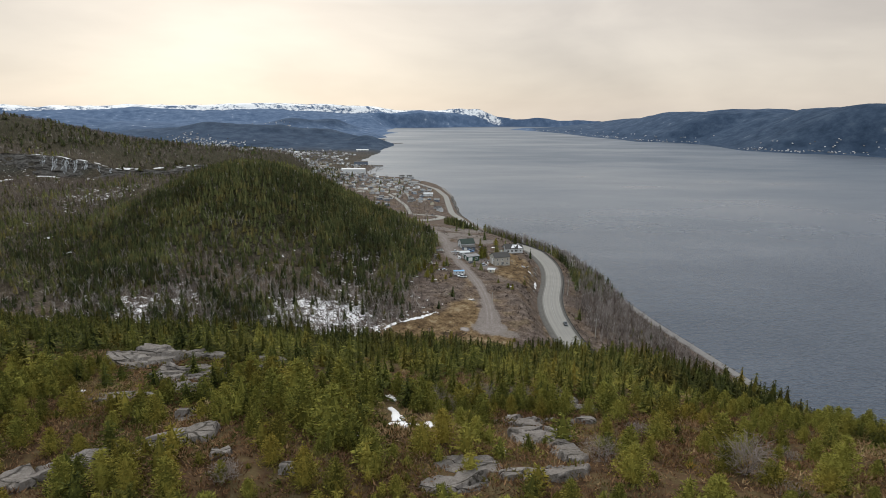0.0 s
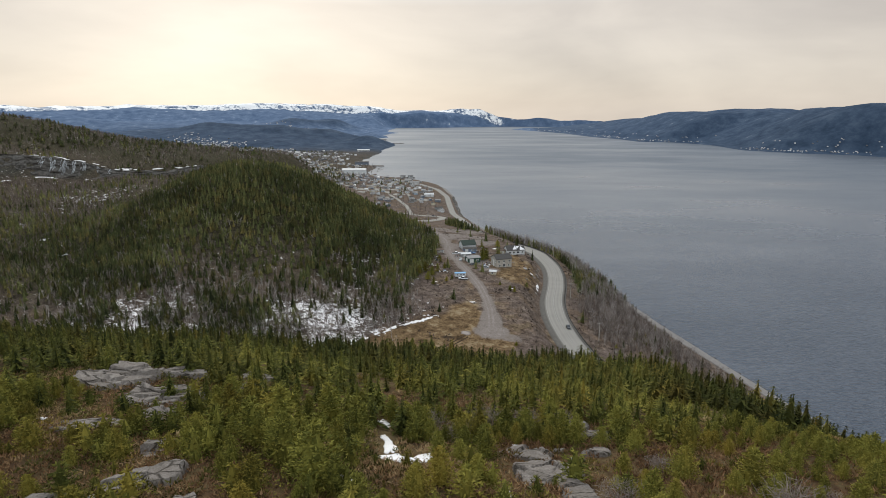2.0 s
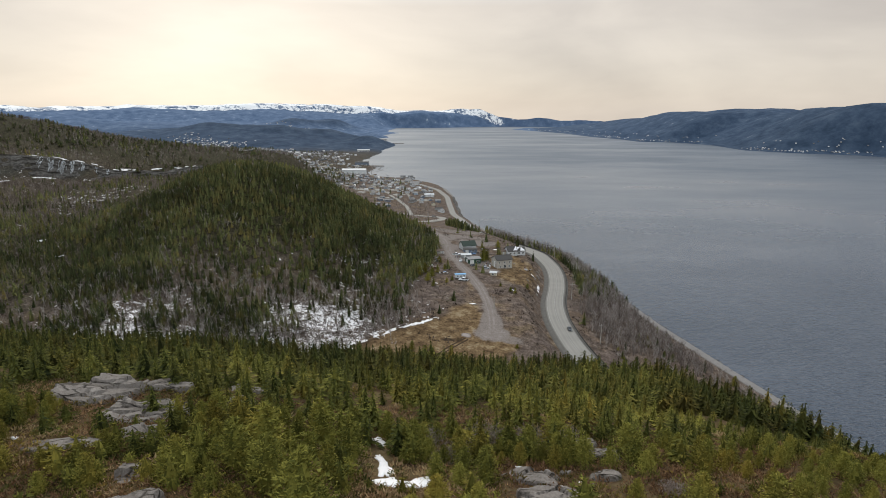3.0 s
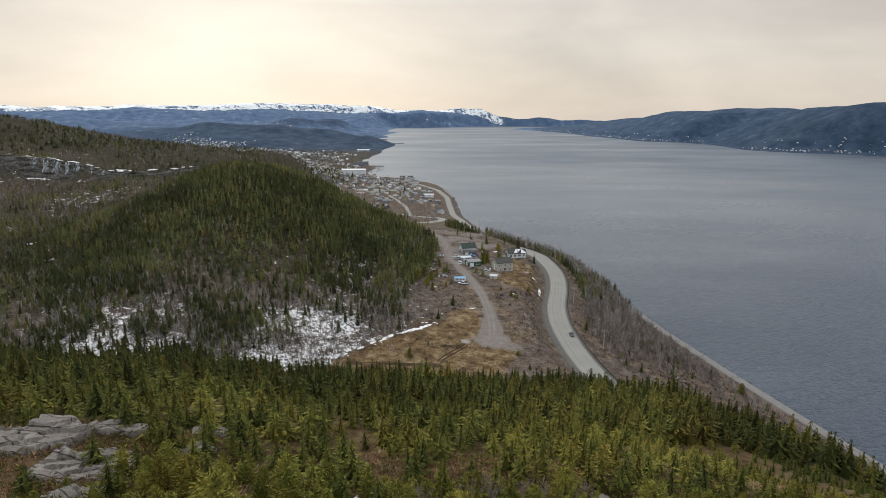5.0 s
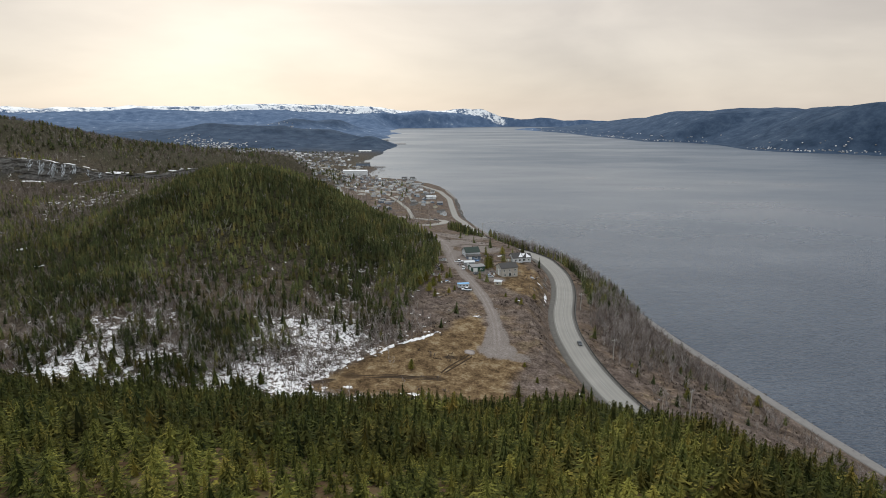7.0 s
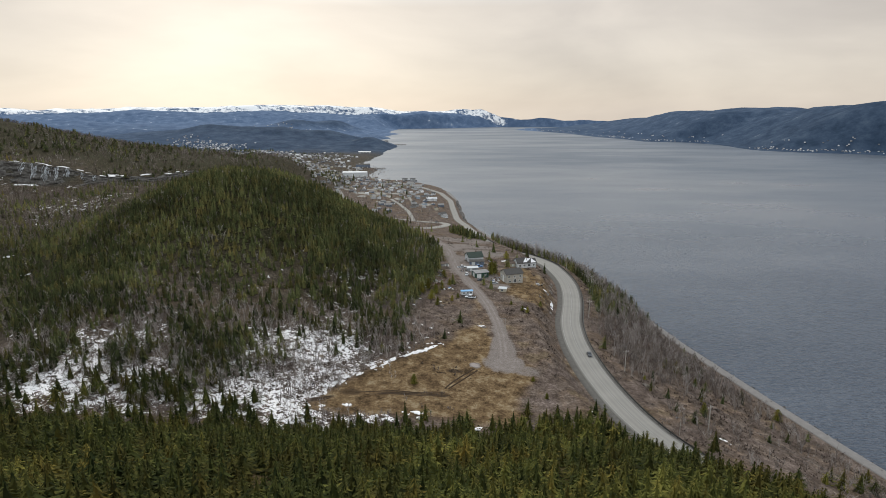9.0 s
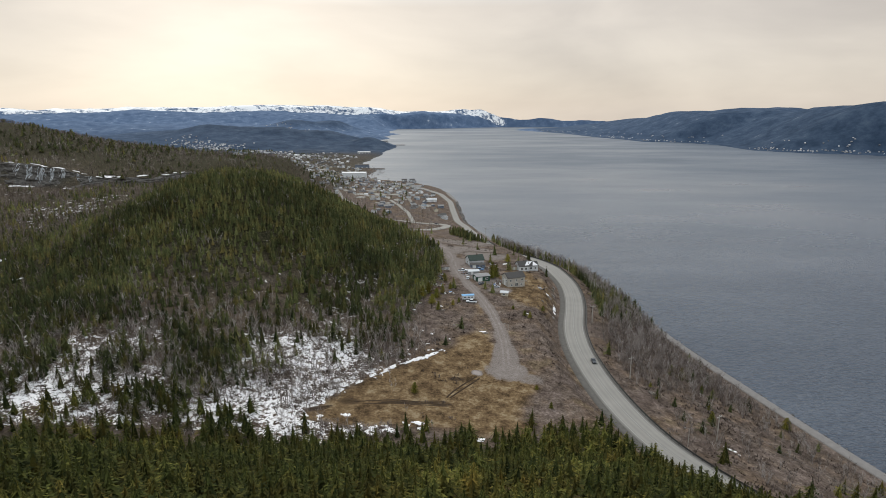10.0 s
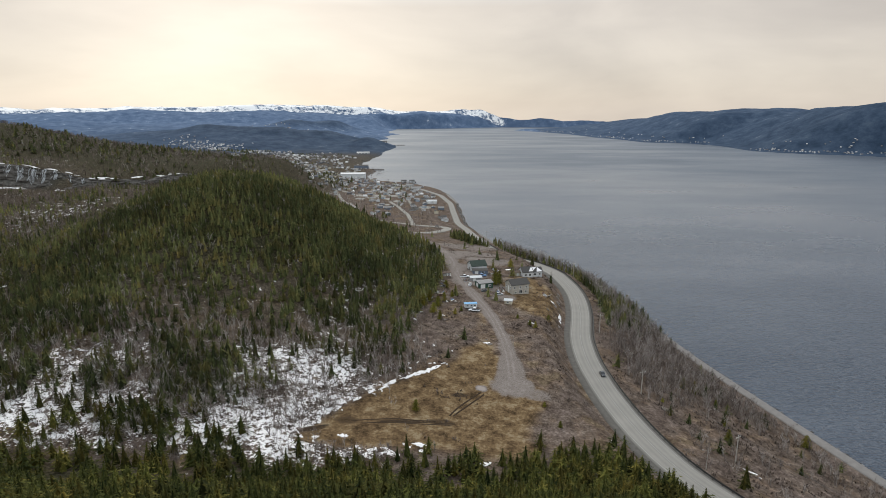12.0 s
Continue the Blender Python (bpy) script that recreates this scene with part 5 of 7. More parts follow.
spots = scatter(-40, 40, 3, 36, 0.58, heath_spots, 12)
planted("heath", SPRIGS, spots, rng.uniform(0.45, 0.95, len(spots)), HEATH, "red-brown heath and low shrubs on the bluff top", "heath", 1.4, np.clip(0.4 + fbm(spots[:, 0], spots[:, 1], 6, 3, 96) * 1.5, 0, 1))
spots = scatter(-34, 34, -30, 3, 1.4, lambda x, y: 0.9 + 0 * x, 26)
planted("heath", SPRIGS, spots, rng.uniform(0.4, 0.9, len(spots)), HEATH, "red-brown heath and low shrubs on the bluff top", "heath", 1.6)
spots = scatter(-34, 34, -30, 5, 2.6, lambda x, y: 0.6 + 0 * x, 27)
planted("young_spruces", FINE, spots, rng.uniform(0.8, 2.4, len(spots)), NEEDLE, "young bushy spruces crowding the bluff top", "spruce trees", 1.4, wood_tints(spots))
LEAFY = leaf_material("evergreen_shrub_leaves", (0.030, 0.033, 0.012), (0.108, 0.103, 0.030), (0.25, 0.21, 0.06), (1.2, 0.85, 0.75))
spots = scatter(-42, 42, 3, 42, 0.8, lambda x, y: heath_spots(x, y) * np.where(x < 2, 1.0, 0.55) * smooth(fbm(x, y, 4, 3, 93), -0.28, 0.0), 19)
planted("evergreen_shrub", [clump_form(360 + k, 38, 0.22, 0.65, 0.2) for k in range(6)], spots, rng.uniform(0.5, 1.15, len(spots)), LEAFY, "low olive-green evergreen shrubs in the heath", "shrubs", 1.25, np.clip(0.45 + fbm(spots[:, 0], spots[:, 1], 5, 3, 92) * 1.3, 0, 1))


def young_spots(x, y):
    open_patch = np.clip(bump(x, y, 13, 14, 9, 8, 1.1) + bump(x, y, 14, 23, 6, 4, 0.7) + bump(x, y, 21, 12, 7, 6, 0.75) + bump(x, y, -4, 13, 4, 4, 0.5), 0, 0.85)
    return heath_spots(x, y) * (0.62 - 0.6 * open_patch) * smooth(fbm(x, y, 7, 2, 94), -0.28, 0.0)


spots = scatter(-40, 42, 4, 31, 1.25, young_spots, 16)
planted("young_spruces", [bough_form(240 + k, 8, 6, (0.30, 0.38)[k % 2], 6, 1.7) for k in range(6)], spots, rng.uniform(0.9, 2.5, len(spots)) * (1 - 0.3 * smooth(spots[:, 0], 12, 28)), NEEDLE, "young bushy spruces crowding the bluff top", "spruce trees", 1.2, wood_tints(spots, 0.0))
spots = scatter(-42, 42, 2, 40, 1.5, lambda x, y: 0.35 * heath_spots(x, y), 13)
planted("dwarf_spruce", [bough_form(260 + k, 5, 6, 0.6, 5, 2.4) for k in range(4)], spots, rng.uniform(0.35, 0.9, len(spots)), NEEDLE, "ankle-high creeping spruce and juniper in the heath", "shrubs", 1.2, rng.uniform(0.2, 0.8, len(spots)))


def bare_shrub(x, y, h, wide, seed, label="leafless grey twiggy shrub on the heath"):
    r = np.random.default_rng(seed)
    t = thing("bare_shrub", pose(x, y, ground(x, y) - 0.05), label, "shrub")
    for name, w0, count, reach in (("stem", 0.026, 18, 0.6), ("twig", 0.013, 300 + int(90 * h), 1.0)):
        bm = bmesh.new()
        for k in range(count):
            a, lean = r.uniform(0, 6.28), r.uniform(0.1, 1.0) ** 0.7
            tip = Vector((math.cos(a) * lean * wide * reach, math.sin(a) * lean * wide * reach, h * reach * (1 - 0.5 * lean * lean) * r.uniform(0.7, 1.0)))
            if name == "stem":
                bend = tip * 0.5 + Vector(r.normal(0, 0.12, 3)) * wide
                rod(bm, (0, 0, 0), bend, w0, w0 * 0.7, 4)
                rod(bm, bend, tip, w0 * 0.7, w0 * 0.3, 4)
            else:
                foot = tip * r.uniform(0.4, 0.85)
                way = Vector(r.normal(0, 1, 3)) + Vector((math.cos(a) * 0.6, math.sin(a) * 0.6, 0.9))
                rod(bm, foot, foot + way.normalized() * r.uniform(0.18, 0.5) * h * 0.45, w0, w0 * 0.35, 3)
        ob = part(name, bm, TWIG if name == "stem" else SHRUB, t)
        if name == "twig":
            tagged(ob, kind="stuff")
        a = ob.data.attributes.new("tint", "FLOAT", "POINT")
        a.data.foreach_set("value", r.uniform(0.2, 1.0, len(ob.data.vertices)).astype(np.float32))
    return t


for row in [(16.9, 11.2, 3.2, 2.1, 1), (9.0, 13.2, 1.7, 2.0, 2), (0.2, 24.4, 1.9, 2.1, 3), (6.2, 29.5, 2.0, 2.0, 4), (2.6, 29.0, 2.2, 2.4, 11), (-2.0, 28.0, 2.0, 2.0, 12), (9.2, 30.5, 1.7, 1.9, 13), (-12.6, 8.6, 1.5, 1.2, 5), (18.2, 9.0, 0.7, 1.4, 6), (1.6, 26.5, 1.7, 1.7, 7), (22.0, 15.5, 1.1, 1.5, 8), (-19.8, 24.3, 0.9, 1.0, 9), (13.5, 19.6, 1.2, 1.3, 10)]:
    bare_shrub(*row)


# ---------------------------------------------------------------- scrub, boulders and snow below
BRUSH = [(v * np.array([1.3, 1.3, 1.0]), f) for v, f in (tuft_form(320 + k, 9, 0.5) for k in range(5))]


def brush_spots(x, y):
    r = road_x(y) - x
    east = (r < -8) * (shore_x(y) - x > 10)
    west = (r > 12) * smooth(y, 205, 222) * (1 - 0.9 * field_mask(x, y)) * (np.abs(gravel_x(y) - x) > 5) * (1 - 0.75 * smooth(bump(x, y, 22, 345, 18, 24, 1.0), 0.3, 0.6))
    clump = smooth(bump(x, y, 2.2, 217, 4.5, 2.5, 1.0) + bump(x, y, -33, 199, 5, 2.6, 0.9) + bump(x, y, -4, 199.5, 5, 2, 0.8) + bump(x, y, -8, 190, 14, 3, 0.5) + fbm(x, y, 5, 2, 90) * 0.5, 0.35, 0.6) * (r > 12)
    return (0.75 * east + 0.5 * west + 0.8 * clump) * (0.25 + 0.75 * smooth(fbm(x, y, 9, 3, 97), -0.2, 0.15))


spots = scatter(-25, 150, 140, 470, 1.75, brush_spots, 14)
planted("brush", BRUSH, spots, rng.uniform(0.5, 1.5, len(spots)), TWIG, "grey-brown leafless brush on the slopes by the road", "brush", 1.1, np.clip(0.45 + fbm(spots[:, 0], spots[:, 1], 14, 3, 98) * 1.3, 0, 1))
spots = scatter(-140, -10, 172, 246, 1.9, lambda x, y: (1 - field_mask(x, y)) * smooth(fbm(x, y, 8, 3, 84), -0.08, 0.1), 28)
planted("brush", BRUSH, spots, rng.uniform(0.6, 1.5, len(spots)), TWIG, "grey-brown leafless brush between patches of snow", "brush", 1.2, rng.uniform(0.1, 0.6, len(spots)))
spots = scatter(-60, 34, 176, 262, 1.1, lambda x, y: 0.7 * field_mask(x, y) * (np.abs(gravel_x(y) - x) > 5), 15)
GRASS = leaf_material("dead_grass", (0.065, 0.043, 0.025), (0.150, 0.102, 0.058), (0.26, 0.192, 0.115))
planted("dead_grass", TUFTS[:4], spots, rng.uniform(0.2, 0.55, len(spots)), GRASS, "flattened tan dead grass on the clearing", "grass", 1.5, np.clip(0.45 + fbm(spots[:, 0], spots[:, 1], 10, 3, 99) * 1.3, 0, 1))

for x, y, h in [(-12.5, 206, 4.2), (25.0, 342.0, 10.0), (27.5, 346.5, 7.5), (38, 383, 5.5), (46, 296, 3.0), (37.5, 281, 3.4), (35.5, 284, 2.8), (31, 292, 2.2), (-8, 398, 3.6), (-6, 420, 3.4), (-14, 425, 4.6), (-17, 432, 4.2), (93.5, 214, 4.6), (79, 236, 2.0), (98, 226, 2.2), (126.5, 223, 5.0), (104, 246, 2.6), (30, 212, 2.0), (33, 200, 2.4), (5, 297, 2.8), (2, 292, 3.2), (-6, 300, 5.5), (-10, 306, 6.0), (-3, 309, 5.0), (-13, 298, 6.0), (1, 317, 4.0), (-8, 291, 5.0), (-16, 310, 6.5), (-5, 283, 4.5), (-2, 330, 4.5), (-12, 318, 5.5)]:
    plant_spruce(x, y, h, pr.choice((0, 1, 4, 5)), pr.uniform(0, 360), pr.uniform(1.0, 1.3))

for x, y, s_, k in [(77, 229, 1.5, 30), (28.6, 313.2, 1.0, 31), (15.5, 259, 1.2, 32), (14.5, 264, 0.6, 33), (44, 341, 0.8, 34), (50, 327, 1.1, 35), (48, 309, 0.9, 36), (-3, 283, 0.9, 37), (2, 266, 0.8, 38), (86, 214, 0.8, 39), (57.5, 331, 1.6, 40), (59, 341, 1.4, 41), (54, 322, 1.5, 42), (61, 349, 1.6, 43), (52, 300, 1.2, 44)]:
    rock(x, y, s_, s_ * 0.75, s_ * 0.6, k * 37, k, "pale grey boulder lying on the slope", "boulder", 0.2)

drifts = [(55.3, 314, 0.9, 4.0, -8, 33), (54.6, 307.5, 0.6, 1.2, 10, 30), (53.2, 324, 0.8, 1.4, 20, 34), (47, 193.5, 0.5, 2.0, -25, 35), (49, 189, 0.5, 1.2, -20, 36), (14.6, 260.5, 1.2, 0.7, 0, 37), (37, 287, 1.6, 0.4, -40, 38),
          (91, 193, 1.0, 0.45, -30, 39), (89, 194.5, 0.6, 0.25, -50, 40), (92, 190.5, 0.5, 0.3, 10, 32), (36, 377, 1.7, 1.0, 20, 41), (33, 384, 1.2, 0.8, 60, 42), (40, 371, 1.0, 0.5, 0, 43), (-10.5, 187, 2.0, 0.8, -8, 31), (8, 178.5, 1.3, 0.8, 0, 29)]
dr = random.Random(77)
for k in range(46):                                        # a broken bank along the edge of the clearing
    x = dr.uniform(-43, -3)
    y = float(line(x, CLEARING, 2.0)) + dr.gauss(0, 0.55)
    drifts.append((x, y, dr.triangular(0.5, 2.5, 0.9), dr.triangular(0.25, 0.75, 0.4), 43 + dr.gauss(0, 13), 100 + k))
for k in range(34):                                        # loose remains on both sides of it
    x = dr.uniform(-44, 2)
    y = float(line(x, CLEARING, 2.0)) - 3 + 15 * dr.random() ** 1.3
    drifts.append((x, y, dr.triangular(0.2, 1.1, 0.3), dr.triangular(0.15, 0.6, 0.25), dr.uniform(0, 180), 200 + k))
for px, py, reach, count in ((-27.5, 183, 3.2, 11), (-20, 183, 2.4, 7), (-10, 185.5, 2.8, 8), (-35, 191, 1.6, 5), (-44, 187, 3.0, 6)):      # at its foot
    for k in range(count):
        drifts.append((px + dr.gauss(0, reach), py + dr.gauss(0, reach * 0.55), dr.triangular(0.25, 1.5, 0.4), dr.triangular(0.2, 0.9, 0.35), dr.uniform(0, 180), 260 + len(drifts)))
for k in range(6):                                         # between the trees beyond
    drifts.append((dr.uniform(-18, 4), dr.uniform(252, 300), dr.uniform(0.4, 1.2), dr.uniform(0.3, 0.8), dr.uniform(0, 180), 160 + k))
for row in drifts:
    snow_patch(*row, label="ragged white snowdrift below the woods", thick=0.16, ragged=1.55)


def stone_form(seed):
    r = np.random.default_rng(seed)
    v = np.array([(1, 0, 0), (0.1, 1, 0.1), (-1, 0.1, 0), (0, -1, 0.1), (0.1, 0.1, 0.8), (0, 0, -0.7)]) * r.uniform(0.6, 1.1, (6, 1)) + r.normal(0, 0.12, (6, 3))
    return v, np.array([(0, 1, 4), (1, 2, 4), (2, 3, 4), (3, 0, 4), (1, 0, 5), (2, 1, 5), (3, 2, 5), (0, 3, 5)])


SHORE_STONE = leaf_material("shore_stone", (0.040, 0.037, 0.034), (0.095, 0.088, 0.082), (0.26, 0.25, 0.24))
spots = scatter(0, 175, 90, 800, 1.35, lambda x, y: 0.85 * smooth(shore_x(y) - x, -1.0, 0.5) * smooth(shore_x(y) - x, 6.5, 4.0), 23)
planted("shore_stones", [stone_form(900 + k) for k in range(6)], spots, rng.uniform(0.3, 0.95, len(spots)), SHORE_STONE, "dark rock armour along the waterline", "rocks", 1.0)


# ---------------------------------------------------------------- strips that follow the ground
def strip(name, points, half, lift, mat, label="", category="road", parent=None, step=2.0):
    """A ribbon along a line of (x, y) points, laid on the ground."""
    p = np.array(points, float)
    far = np.concatenate([[0], np.cumsum(np.hypot(*np.diff(p, axis=0).T))])
    t = np.arange(0, far[-1], step)
    x, y = np.interp(t, far, p[:, 0]), np.interp(t, far, p[:, 1])
    k = np.ones(7) / 7
    if len(t) > 20:
        px, py = np.pad(x, 3, mode="edge"), np.pad(y, 3, mode="edge")
        x, y = np.convolve(px, k, "valid"), np.convolve(py, k, "valid")
    tx, ty = np.gradient(x), np.gradient(y)
    n = np.hypot(tx, ty) + 1e-9
    cols = []
    for c in (-1.03, -1, -0.5, 0, 0.5, 1, 1.03):
        qx, qy = x + ty / n * c * half, y - tx / n * c * half
        cols.append(np.stack([qx, qy, height(qx, qy) + (lift if abs(c) <= 1 else -0.4)], -1))
    v = np.stack(cols, 1)
    i = np.arange(v.shape[0] * 7).reshape(-1, 7)
    f = np.stack([i[:-1, :-1], i[:-1, 1:], i[1:, 1:], i[1:, :-1]], -1).reshape(-1, 4)
    ob = new(name, mesh_of(name, v.reshape(-1, 3), f, mat, True))
    if parent:
        ob.parent = parent
        return ob
    return tagged(ob, label, category, kind="structure")


PALE_ROAD = plain("pale_dusty_road", (0.25, 0.235, 0.21), 0.95, 0.15, 0.3, 0.2)
MUD = plain("wet_mud", (0.046, 0.031, 0.020), 0.95, 0.4, 0.8, 0.5, specular=0.08)
PAINT = plain("worn_road_paint", (0.29, 0.28, 0.26), 0.8, 0.2, 0.5, 0.1)
strip("loop_road", [(-75, 640), (-60, 622), (-37, 616), (-23, 612), (-8, 612), (0, 606), (2, 598), (-3, 584), (-12, 568), (-23, 553), (-34, 548), (-50, 552)], 4.2, 0.25, PALE_ROAD, "pale looping side road above the town", "road")
strip("town_street", [(-72, 786), (-58, 745), (-43, 687), (-36, 640), (-34, 618)], 2.2, 0.3, PALE_ROAD, "straight pale street between town houses", "road")
strip("town_street", [(-66, 915), (-50, 812), (-43, 765)], 1.8, 0.3, PALE_ROAD, "short pale street between town houses", "road")
strip("town_street", [(-300, 1400), (-250, 1210), (-200, 1020), (-170, 925), (-132, 779), (-100, 700)], 1.9, 0.3, PALE_ROAD, "long pale street along the foot of the hill", "road")
strip("town_street", [(-165, 1080), (-178, 1180), (-182, 1263), (-200, 1412)], 3.0, 0.5, PALE_ROAD, "pale shore street behind the quays", "road")
for k, (row, words) in enumerate(zip(TURNING, ("grey-brown gravel turning place at the end of the track", "thin grey gravel spilling down from the turning place", "pale grey puddled slab beside the track"))):
    bare_patch("gravel_pad", *row, words, "yard", 0.18 + 0.03 * k)
for k, row in enumerate(YARDS):
    bare_patch("gravel_pad", *row, "trodden grey gravel yard by the houses", "yard", 0.16 + 0.015 * k)
for row in STONY:
    bare_patch("gravel_pad", *row, "thin bare stony ground beside the track", "yard")
yr = random.Random(91)
for k in range(30):                                        # open yards between the town houses
    y = yr.triangular(650, 1350, 780)
    x = float(shore_x(np.array([y]))[0]) - 40 - abs(yr.gauss(0, 1)) * (60 + (y - 640) * 0.16)
    tagged(snow_patch(x, y, yr.uniform(5, 11), yr.uniform(5, 12), yr.uniform(0, 180), 300 + k, "pale gravel yard between town houses", 0.25, "gravel_pad", PALE_ROAD, "yard"), kind="structure")
for off, west, east in ((0.0, -29.0, -1.0), (0.95, -24.0, 1.0), (2.0, -33.0, -5.0)):
    strip("mud_rut", [(west, 197.7 + off * 0.7), (-18, 198.4 + off * 1.1), (-10, 198.1 + off), (east, 198.5 + off * 0.8)], 0.24, 0.09, MUD, "dark muddy wheel rut across the clearing", "rut", step=1.0)
for off in (0.0, 1.7):
    strip("mud_rut", [(-1.0 - off * 0.6, 203.0), (1.8 - off * 0.9, 207.0 + off * 0.4), (5.8 - off * 0.8, 212.0 + off * 0.7), (11.5 - off * 0.4, 219.4 + off)], 0.27, 0.09, MUD, "dark muddy wheel rut across the clearing", "rut", step=1.0)
for row in CHURNED:
    bare_patch("mud_patch", *row, "churned dark mud in the clearing", "mud", 0.06)

road_ob = bpy.data.objects["road"]
for side, name in ((-4.0, "edge_line"), (4.0, "edge_line"), (-0.12, "centre_line")):
    ln = ribbon(name, lambda y: road_x(y) + 0.3 + side * 1.03, 0.05 + (0.12 if abs(side) < 1 else 0.03), 0.09, PAINT, np.arange(150, 520, 3.0), on_road)
    ln.parent = road_ob

# guard rail along the seaward edge
STEEL = plain("galvanised_steel", (0.26, 0.265, 0.27), 0.5, 0.2, 2.0, 0.1, 0.6)
OLD_WOOD = plain("weathered_pole_wood", (0.42, 0.39, 0.35), 0.9, 0.3, 4.0, 0.4)
DARK_WOOD = plain("dark_post_wood", (0.07, 0.058, 0.048), 0.9, 0.3, 4.0, 0.4)
guard = thing("guard_rail", pose(0, 0, 0), "long grey steel guard rail on dark posts beside the highway", "guard rail")
ys = np.arange(140, 520, 3.0)
gx = road_x(ys) + 6.1
bm = bmesh.new()
rows = []
for x, y in zip(gx, ys):
    z = float(road_z(y))
    rows.append([bm.verts.new((x - 0.05, y, z + 0.25)), bm.verts.new((x - 0.15, y, z + 0.40)), bm.verts.new((x - 0.05, y, z + 0.56)), bm.verts.new((x - 0.15, y, z + 0.72)), bm.verts.new((x - 0.05, y, z + 0.92)), bm.verts.new((x + 0.10, y, z + 0.58))])
for a, b in zip(rows, rows[1:]):
    for j in range(6):
        bm.faces.new((a[j], b[j], b[(j + 1) % 6], a[(j + 1) % 6]))
# shade of the rail's backlit face is put into its dark colour
part("rail", bm, plain("shaded_rail_steel", (0.040, 0.038, 0.036), 0.7, 0.25, 1.0, 0.1, 0.0), guard)
post_bm = box(bmesh.new(), -0.1, 0.1, -0.1, 0.1, -0.9, 0.78, 0.015)
first = part("post", post_bm, DARK_WOOD, guard)
first.location = (gx[0] + 0.13, ys[0], float(road_z(ys[0])))
for x, y in list(zip(gx, ys))[1:]:
    o = new("post", first.data)
    o.parent, o.location = guard, (x + 0.13, y, float(road_z(y)))


# ---------------------------------------------------------------- poles and wires
def utility_pole(x, y, h=9.6, turn=0.0, lean=0.0):
    t = thing("utility_pole", pose(x, y, ground(x, y) - 0.1, lean, lean * 0.5, turn), "weathered grey wooden utility pole with one crossarm", "pole", "roadside poles")
    part("pole", rod(bmesh.new(), (0, 0, -1.2), (0, 0, h), 0.19, 0.13, 9), OLD_WOOD, t)
    part("crossarm", box(bmesh.new(), -1.25, 1.25, -0.06, 0.06, h - 0.55, h - 0.41, 0.01), OLD_WOOD, t)
    for s in (-1, 1):
        part("brace", rod(bmesh.new(), (s * 0.75, -0.08, h - 0.5), (0, -0.14, h - 1.2), 0.02, 0.02, 5), STEEL, t)
        part("insulator", rod(bmesh.new(), (s * 1.1, 0, h - 0.41), (s * 1.1, 0, h - 0.15), 0.06, 0.035, 7), SNOW, t, "pale ceramic insulator")
    part("insulator", rod(bmesh.new(), (0, 0, h), (0, 0, h + 0.25), 0.06, 0.035, 7), SNOW, t, "pale ceramic insulator")
    return t.matrix_world, h


CABLE = plain("dull_cable", (0.11, 0.11, 0.11), 0.6, 0.1, 1.0, 0.0)
POLES = [utility_pole(*p) for p in [(112, 150, 9.6, 35), (88, 198, 9.4, 30), (71.5, 238.5, 9.6, 18), (71, 298, 9.4, -8), (84, 346, 9.6, -5), (80, 397, 9.6, 15), (65, 437, 9.6, 25), (44, 482, 9.6, 25), (35, 540, 9.6, 10)]]
for (ma, ha), (mb, hb) in zip(POLES, POLES[1:]):
    for s, up in ((-1.1, -0.15), (0, 0.25), (1.1, -0.15)):
        a, b = ma @ Vector((s, 0, ha + up)), mb @ Vector((s, 0, hb + up))
        pts = np.array([a.lerp(b, k / 10) - Vector((0, 0, 0.9 * 4 * (k / 10) * (1 - k / 10))) for k in range(11)])
        flat = np.array([-(b - a).y, (b - a).x, 0]) / math.hypot((b - a).x, (b - a).y) * 0.022
        rings = np.stack([pts - flat, pts - (0, 0, 0.022), pts + flat, pts + (0, 0, 0.022)], 1)
        i = np.arange(44).reshape(11, 4)
        j = np.roll(i, -1, axis=1)
        me = mesh_of("power_cable", rings.reshape(-1, 3), np.stack([i[:-1], j[:-1], j[1:], i[1:]], -1).reshape(-1, 4), CABLE, True)
        tagged(new("power_cable", me), "thin dark power cable sagging between poles", "cable", "cables")


def lamp_post(x, y, h, turn):
    t = thing("street_lamp", pose(x, y, ground(x, y) - 0.1, 0, 0, turn), "thin grey street lamp post with a short arm", "street lamp")
    part("post", rod(bmesh.new(), (0, 0, -0.8), (0, 0, h), 0.09, 0.06, 8), OLD_WOOD, t)
    part("arm", rod(bmesh.new(), (0, 0, h - 0.1), (-1.3, 0, h + 0.2), 0.035, 0.03, 6), STEEL, t)
    part("lamp_head", box(bmesh.new(), -1.75, -1.2, -0.13, 0.13, h + 0.12, h + 0.27, 0.03), STEEL, t)


lamp_post(24.4, 254, 6.5, 0)
lamp_post(73.5, 187, 6.5, 0)


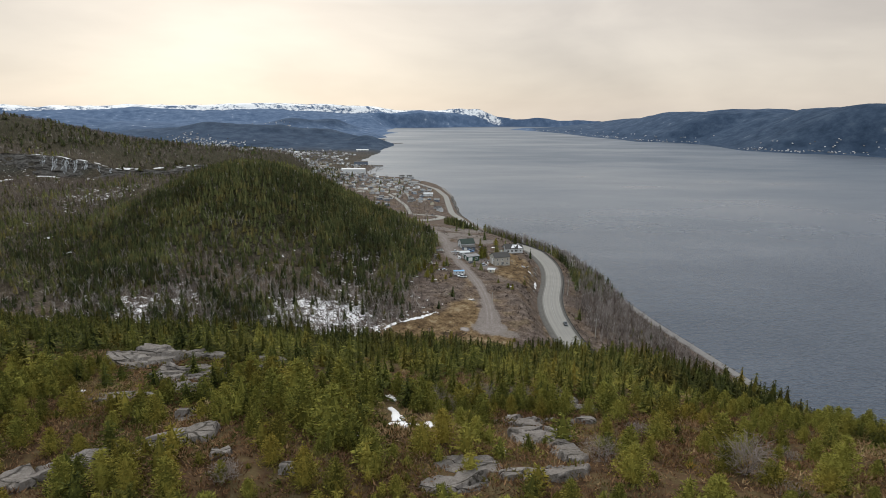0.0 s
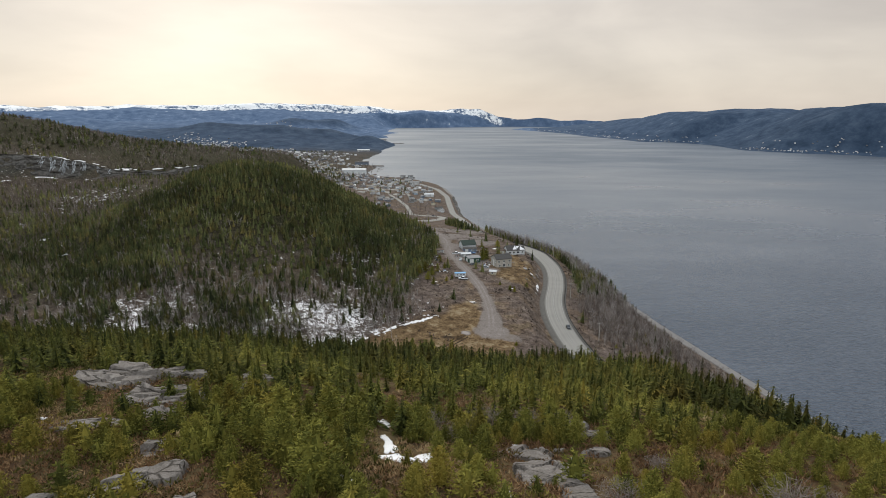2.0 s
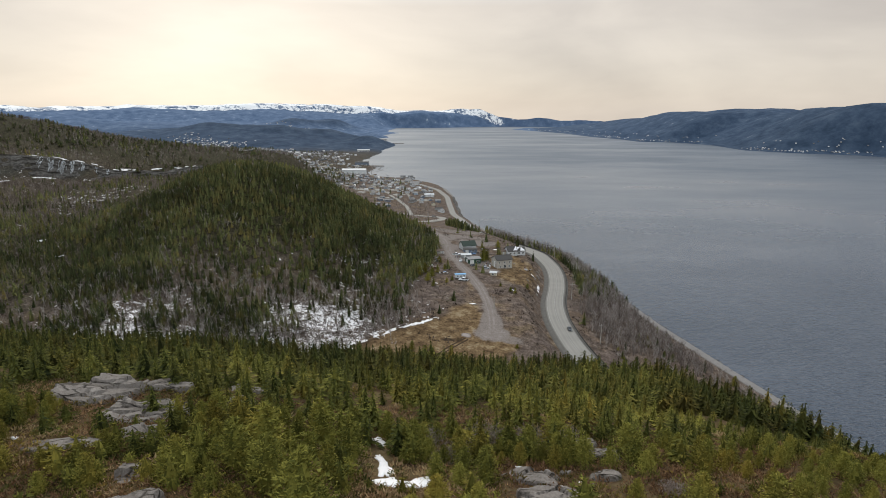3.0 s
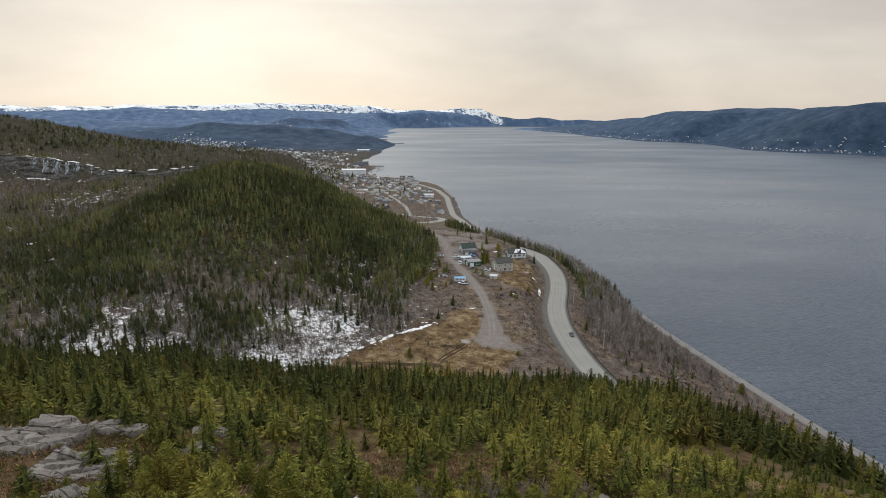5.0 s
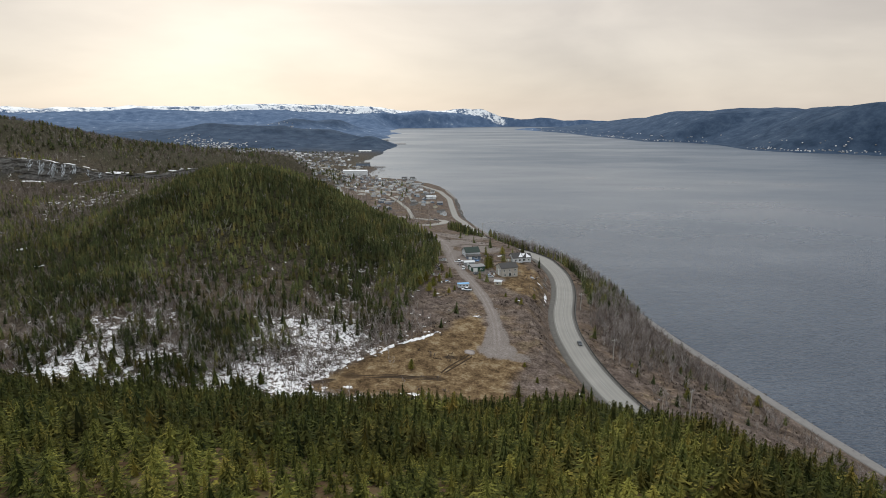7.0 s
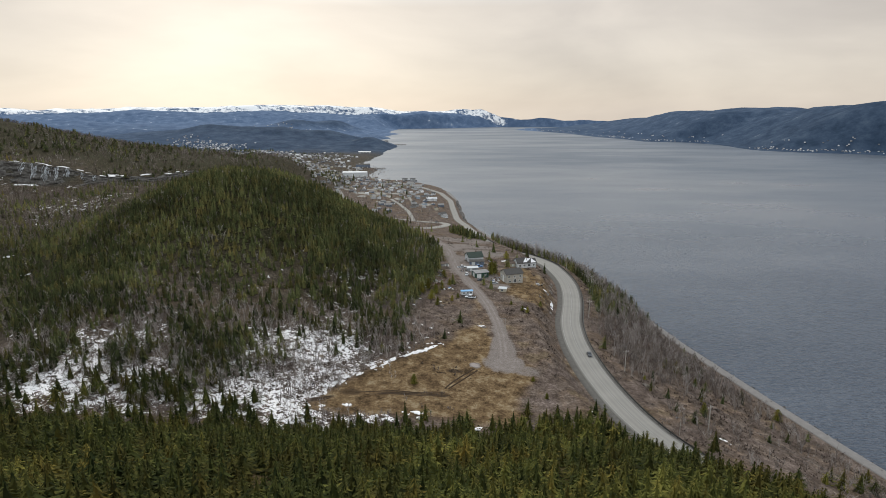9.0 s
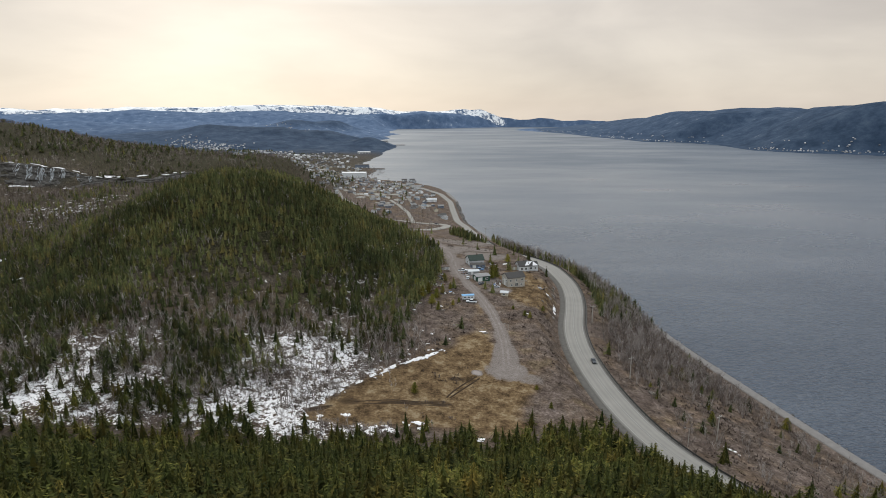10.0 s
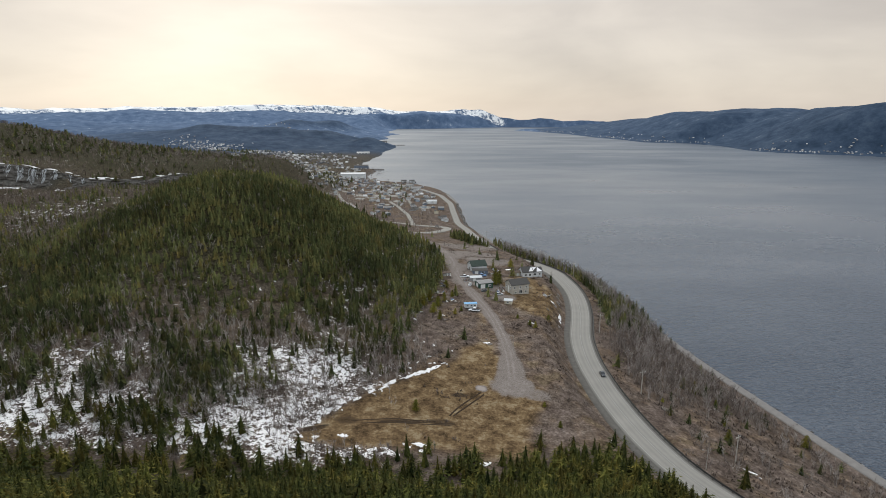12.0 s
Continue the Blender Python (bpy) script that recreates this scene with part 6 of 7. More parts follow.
# ---------------------------------------------------------------- houses
def siding(name, colour):
    """Painted board siding with shallow horizontal laps."""
    m, n, l, b = material(name, 0.75, 0.3)
    co = n.new("ShaderNodeTexCoord").outputs["Object"]
    sep = n.new("ShaderNodeSeparateXYZ")
    l.new(co, sep.inputs[0])
    lap = maths(n, l, "FRACT", maths(n, l, "MULTIPLY", sep.outputs["Z"], 6.0))
    stain = noise_node(n, l, 0.9, 4.0, 0.6, co)
    r = ramp(n, [(0.3, tuple(c * 0.78 for c in colour)), (0.6, colour), (0.8, tuple(min(1, c * 1.08) for c in colour))])
    l.new(stain.outputs["Fac"], r.inputs[0])
    l.new(r.outputs[0], b.inputs["Base Color"])
    bp = n.new("ShaderNodeBump")
    bp.inputs["Strength"].default_value, bp.inputs["Distance"].default_value = 0.7, 0.03
    l.new(lap, bp.inputs["Height"])
    l.new(bp.outputs[0], b.inputs["Normal"])
    return m


GLASS, gn, gl, gb = material("window_glass", 0.08, 0.6)
gb.inputs["Base Color"].default_value = (0.03, 0.035, 0.04, 1)
TRIM = plain("white_trim", (0.74, 0.74, 0.72), 0.6, 0.1, 2.0, 0.1)
WALLS = {"beige": siding("beige_siding", (0.46, 0.425, 0.37)), "white": siding("white_siding", (0.66, 0.67, 0.68)), "blue": siding("slate_blue_siding", (0.16, 0.19, 0.24)), "green": siding("dark_green_siding", (0.035, 0.085, 0.06)),
         "cream": siding("cream_siding", (0.60, 0.54, 0.42)), "grey": siding("grey_siding", (0.36, 0.36, 0.36)), "red": siding("barn_red_siding", (0.28, 0.09, 0.07)), "pale_blue": siding("pale_blue_siding", (0.40, 0.47, 0.55))}
ROOFS = {"dark": plain("dark_shingles", (0.075, 0.070, 0.066), 0.9, 0.25, 2.5, 0.5), "green": plain("dark_green_roofing", (0.045, 0.06, 0.05), 0.85, 0.25, 2.0, 0.4), "grey": plain("grey_shingles", (0.24, 0.235, 0.23), 0.9, 0.2, 2.0, 0.4),
         "pale": plain("pale_metal_roofing", (0.55, 0.56, 0.57), 0.6, 0.12, 1.0, 0.2), "brown": plain("brown_shingles", (0.14, 0.105, 0.085), 0.9, 0.25, 2.0, 0.4), "red": plain("rust_red_roofing", (0.27, 0.10, 0.07), 0.8, 0.2, 2.0, 0.3)}


def gable_shell(bm, L, W, eave, ridge):
    """Walls of a gabled house: long side along x, from a corner at the origin."""
    v = [bm.verts.new(p) for p in [(0, 0, -1.2), (L, 0, -1.2), (L, W, -1.2), (0, W, -1.2), (0, 0, eave), (L, 0, eave), (L, W, eave), (0, W, eave), (0, W / 2, ridge), (L, W / 2, ridge)]]
    for f in ((0, 1, 5, 4), (1, 2, 6, 9, 5), (2, 3, 7, 6), (3, 0, 4, 8, 7), (4, 5, 9, 8), (8, 9, 6, 7), (3, 2, 1, 0)):
        bm.faces.new([v[k] for k in f])
    return bm


def gable_roof(bm, L, W, eave, ridge, over=0.4, thick=0.18):
    slope = (ridge - eave) / (W / 2)
    for s in (0, 1):
        y0, y1 = (-over, W / 2) if s == 0 else (W / 2, W + over)
        z0, z1 = (eave - slope * over, ridge) if s == 0 else (ridge, eave - slope * over)
        lo = [bm.verts.new(p) for p in [(-over, y0, z0 + 0.02), (L + over, y0, z0 + 0.02), (L + over, y1, z1 + 0.02), (-over, y1, z1 + 0.02)]]
        hi = [bm.verts.new((p.co.x, p.co.y, p.co.z + thick)) for p in lo]
        bm.faces.new(lo[::-1])
        bm.faces.new(hi)
        for k in range(4):
            bm.faces.new((lo[k], lo[(k + 1) % 4], hi[(k + 1) % 4], hi[k]))
    return bm


def opening(parent, face, along, z, w, h, L, W, kind="window"):
    """A window or door on the front (y=0), back, or an end wall, with frame and glass."""
    out = {"front": (0, -1), "back": (0, 1), "west": (-1, 0), "east": (1, 0)}[face]

    def slab(bm, a0, a1, z0, z1, d0, d1):
        if face == "front":
            return box(bm, a0, a1, -d1, -d0, z0, z1)
        if face == "back":
            return box(bm, a0, a1, W + d0, W + d1, z0, z1)
        if face == "west":
            return box(bm, -d1, -d0, a0, a1, z0, z1)
        return box(bm, L + d0, L + d1, a0, a1, z0, z1)

    bm = bmesh.new()
    t = 0.12
    for a0, a1, z0, z1 in ((along - w / 2 - t, along - w / 2, z - t, z + h + t), (along + w / 2, along + w / 2 + t, z - t, z + h + t), (along - w / 2, along + w / 2, z - t, z), (along - w / 2, along + w / 2, z + h, z + h + t)):
        slab(bm, a0, a1, z0, z1, -0.02, 0.06)
    p = part(kind, bm, TRIM, parent)
    if kind == "window":
        part("pane", slab(bmesh.new(), along - w / 2, along + w / 2, z, z + h, -0.02, 0.02), GLASS, p)
        part("mullion", slab(bmesh.new(), along - 0.04, along + 0.04, z, z + h, 0.022, 0.045), TRIM, p)
    else:
        part("door_leaf", slab(bmesh.new(), along - w / 2, along + w / 2, z, z + h, -0.02, 0.025), TRIM, p)
    return p


def house(name, x, y, z, turn, L, W, eave, ridge, wall, roof, label, openings, chimney=True, category="house", group=""):
    t = thing(name, pose(x, y, z, 0, 0, turn), label, category, group)
    part("wall", gable_shell(bmesh.new(), L, W, eave, ridge), WALLS[wall], t)
    part("roof", gable_roof(bmesh.new(), L, W, eave, ridge), ROOFS[roof], t)
    if chimney:
        part("chimney", box(bmesh.new(), L * 0.6, L * 0.6 + 0.6, W / 2 - 0.3, W / 2 + 0.3, ridge - 0.6, ridge + 0.9, 0.02), ROOFS["brown"], t)
    for o in openings:
        opening(t, *o[:5], L, W, *o[5:])
    return t


house("house", 32.2, 326.6, ground(36, 330), 21.5, 10.2, 7.4, 5.3, 7.4, "beige", "dark", "two-storey beige house with a dark shingle roof", [
    ("front", 1.6, 3.2, 0.9, 1.1), ("front", 5.0, 3.2, 0.9, 1.1), ("front", 8.5, 3.2, 0.9, 1.1), ("front", 5.2, 0.5, 1.5, 1.7), ("front", 8.2, 0.7, 1.0, 1.0), ("front", 2.2, 0.7, 1.0, 1.0),
    ("west", 3.6, 0.0, 1.1, 4.2, "door"), ("west", 1.6, 3.1, 0.8, 1.1), ("west", 5.8, 3.1, 0.8, 1.1), ("east", 3.7, 3.1, 0.9, 1.1)], False)
house("house", 13.4, 365.6, ground(17, 370), 18, 9.2, 7.6, 3.6, 6.0, "white", "green", "white-gabled house with a dark green roof", [
    ("front", 2.0, 1.0, 1.2, 1.2), ("front", 7.4, 1.0, 1.2, 1.2), ("front", 4.8, 0.1, 1.0, 2.0, "door"), ("west", 4.0, 1.2, 1.2, 1.3), ("west", 4.0, 3.9, 0.8, 0.9)])
house("shed", 13.6, 361.0, ground(17, 363), 2, 8.6, 4.6, 2.3, 3.0, "blue", "dark", "low slate-blue lean-to in front of the house", [("front", 2.2, 0.2, 1.8, 1.8, "door"), ("front", 6.0, 0.9, 1.4, 1.0)], False, "shed")
house("shed", 15.8, 333.2, ground(19, 336), 20, 7.8, 6.0, 3.0, 3.5, "green", "grey", "dark green workshop with a low grey roof", [("front", 2.0, 0.1, 2.4, 2.3, "door"), ("front", 5.9, 1.0, 1.4, 1.0), ("west", 3.0, 0.1, 2.2, 2.4, "door")], False, "shed")
house("shed", 11.8, 345.5, ground(14, 347), 10, 6.0, 4.0, 2.2, 2.7, "grey", "pale", "small grey shed with a pale metal roof", [("front", 2.0, 0.1, 1.2, 1.9, "door")], False, "shed")
house("house", 42.6, 361.0, ground(47, 364), 14, 6.2, 7.0, 3.2, 5.6, "white", "dark", "white bungalow with a dark snow-flecked roof", [("front", 1.7, 1.0, 1.2, 1.2), ("front", 4.4, 1.0, 1.2, 1.2), ("west", 3.4, 1.1, 1.0, 1.2), ("west", 3.4, 3.4, 0.7, 0.7)])
house("house", 48.0, 363.6, ground(51, 365), 14, 6.6, 5.6, 3.0, 5.0, "white", "dark", "white wing of the bungalow with snow on the roof", [("front", 2.0, 1.0, 1.6, 1.1), ("front", 5.0, 1.0, 1.0, 1.1)], False)
house("shed", 38.4, 363.4, ground(40, 365), 14, 3.2, 3.0, 2.0, 2.7, "cream", "brown", "small cream garden shed", [("front", 1.6, 0.1, 0.9, 1.7, "door")], False, "shed")
house("shed", 26.9, 312.0, ground(28.5, 313), -15, 3.6, 2.8, 1.7, 2.3, "cream", "pale", "small weathered cream shed with a patched roof", [("front", 1.6, 0.4, 0.9, 0.9)], False, "shed")
house("shed", -3.4, 349.0, ground(-2, 350), 30, 4.4, 2.6, 1.8, 2.3, "grey", "brown", "tumbledown grey shed beside a scrap heap", [("front", 2.2, 0.1, 1.2, 1.6, "door")], False, "shed")


def roof_snow(x, y, z, turn, a, b, c, label="melting snow lying on a house roof"):
    """A wedge of snow on a roof slope between three corners."""
    bm = bmesh.new()
    lo = [bm.verts.new(p) for p in (a, b, c)]
    hi = [bm.verts.new((p[0], p[1], p[2] + 0.16)) for p in (a, b, c)]
    bm.faces.new(lo[::-1])
    bm.faces.new(hi)
    for k in range(3):
        bm.faces.new((lo[k], lo[(k + 1) % 3], hi[(k + 1) % 3], hi[k]))
    me = bpy.data.meshes.new("roof_snow")
    bm.to_mesh(me)
    bm.free()
    me.materials.append(SNOW)
    ob = new("roof_snow", me)
    ob.matrix_world = pose(x, y, z, 0, 0, turn)
    tagged(ob, label, "snow")


roof_snow(48.0, 363.6, ground(51, 365), 14, (0.2, -0.2, 3.08), (3.6, 2.5, 5.0), (1.0, 2.6, 5.06))
roof_snow(48.0, 363.6, ground(51, 365), 14, (3.0, -0.2, 3.08), (6.6, -0.2, 3.08), (4.2, 2.5, 5.0))
roof_snow(42.6, 361.0, ground(47, 364), 14, (3.6, 0.2, 3.5), (6.3, 0.2, 3.5), (6.2, 3.2, 5.55))


# ---------------------------------------------------------------- ice on the cliff
ICE = plain("icicle_ice", (0.46, 0.48, 0.50), 0.35, 0.15, 1.5, 0.3)


CLIFF_X = np.arange(-420, -196, 0.9)
CLIFF_Y = cliff_line(CLIFF_X, np.full(len(CLIFF_X), 520.0))
CLIFF_LOW = height(CLIFF_X, CLIFF_Y - 7) - 1.0
CLIFF_TOP = height(CLIFF_X, CLIFF_Y + 8) + 0.3


def cliff_face(x, u):
    """A spot on the stepped rock face, u from its foot (0) to its lip (1)."""
    x, u = np.asarray(x, float), np.asarray(u, float)
    y, lo, hi = (np.interp(x, CLIFF_X, v) for v in (CLIFF_Y, CLIFF_LOW, CLIFF_TOP))
    k = u * 4.0 + 1.4 * fbm(x, u * 6, 16, 3, 45)
    ledge = (np.floor(k) + smooth(k - np.floor(k), 0.72, 1.0) - 2) / 4.0
    z = lo + (hi - lo) * u
    return y - 1.5 + 8 * (0.3 * u + 0.7 * ledge) + 4.2 * fbm(x * 1.0, z * 2.2, 6, 5, 46), z


CLIFF_STONE = plain("weathered_cliff_rock", (0.095, 0.088, 0.080), 0.95, 0.9, 0.55, 1.0, stain=(0.012, 0.013, 0.010))
us = np.linspace(0, 1, 26)
gx_, gu = np.meshgrid(CLIFF_X, us)
gy_, gz = cliff_face(gx_, gu)
i = np.arange(gx_.size).reshape(gx_.shape)
quads = np.stack([i[:-1, :-1], i[:-1, 1:], i[1:, 1:], i[1:, :-1]], -1).reshape(-1, 4)
tagged(new("cliff", mesh_of("cliff", np.stack([gx_, gy_, gz], -1).reshape(-1, 3), quads, CLIFF_STONE, False)), "stepped grey rock cliff with mossy ledges", "cliff", kind="structure")


def icefall(x, wide, seed, drop=1.0):
    """A frozen seep: a drape of ice that runs down the ledges of the cliff."""
    r = np.random.default_rng(seed)
    bm = bmesh.new()
    for j in range(int(wide * 14)):
        u = x + r.normal(0, wide / 2)
        a = r.uniform(0.55, 1.02)
        b = a - drop * r.uniform(0.1, 0.4) * math.exp(-((u - x) / wide) ** 2)
        qs = np.linspace(a, b, 4)
        ys_, zs_ = cliff_face(np.full(4, u), np.clip(qs, 0, 1))
        ys_ = np.minimum.accumulate(ys_) - 0.2
        w = r.uniform(0.09, 0.24)
        for k in range(3):
            rod(bm, (u, ys_[k], zs_[k]), (u + r.normal(0, 0.03), ys_[k + 1], zs_[k + 1] - 0.2), w * (1 - 0.2 * k), w * (0.8 - 0.2 * k), 5)
    me = bpy.data.meshes.new("icefall")
    bm.to_mesh(me)
    bm.free()
    me.materials.append(ICE)
    tagged(new("icefall", me), "frozen white icefall hanging down a grey cliff", "ice", "icefalls")


for k, (x, w, drop) in enumerate([(-357, 1.6, 0.5), (-350, 2.4, 0.8), (-343, 3.0, 1.0), (-336, 2.4, 0.8), (-329, 2.6, 0.9), (-318, 1.8, 0.5), (-308, 1.5, 0.4)]):
    icefall(x, w, 500 + k, drop)
lr = random.Random(5)
for k in range(26):                                        # snow lying along the ledges of the cliff
    x = lr.uniform(-372, -190)
    y = float(cliff_line(np.array([x]), np.array([520.0]))[0]) + lr.choice((-10, 7, 8, 9)) + lr.gauss(0, 1.2)
    snow_patch(x, y, lr.uniform(1.5, 5.0), lr.uniform(0.4, 1.1), 27 + lr.gauss(0, 8), 700 + k, "thin snow lying along a cliff ledge", 0.5)
for row in [(-347, 497, 8, 3.0, 20, 61), (-349, 512, 5, 2.0, 30, 62), (-374, 480, 8, 2.5, 25, 63), (-300, 545, 6, 1.5, 30, 64), (-262, 560, 7, 1.2, 30, 65), (-205, 288, 4, 1.6, 15, 66), (-194, 277, 2.5, 1.2, 10, 67), (-218, 299, 3, 1.0, 20, 68)]:
    snow_patch(*row, label="snowdrift lying below the distant cliff", thick=0.5)


# ---------------------------------------------------------------- vehicles and scrap by the houses
RUBBER = plain("tyre_rubber", (0.025, 0.025, 0.026), 0.85, 0.2, 4.0, 0.2)
CAR_PAINT = {k: plain(k + "_car_paint", c, 0.35, 0.08, 1.5, 0.05, 0.0, 0.5) for k, c in (("white", (0.72, 0.73, 0.74)), ("dark", (0.035, 0.038, 0.045)), ("blue", (0.10, 0.20, 0.38)), ("silver", (0.34, 0.35, 0.36)), ("rusty", (0.16, 0.085, 0.05)))}
TARP = plain("blue_tarpaulin", (0.16, 0.36, 0.60), 0.6, 0.2, 1.0, 0.3)


def wheel(parent, x, y, r=0.33):
    t = part("wheel", rod(bmesh.new(), (x, y - 0.11, r), (x, y + 0.11, r), r, r, 16), RUBBER, parent)
    part("rim", rod(bmesh.new(), (x, y - 0.115, r), (x, y + 0.115, r), r * 0.58, r * 0.58, 10), STEEL, t)


def loft(sections):
    """A body from cross-sections at x: (x, half width, z low, z high)."""
    bm = bmesh.new()
    rings = []
    for x, w, z0, z1 in sections:
        rings.append([bm.verts.new(p) for p in ((x, -w, z0), (x, -w * 1.02, (z0 + z1) / 2), (x, -w * 0.86, z1), (x, w * 0.86, z1), (x, w * 1.02, (z0 + z1) / 2), (x, w, z0))])
    for a, b in zip(rings, rings[1:]):
        for k in range(6):
            bm.faces.new((a[k], b[k], b[(k + 1) % 6], a[(k + 1) % 6]))
    bm.faces.new(rings[0])
    bm.faces.new(rings[-1][::-1])
    bmesh.ops.recalc_face_normals(bm, faces=bm.faces)
    return bm


def car(x, y, turn, paint, label, kind="saloon", z=None, name="car"):
    t = thing(name, pose(x, y, ground(x, y) if z is None else z, 0, 0, turn), label, "car")
    if kind == "saloon":
        part("body", loft([(-2.15, 0.72, 0.35, 0.72), (-2.0, 0.82, 0.24, 0.88), (-0.6, 0.86, 0.22, 0.92), (1.0, 0.86, 0.22, 0.90), (1.95, 0.80, 0.24, 0.76), (2.15, 0.70, 0.34, 0.62)]), CAR_PAINT[paint], t)
        part("glasshouse", loft([(-1.65, 0.70, 0.86, 0.92), (-1.0, 0.72, 0.86, 1.36), (0.15, 0.72, 0.86, 1.38), (0.95, 0.74, 0.86, 0.92)]), GLASS, t, "dark tinted windows")
        part("roof", loft([(-1.05, 0.70, 1.33, 1.40), (-0.3, 0.72, 1.36, 1.44), (0.2, 0.70, 1.34, 1.40)]), CAR_PAINT[paint], t)
    else:
        part("body", loft([(-2.7, 0.85, 0.5, 1.0), (-0.5, 0.88, 0.45, 1.02), (1.2, 0.88, 0.45, 1.04), (2.5, 0.84, 0.45, 0.98), (2.7, 0.78, 0.5, 0.85)]), CAR_PAINT[paint], t)
        part("cab", loft([(-0.75, 0.76, 1.0, 1.1), (-0.6, 0.78, 1.0, 1.72), (0.5, 0.78, 1.0, 1.74), (1.15, 0.80, 1.0, 1.08)]), GLASS, t, "dark cab windows")
        part("roof", loft([(-0.66, 0.74, 1.70, 1.76), (0.0, 0.76, 1.72, 1.80), (0.52, 0.74, 1.70, 1.76)]), CAR_PAINT[paint], t)
        part("load_bed", box(bmesh.new(), -2.6, -0.8, -0.7, 0.7, 1.0, 1.035, 0.0), RUBBER, t)
    b = 1.35 if kind == "saloon" else 1.65
    for wx in (-b, b):
        for wy in (-0.78, 0.78):
            wheel(t, wx, wy, 0.32 if kind == "saloon" else 0.38)
    for wy in (-0.55, 0.55):
        part("headlight", box(bmesh.new(), 2.02 if kind == "saloon" else 2.62, 2.16 if kind == "saloon" else 2.72, wy - 0.14, wy + 0.14, 0.55, 0.68, 0.02), TRIM, t, "clear headlight")
    return t


car(59.8, 250.0, -92, "dark", "dark saloon car driving on the highway", z=float(road_z(250)) + 0.06)
car(18.2, 329.2, 35, "dark", "dark saloon car parked beside the workshop")
car(25.4, 325.0, 10, "silver", "stripped silver car among scrap by the house")
car(11.0, 338.5, 80, "white", "white saloon car parked at the workshop")
car(8.6, 352.5, 10, "white", "white pickup truck parked in the yard", "pickup", name="pickup_truck")
car(18.5, 357.3, 5, "blue", "blue pickup truck parked in front of the house", "pickup", name="pickup_truck")
car(11.2, 298.0, 170, "white", "white pickup truck parked by the gravel track", "pickup", name="pickup_truck")
car(-4.5, 316.5, 150, "rusty", "rusty wrecked car lying among scrap")
car(-3.2, 330.5, 200, "dark", "dark wrecked car beside the gravel track")
car(-9.5, 622 - 10, 10, "dark", "dark car on the loop road")


def caravan(x, y, turn):
    t = thing("caravan", pose(x, y, ground(x, y), 0, 0, turn), "white caravan under a bright blue tarpaulin roof", "caravan")
    part("body", box(bmesh.new(), -3.0, 3.0, -1.2, 1.2, 0.5, 2.5, 0.12), WALLS["white"], t)
    part("tarpaulin", box(bmesh.new(), -3.15, 3.15, -1.35, 1.35, 2.45, 2.62, 0.05), TARP, t, "faded blue tarpaulin")
    for k in (-1.7, 0.2, 1.9):
        w = part("window", box(bmesh.new(), k - 0.5, k + 0.5, -1.24, -1.19, 1.3, 2.0, 0.0), TRIM, t)
        part("pane", box(bmesh.new(), k - 0.42, k + 0.42, -1.26, -1.235, 1.37, 1.93, 0.0), GLASS, w)
    part("door", box(bmesh.new(), 2.55, 2.95, -1.23, -1.19, 0.6, 2.2, 0.0), TRIM, t)
    for wx in (-0.5, 0.5):
        for wy in (-1.1, 1.1):
            wheel(t, wx, wy, 0.36)
    part("drawbar", rod(bmesh.new(), (3.0, 0, 0.55), (4.1, 0, 0.5), 0.06, 0.05, 6), STEEL, t)


caravan(9.6, 302.0, 8)

SCRAP = [OLD_WOOD, TRIM, CAR_PAINT["rusty"], CAR_PAINT["silver"], DARK_WOOD, CAR_PAINT["blue"]]


def scrap_pile(x, y, count, reach, seed, label="untidy heap of scrap, planks and drums by the track"):
    r = random.Random(seed)
    z = ground(x, y)
    t = thing("scrap_pile", pose(x, y, z), label, "scrap heap")
    for k in range(count):
        a, q = r.uniform(0, 6.28), reach * r.random() ** 0.6
        px, py = math.cos(a) * q, math.sin(a) * q
        pz = ground(x + px, y + py) - z
        m = Matrix.Translation((px, py, pz + 0.1)) @ pose(0, 0, 0, r.uniform(-25, 25), r.uniform(-25, 25), r.uniform(0, 360))
        bm, kind = bmesh.new(), r.choice(("plank", "plank", "crate", "drum", "sheet", "sheet"))
        if kind == "plank":
            box(bm, -r.uniform(0.8, 1.9), r.uniform(0.8, 1.9), -0.12, 0.12, 0, 0.1, 0.0)
        elif kind == "crate":
            box(bm, -0.5, 0.5, -0.4, 0.4, 0, 0.75, 0.04)
        elif kind == "drum":
            rod(bm, (0, 0, 0), (0, 0, 0.9), 0.3, 0.3, 12)
        else:
            box(bm, -0.9, 0.9, -0.6, 0.6, 0, 0.05, 0.0)
        bmesh.ops.transform(bm, matrix=m, verts=bm.verts)
        part(kind, bm, r.choice(SCRAP), t)


for k, (x, y, n, reach) in enumerate([(-2.5, 352, 16, 4.0), (-7, 338, 14, 4.5), (-5.5, 322, 16, 4.0), (-1, 309, 12, 3.5), (26.5, 330, 10, 2.5), (29, 337, 10, 2.5), (22, 346, 9, 2.5), (24, 365, 10, 3.0), (9.5, 345, 8, 2.0), (-9, 310, 9, 3.0), (51, 330, 8, 3.0), (-6, 365, 9, 3.5), (27, 372, 8, 3.0), (-12, 345, 8, 3.5)]):
    scrap_pile(x, y, n, reach, 700 + k)


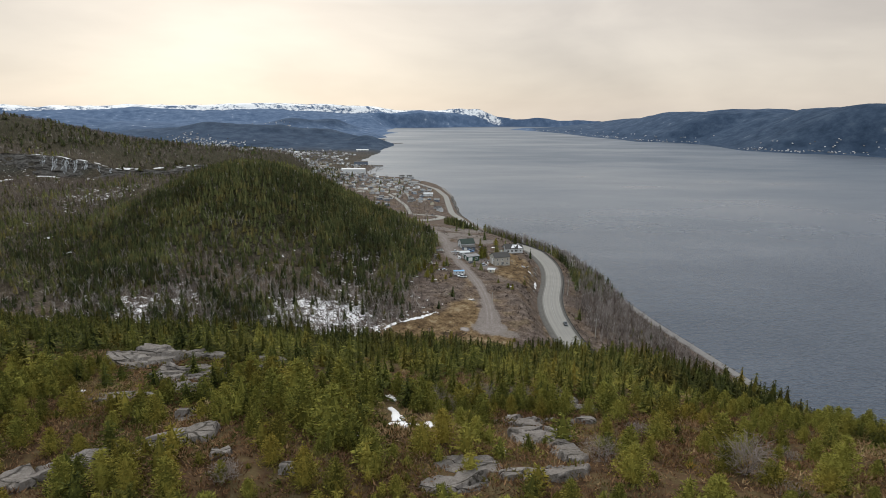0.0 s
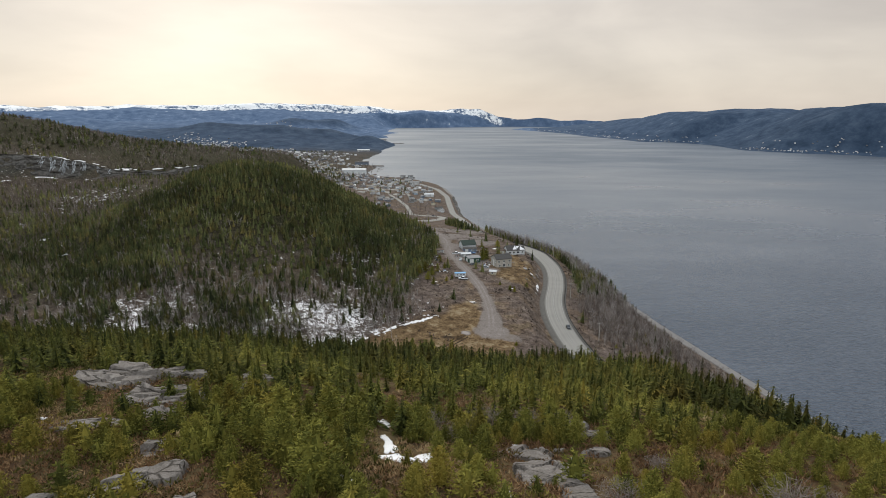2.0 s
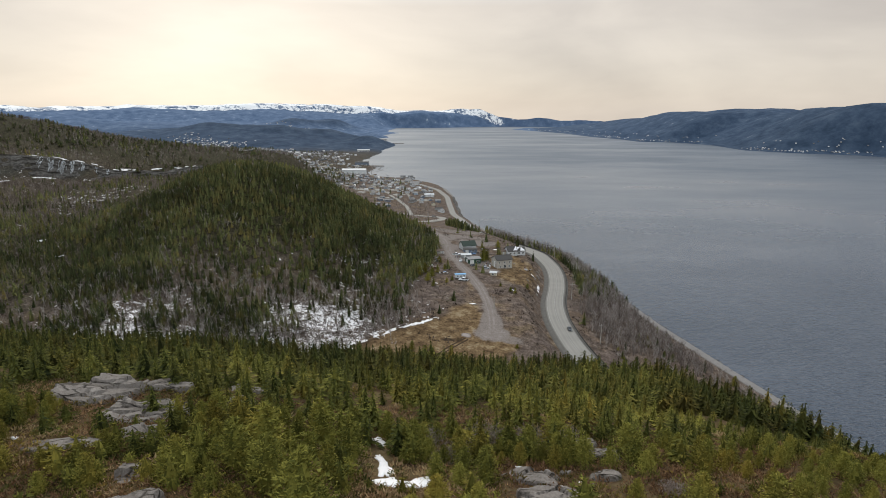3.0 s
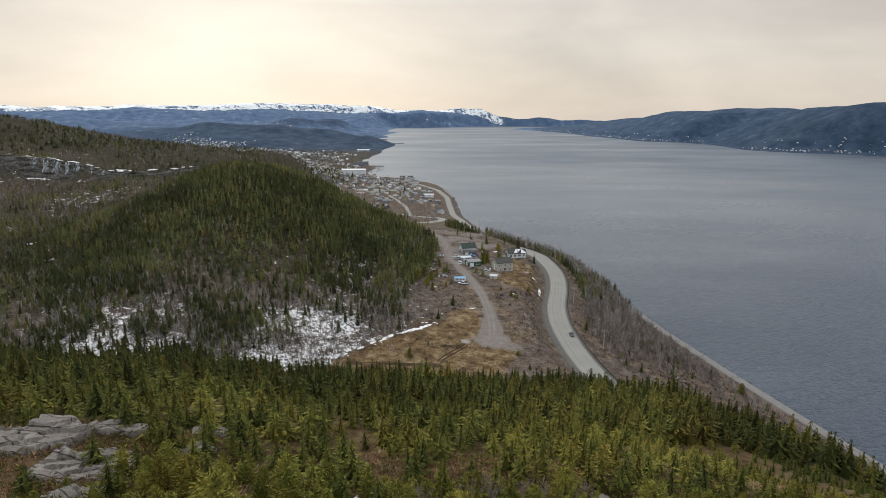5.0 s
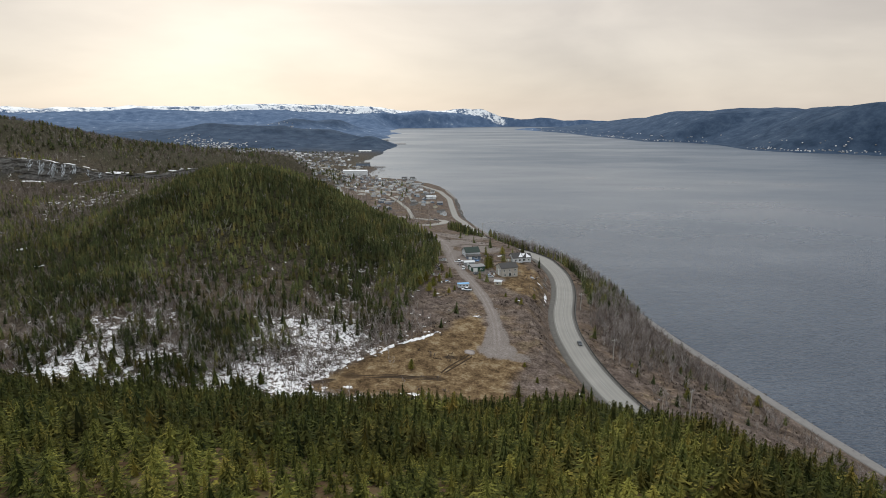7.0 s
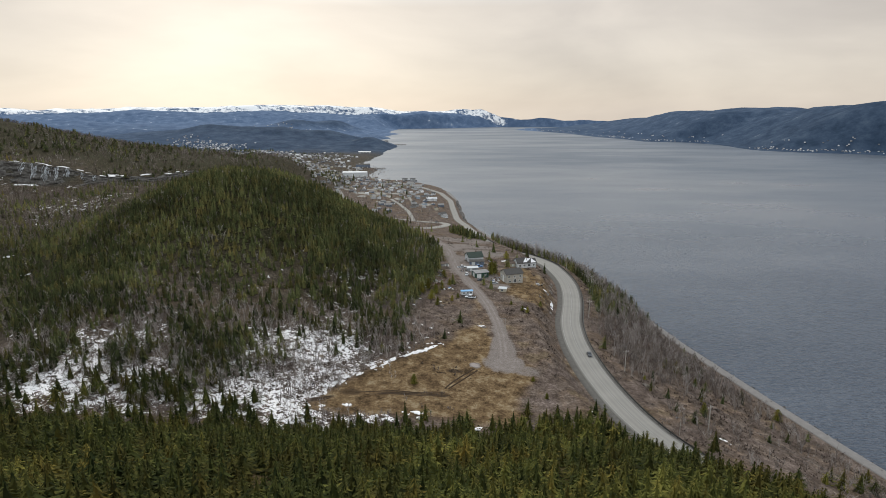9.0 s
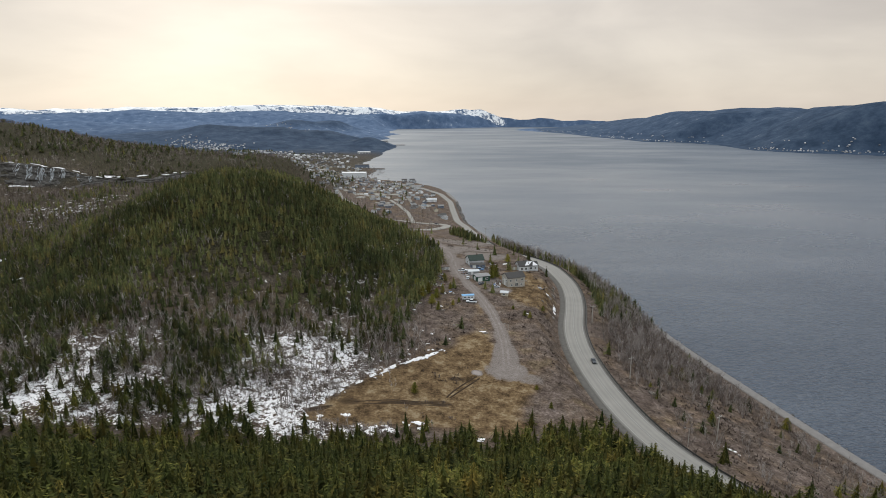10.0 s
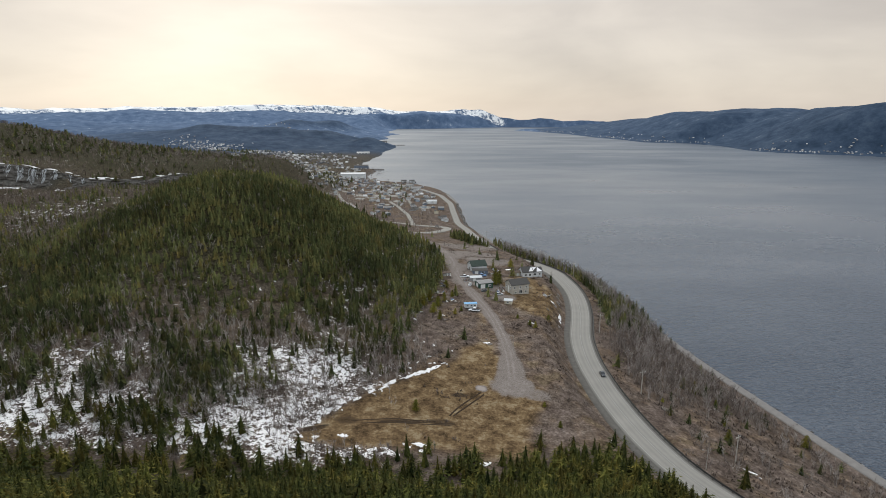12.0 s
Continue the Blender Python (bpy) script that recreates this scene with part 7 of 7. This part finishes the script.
# ---------------------------------------------------------------- the town and the villages over the water
KINDS = []
for k, (wall, roof, L, W, eave, ridge) in enumerate([("white", "grey", 10, 7.5, 3.0, 5.0), ("cream", "dark", 9, 7.5, 4.6, 6.8), ("grey", "dark", 12, 8, 2.8, 4.4), ("pale_blue", "grey", 9, 7, 3.0, 5.0), ("blue", "grey", 11, 8, 3.0, 4.8), ("white", "dark", 8, 7, 3.0, 5.0), ("white", "brown", 9, 7, 4.8, 7.0), ("cream", "grey", 10, 8, 3.0, 5.0)]):
    words = {"white": "white", "cream": "cream", "pale_blue": "pale blue", "grey": "grey", "blue": "slate-blue"}[wall]
    KINDS.append(house("house", 0, 0, -700, 0, L, W, eave, ridge, wall, roof, words + " timber house with a " + {"grey": "grey", "dark": "dark", "pale": "pale metal", "brown": "brown", "red": "rust-red"}[roof] + " gable roof", [("front", L * 0.25, 1.0, 1.3, 1.2), ("front", L * 0.75, 1.0, 1.3, 1.2)], False, "house", "town houses"))
used = set()


def settle(x, y, z, k, turn, size=1.0):
    m = pose(x, y, z, 0, 0, turn)
    if k not in used:
        used.add(k)
        o = KINDS[k]
        o.matrix_world = m
    else:
        o = copy_thing(KINDS[k], m)
    o.scale = (size, size, size)
    return o


def village(count, pick, gap, size, seed, keep):
    """Houses scattered where keep() allows, none closer than the gap."""
    r = random.Random(seed)
    found, tries = [], 0
    while len(found) < count and tries < count * 60:
        tries += 1
        x, y = pick(r)
        if not keep(x, y) or any(abs(x - a) < gap and abs(y - b) < gap for a, b in found):
            continue
        found.append((x, y))
    a = np.array(found)
    for (x, y), z in zip(found, height(a[:, 0], a[:, 1])):
        settle(x, y, float(z), r.randrange(8), r.choice((0, 20, 60, 90, 110)) + r.uniform(-10, 10), r.uniform(0.85, 1.15) * size)


def town_spot(r):
    y = r.triangular(640, 1500, 800)
    return float(shore_x(y)) - 22 - abs(r.gauss(0, 1)) * (75 + (y - 640) * 0.16), y


village(262, town_spot, 8.5, 0.58, 31, lambda x, y: float(road_x(y)) - x > 16 and not (-60 < x < 0 and y < 700) and not (x < -100 and y < 820))


def upper_town(r):
    y = r.triangular(1250, 1800, 1450)
    return -r.triangular(0.14, 0.34, 0.24) * y, y


FAR_HOUSE = leaf_material("distant_house_paint", (0.09, 0.085, 0.085), (0.28, 0.27, 0.27), (0.72, 0.71, 0.70))


def far_houses(name, count, pick, keep, size, seed, label):
    """Houses a few kilometres off: walls and gable roofs in one mesh."""
    r = random.Random(seed)
    spots_ = []
    while len(spots_) < count:
        p = pick(r)
        if keep(*p):
            spots_.append(p)
    a = np.array(spots_)
    z = height(a[:, 0], a[:, 1])
    form = np.array([(-5, -3.5, -2), (5, -3.5, -2), (5, 3.5, -2), (-5, 3.5, -2), (-5, -3.5, 3), (5, -3.5, 3), (5, 3.5, 3), (-5, 3.5, 3), (-5, 0, 5.2), (5, 0, 5.2)], float)
    tris = [(0, 1, 5), (0, 5, 4), (1, 2, 6), (1, 6, 5), (2, 3, 7), (2, 7, 6), (3, 0, 4), (3, 4, 7), (4, 8, 7), (5, 6, 9), (4, 5, 9), (4, 9, 8), (6, 7, 8), (6, 8, 9)]
    vs, fs, ts = [], [], []
    for k in range(count):
        t = r.uniform(0, 6.28)
        c, s_ = math.cos(t), math.sin(t)
        q = form * size * r.uniform(0.8, 1.2)
        base = len(vs) * 10
        vs.append(np.stack([q[:, 0] * c - q[:, 1] * s_ + a[k, 0], q[:, 0] * s_ + q[:, 1] * c + a[k, 1], q[:, 2] + z[k]], -1))
        fs += [(p + base, w + base, u + base) for p, w, u in tris]
        ts += [r.uniform(0.0, 0.95)] * 10
    tagged(new(name, mesh_of(name, np.concatenate(vs), fs, FAR_HOUSE, False, ts)), label, "houses", kind="stuff")


def hill_town(r):
    y = r.uniform(2700, 3060)
    return -r.triangular(0.15, 0.34, 0.25) * y, y


far_houses("distant_houses", 170, town_spot, lambda x, y: y > 820 and float(shore_x(y)) - x > 25, 0.52, 36, "grey and white houses crowded along the shore")
far_houses("distant_houses", 230, upper_town, lambda x, y: float(shore_x(y)) - x > 30, 0.6, 32, "grey and white houses in the upper town")
far_houses("distant_houses", 90, hill_town, lambda x, y: float(shore_x(y)) - x > 30, 0.55, 33, "pale houses scattered over distant hills")


def over_water(r):
    y = r.choice((r.gauss(1860, 60), r.gauss(1730, 40), r.gauss(2420, 60), r.gauss(2800, 120), r.gauss(3500, 260)))
    return float(line(y, RIGHT_SHORE, 20.0)) + abs(r.gauss(0, 1)) * 40 + 10, y


def hillside_town(r):
    p = r.triangular(-0.46, -0.22, -0.38)
    y = 1950 - (p + 0.45) * 1680 + r.gauss(0, 75)
    return p * (y + 22), y


far_houses("distant_houses", 420, hillside_town, lambda x, y: float(shore_x(y)) - x > 40 and 1350 < y < 2080, 0.42, 35, "grey and white houses crowding a far hillside")
far_houses("distant_houses", 210, over_water, lambda x, y: 1650 < y < 3990, 0.42, 34, "pale villages along the opposite shore")


def long_building(name, x, y, z, turn, L, W, H, wall, roof, label, doors=4):
    t = thing(name, pose(x, y, z, 0, 0, turn), label, "building")
    part("wall", box(bmesh.new(), 0, L, 0, W, -2, H, 0.0), WALLS[wall], t)
    part("roof", gable_roof(bmesh.new(), L, W, H, H + 1.6), ROOFS[roof], t)
    for k in range(doors):
        opening(t, "front", L * (k + 0.5) / doors, 0.2, 2.6, 3.0, L, W, "door")


long_building("warehouse", -188, 1098, ground(-175, 1100), 2, 44, 16, 8, "white", "pale", "long white warehouse with a pale roof by the shore")
long_building("warehouse", -192, 1290, 2.5, 5, 30, 14, 8, "blue", "dark", "dark blue-grey harbour shed on a quay", 3)
long_building("hall", -50, 905, ground(-45, 908), 5, 14, 9, 4, "white", "grey", "white hall with a grey roof near the coast road", 3)
long_building("hall", -62, 955, ground(-55, 960), -10, 12, 8, 5, "white", "grey", "white church-like hall by the coast road", 2)
long_building("hall", -24, 775, ground(-20, 778), 8, 13, 7, 3, "white", "pale", "low white building on brown ground", 2)
long_building("warehouse", -250, 1740, 3.5, 4, 36, 12, 5, "grey", "pale", "long pale harbour shed on a headland", 4)
long_building("warehouse", -262, 2330, 4.0, 3, 44, 16, 7, "grey", "dark", "tall grey mill building on a quay", 4)
settle(-5.5, 668, ground(-5.5, 668), 2, 40, 0.7)
settle(-1.0, 655, ground(-1, 655), 0, 60, 0.7)


def quay(x, y, turn, L, W, label):
    t = thing("quay", pose(x, y, 0, 0, 0, turn), label, "quay")
    part("deck", box(bmesh.new(), 0, L, 0, W, 1.6, 2.3, 0.05), DARK_WOOD, t)
    n = max(3, int(L / 5))
    for k in range(n):
        for yy in (0.6, W - 0.6):
            part("pile", rod(bmesh.new(), (0.6 + (L - 1.2) * k / (n - 1), yy, -4), (0.6 + (L - 1.2) * k / (n - 1), yy, 1.7), 0.3, 0.3, 7), DARK_WOOD, t)
    return t


quay(-80, 1062, 10, 30, 5, "dark timber wharf standing off the shore")
for x in (-76, -62):
    house("shed", x, 1064, 2.3, 10, 9, 3.6, 2.6, 3.4, "grey", "dark", "dark fishing shed on the wharf", [("front", 2.5, 0.2, 1.4, 1.8, "door")], False, "shed")
quay(-170, 1300, 0, 40, 10, "concrete-grey quay running out into the fjord")
quay(-205, 2240, -3, 60, 14, "dark ship quay running out into the fjord")
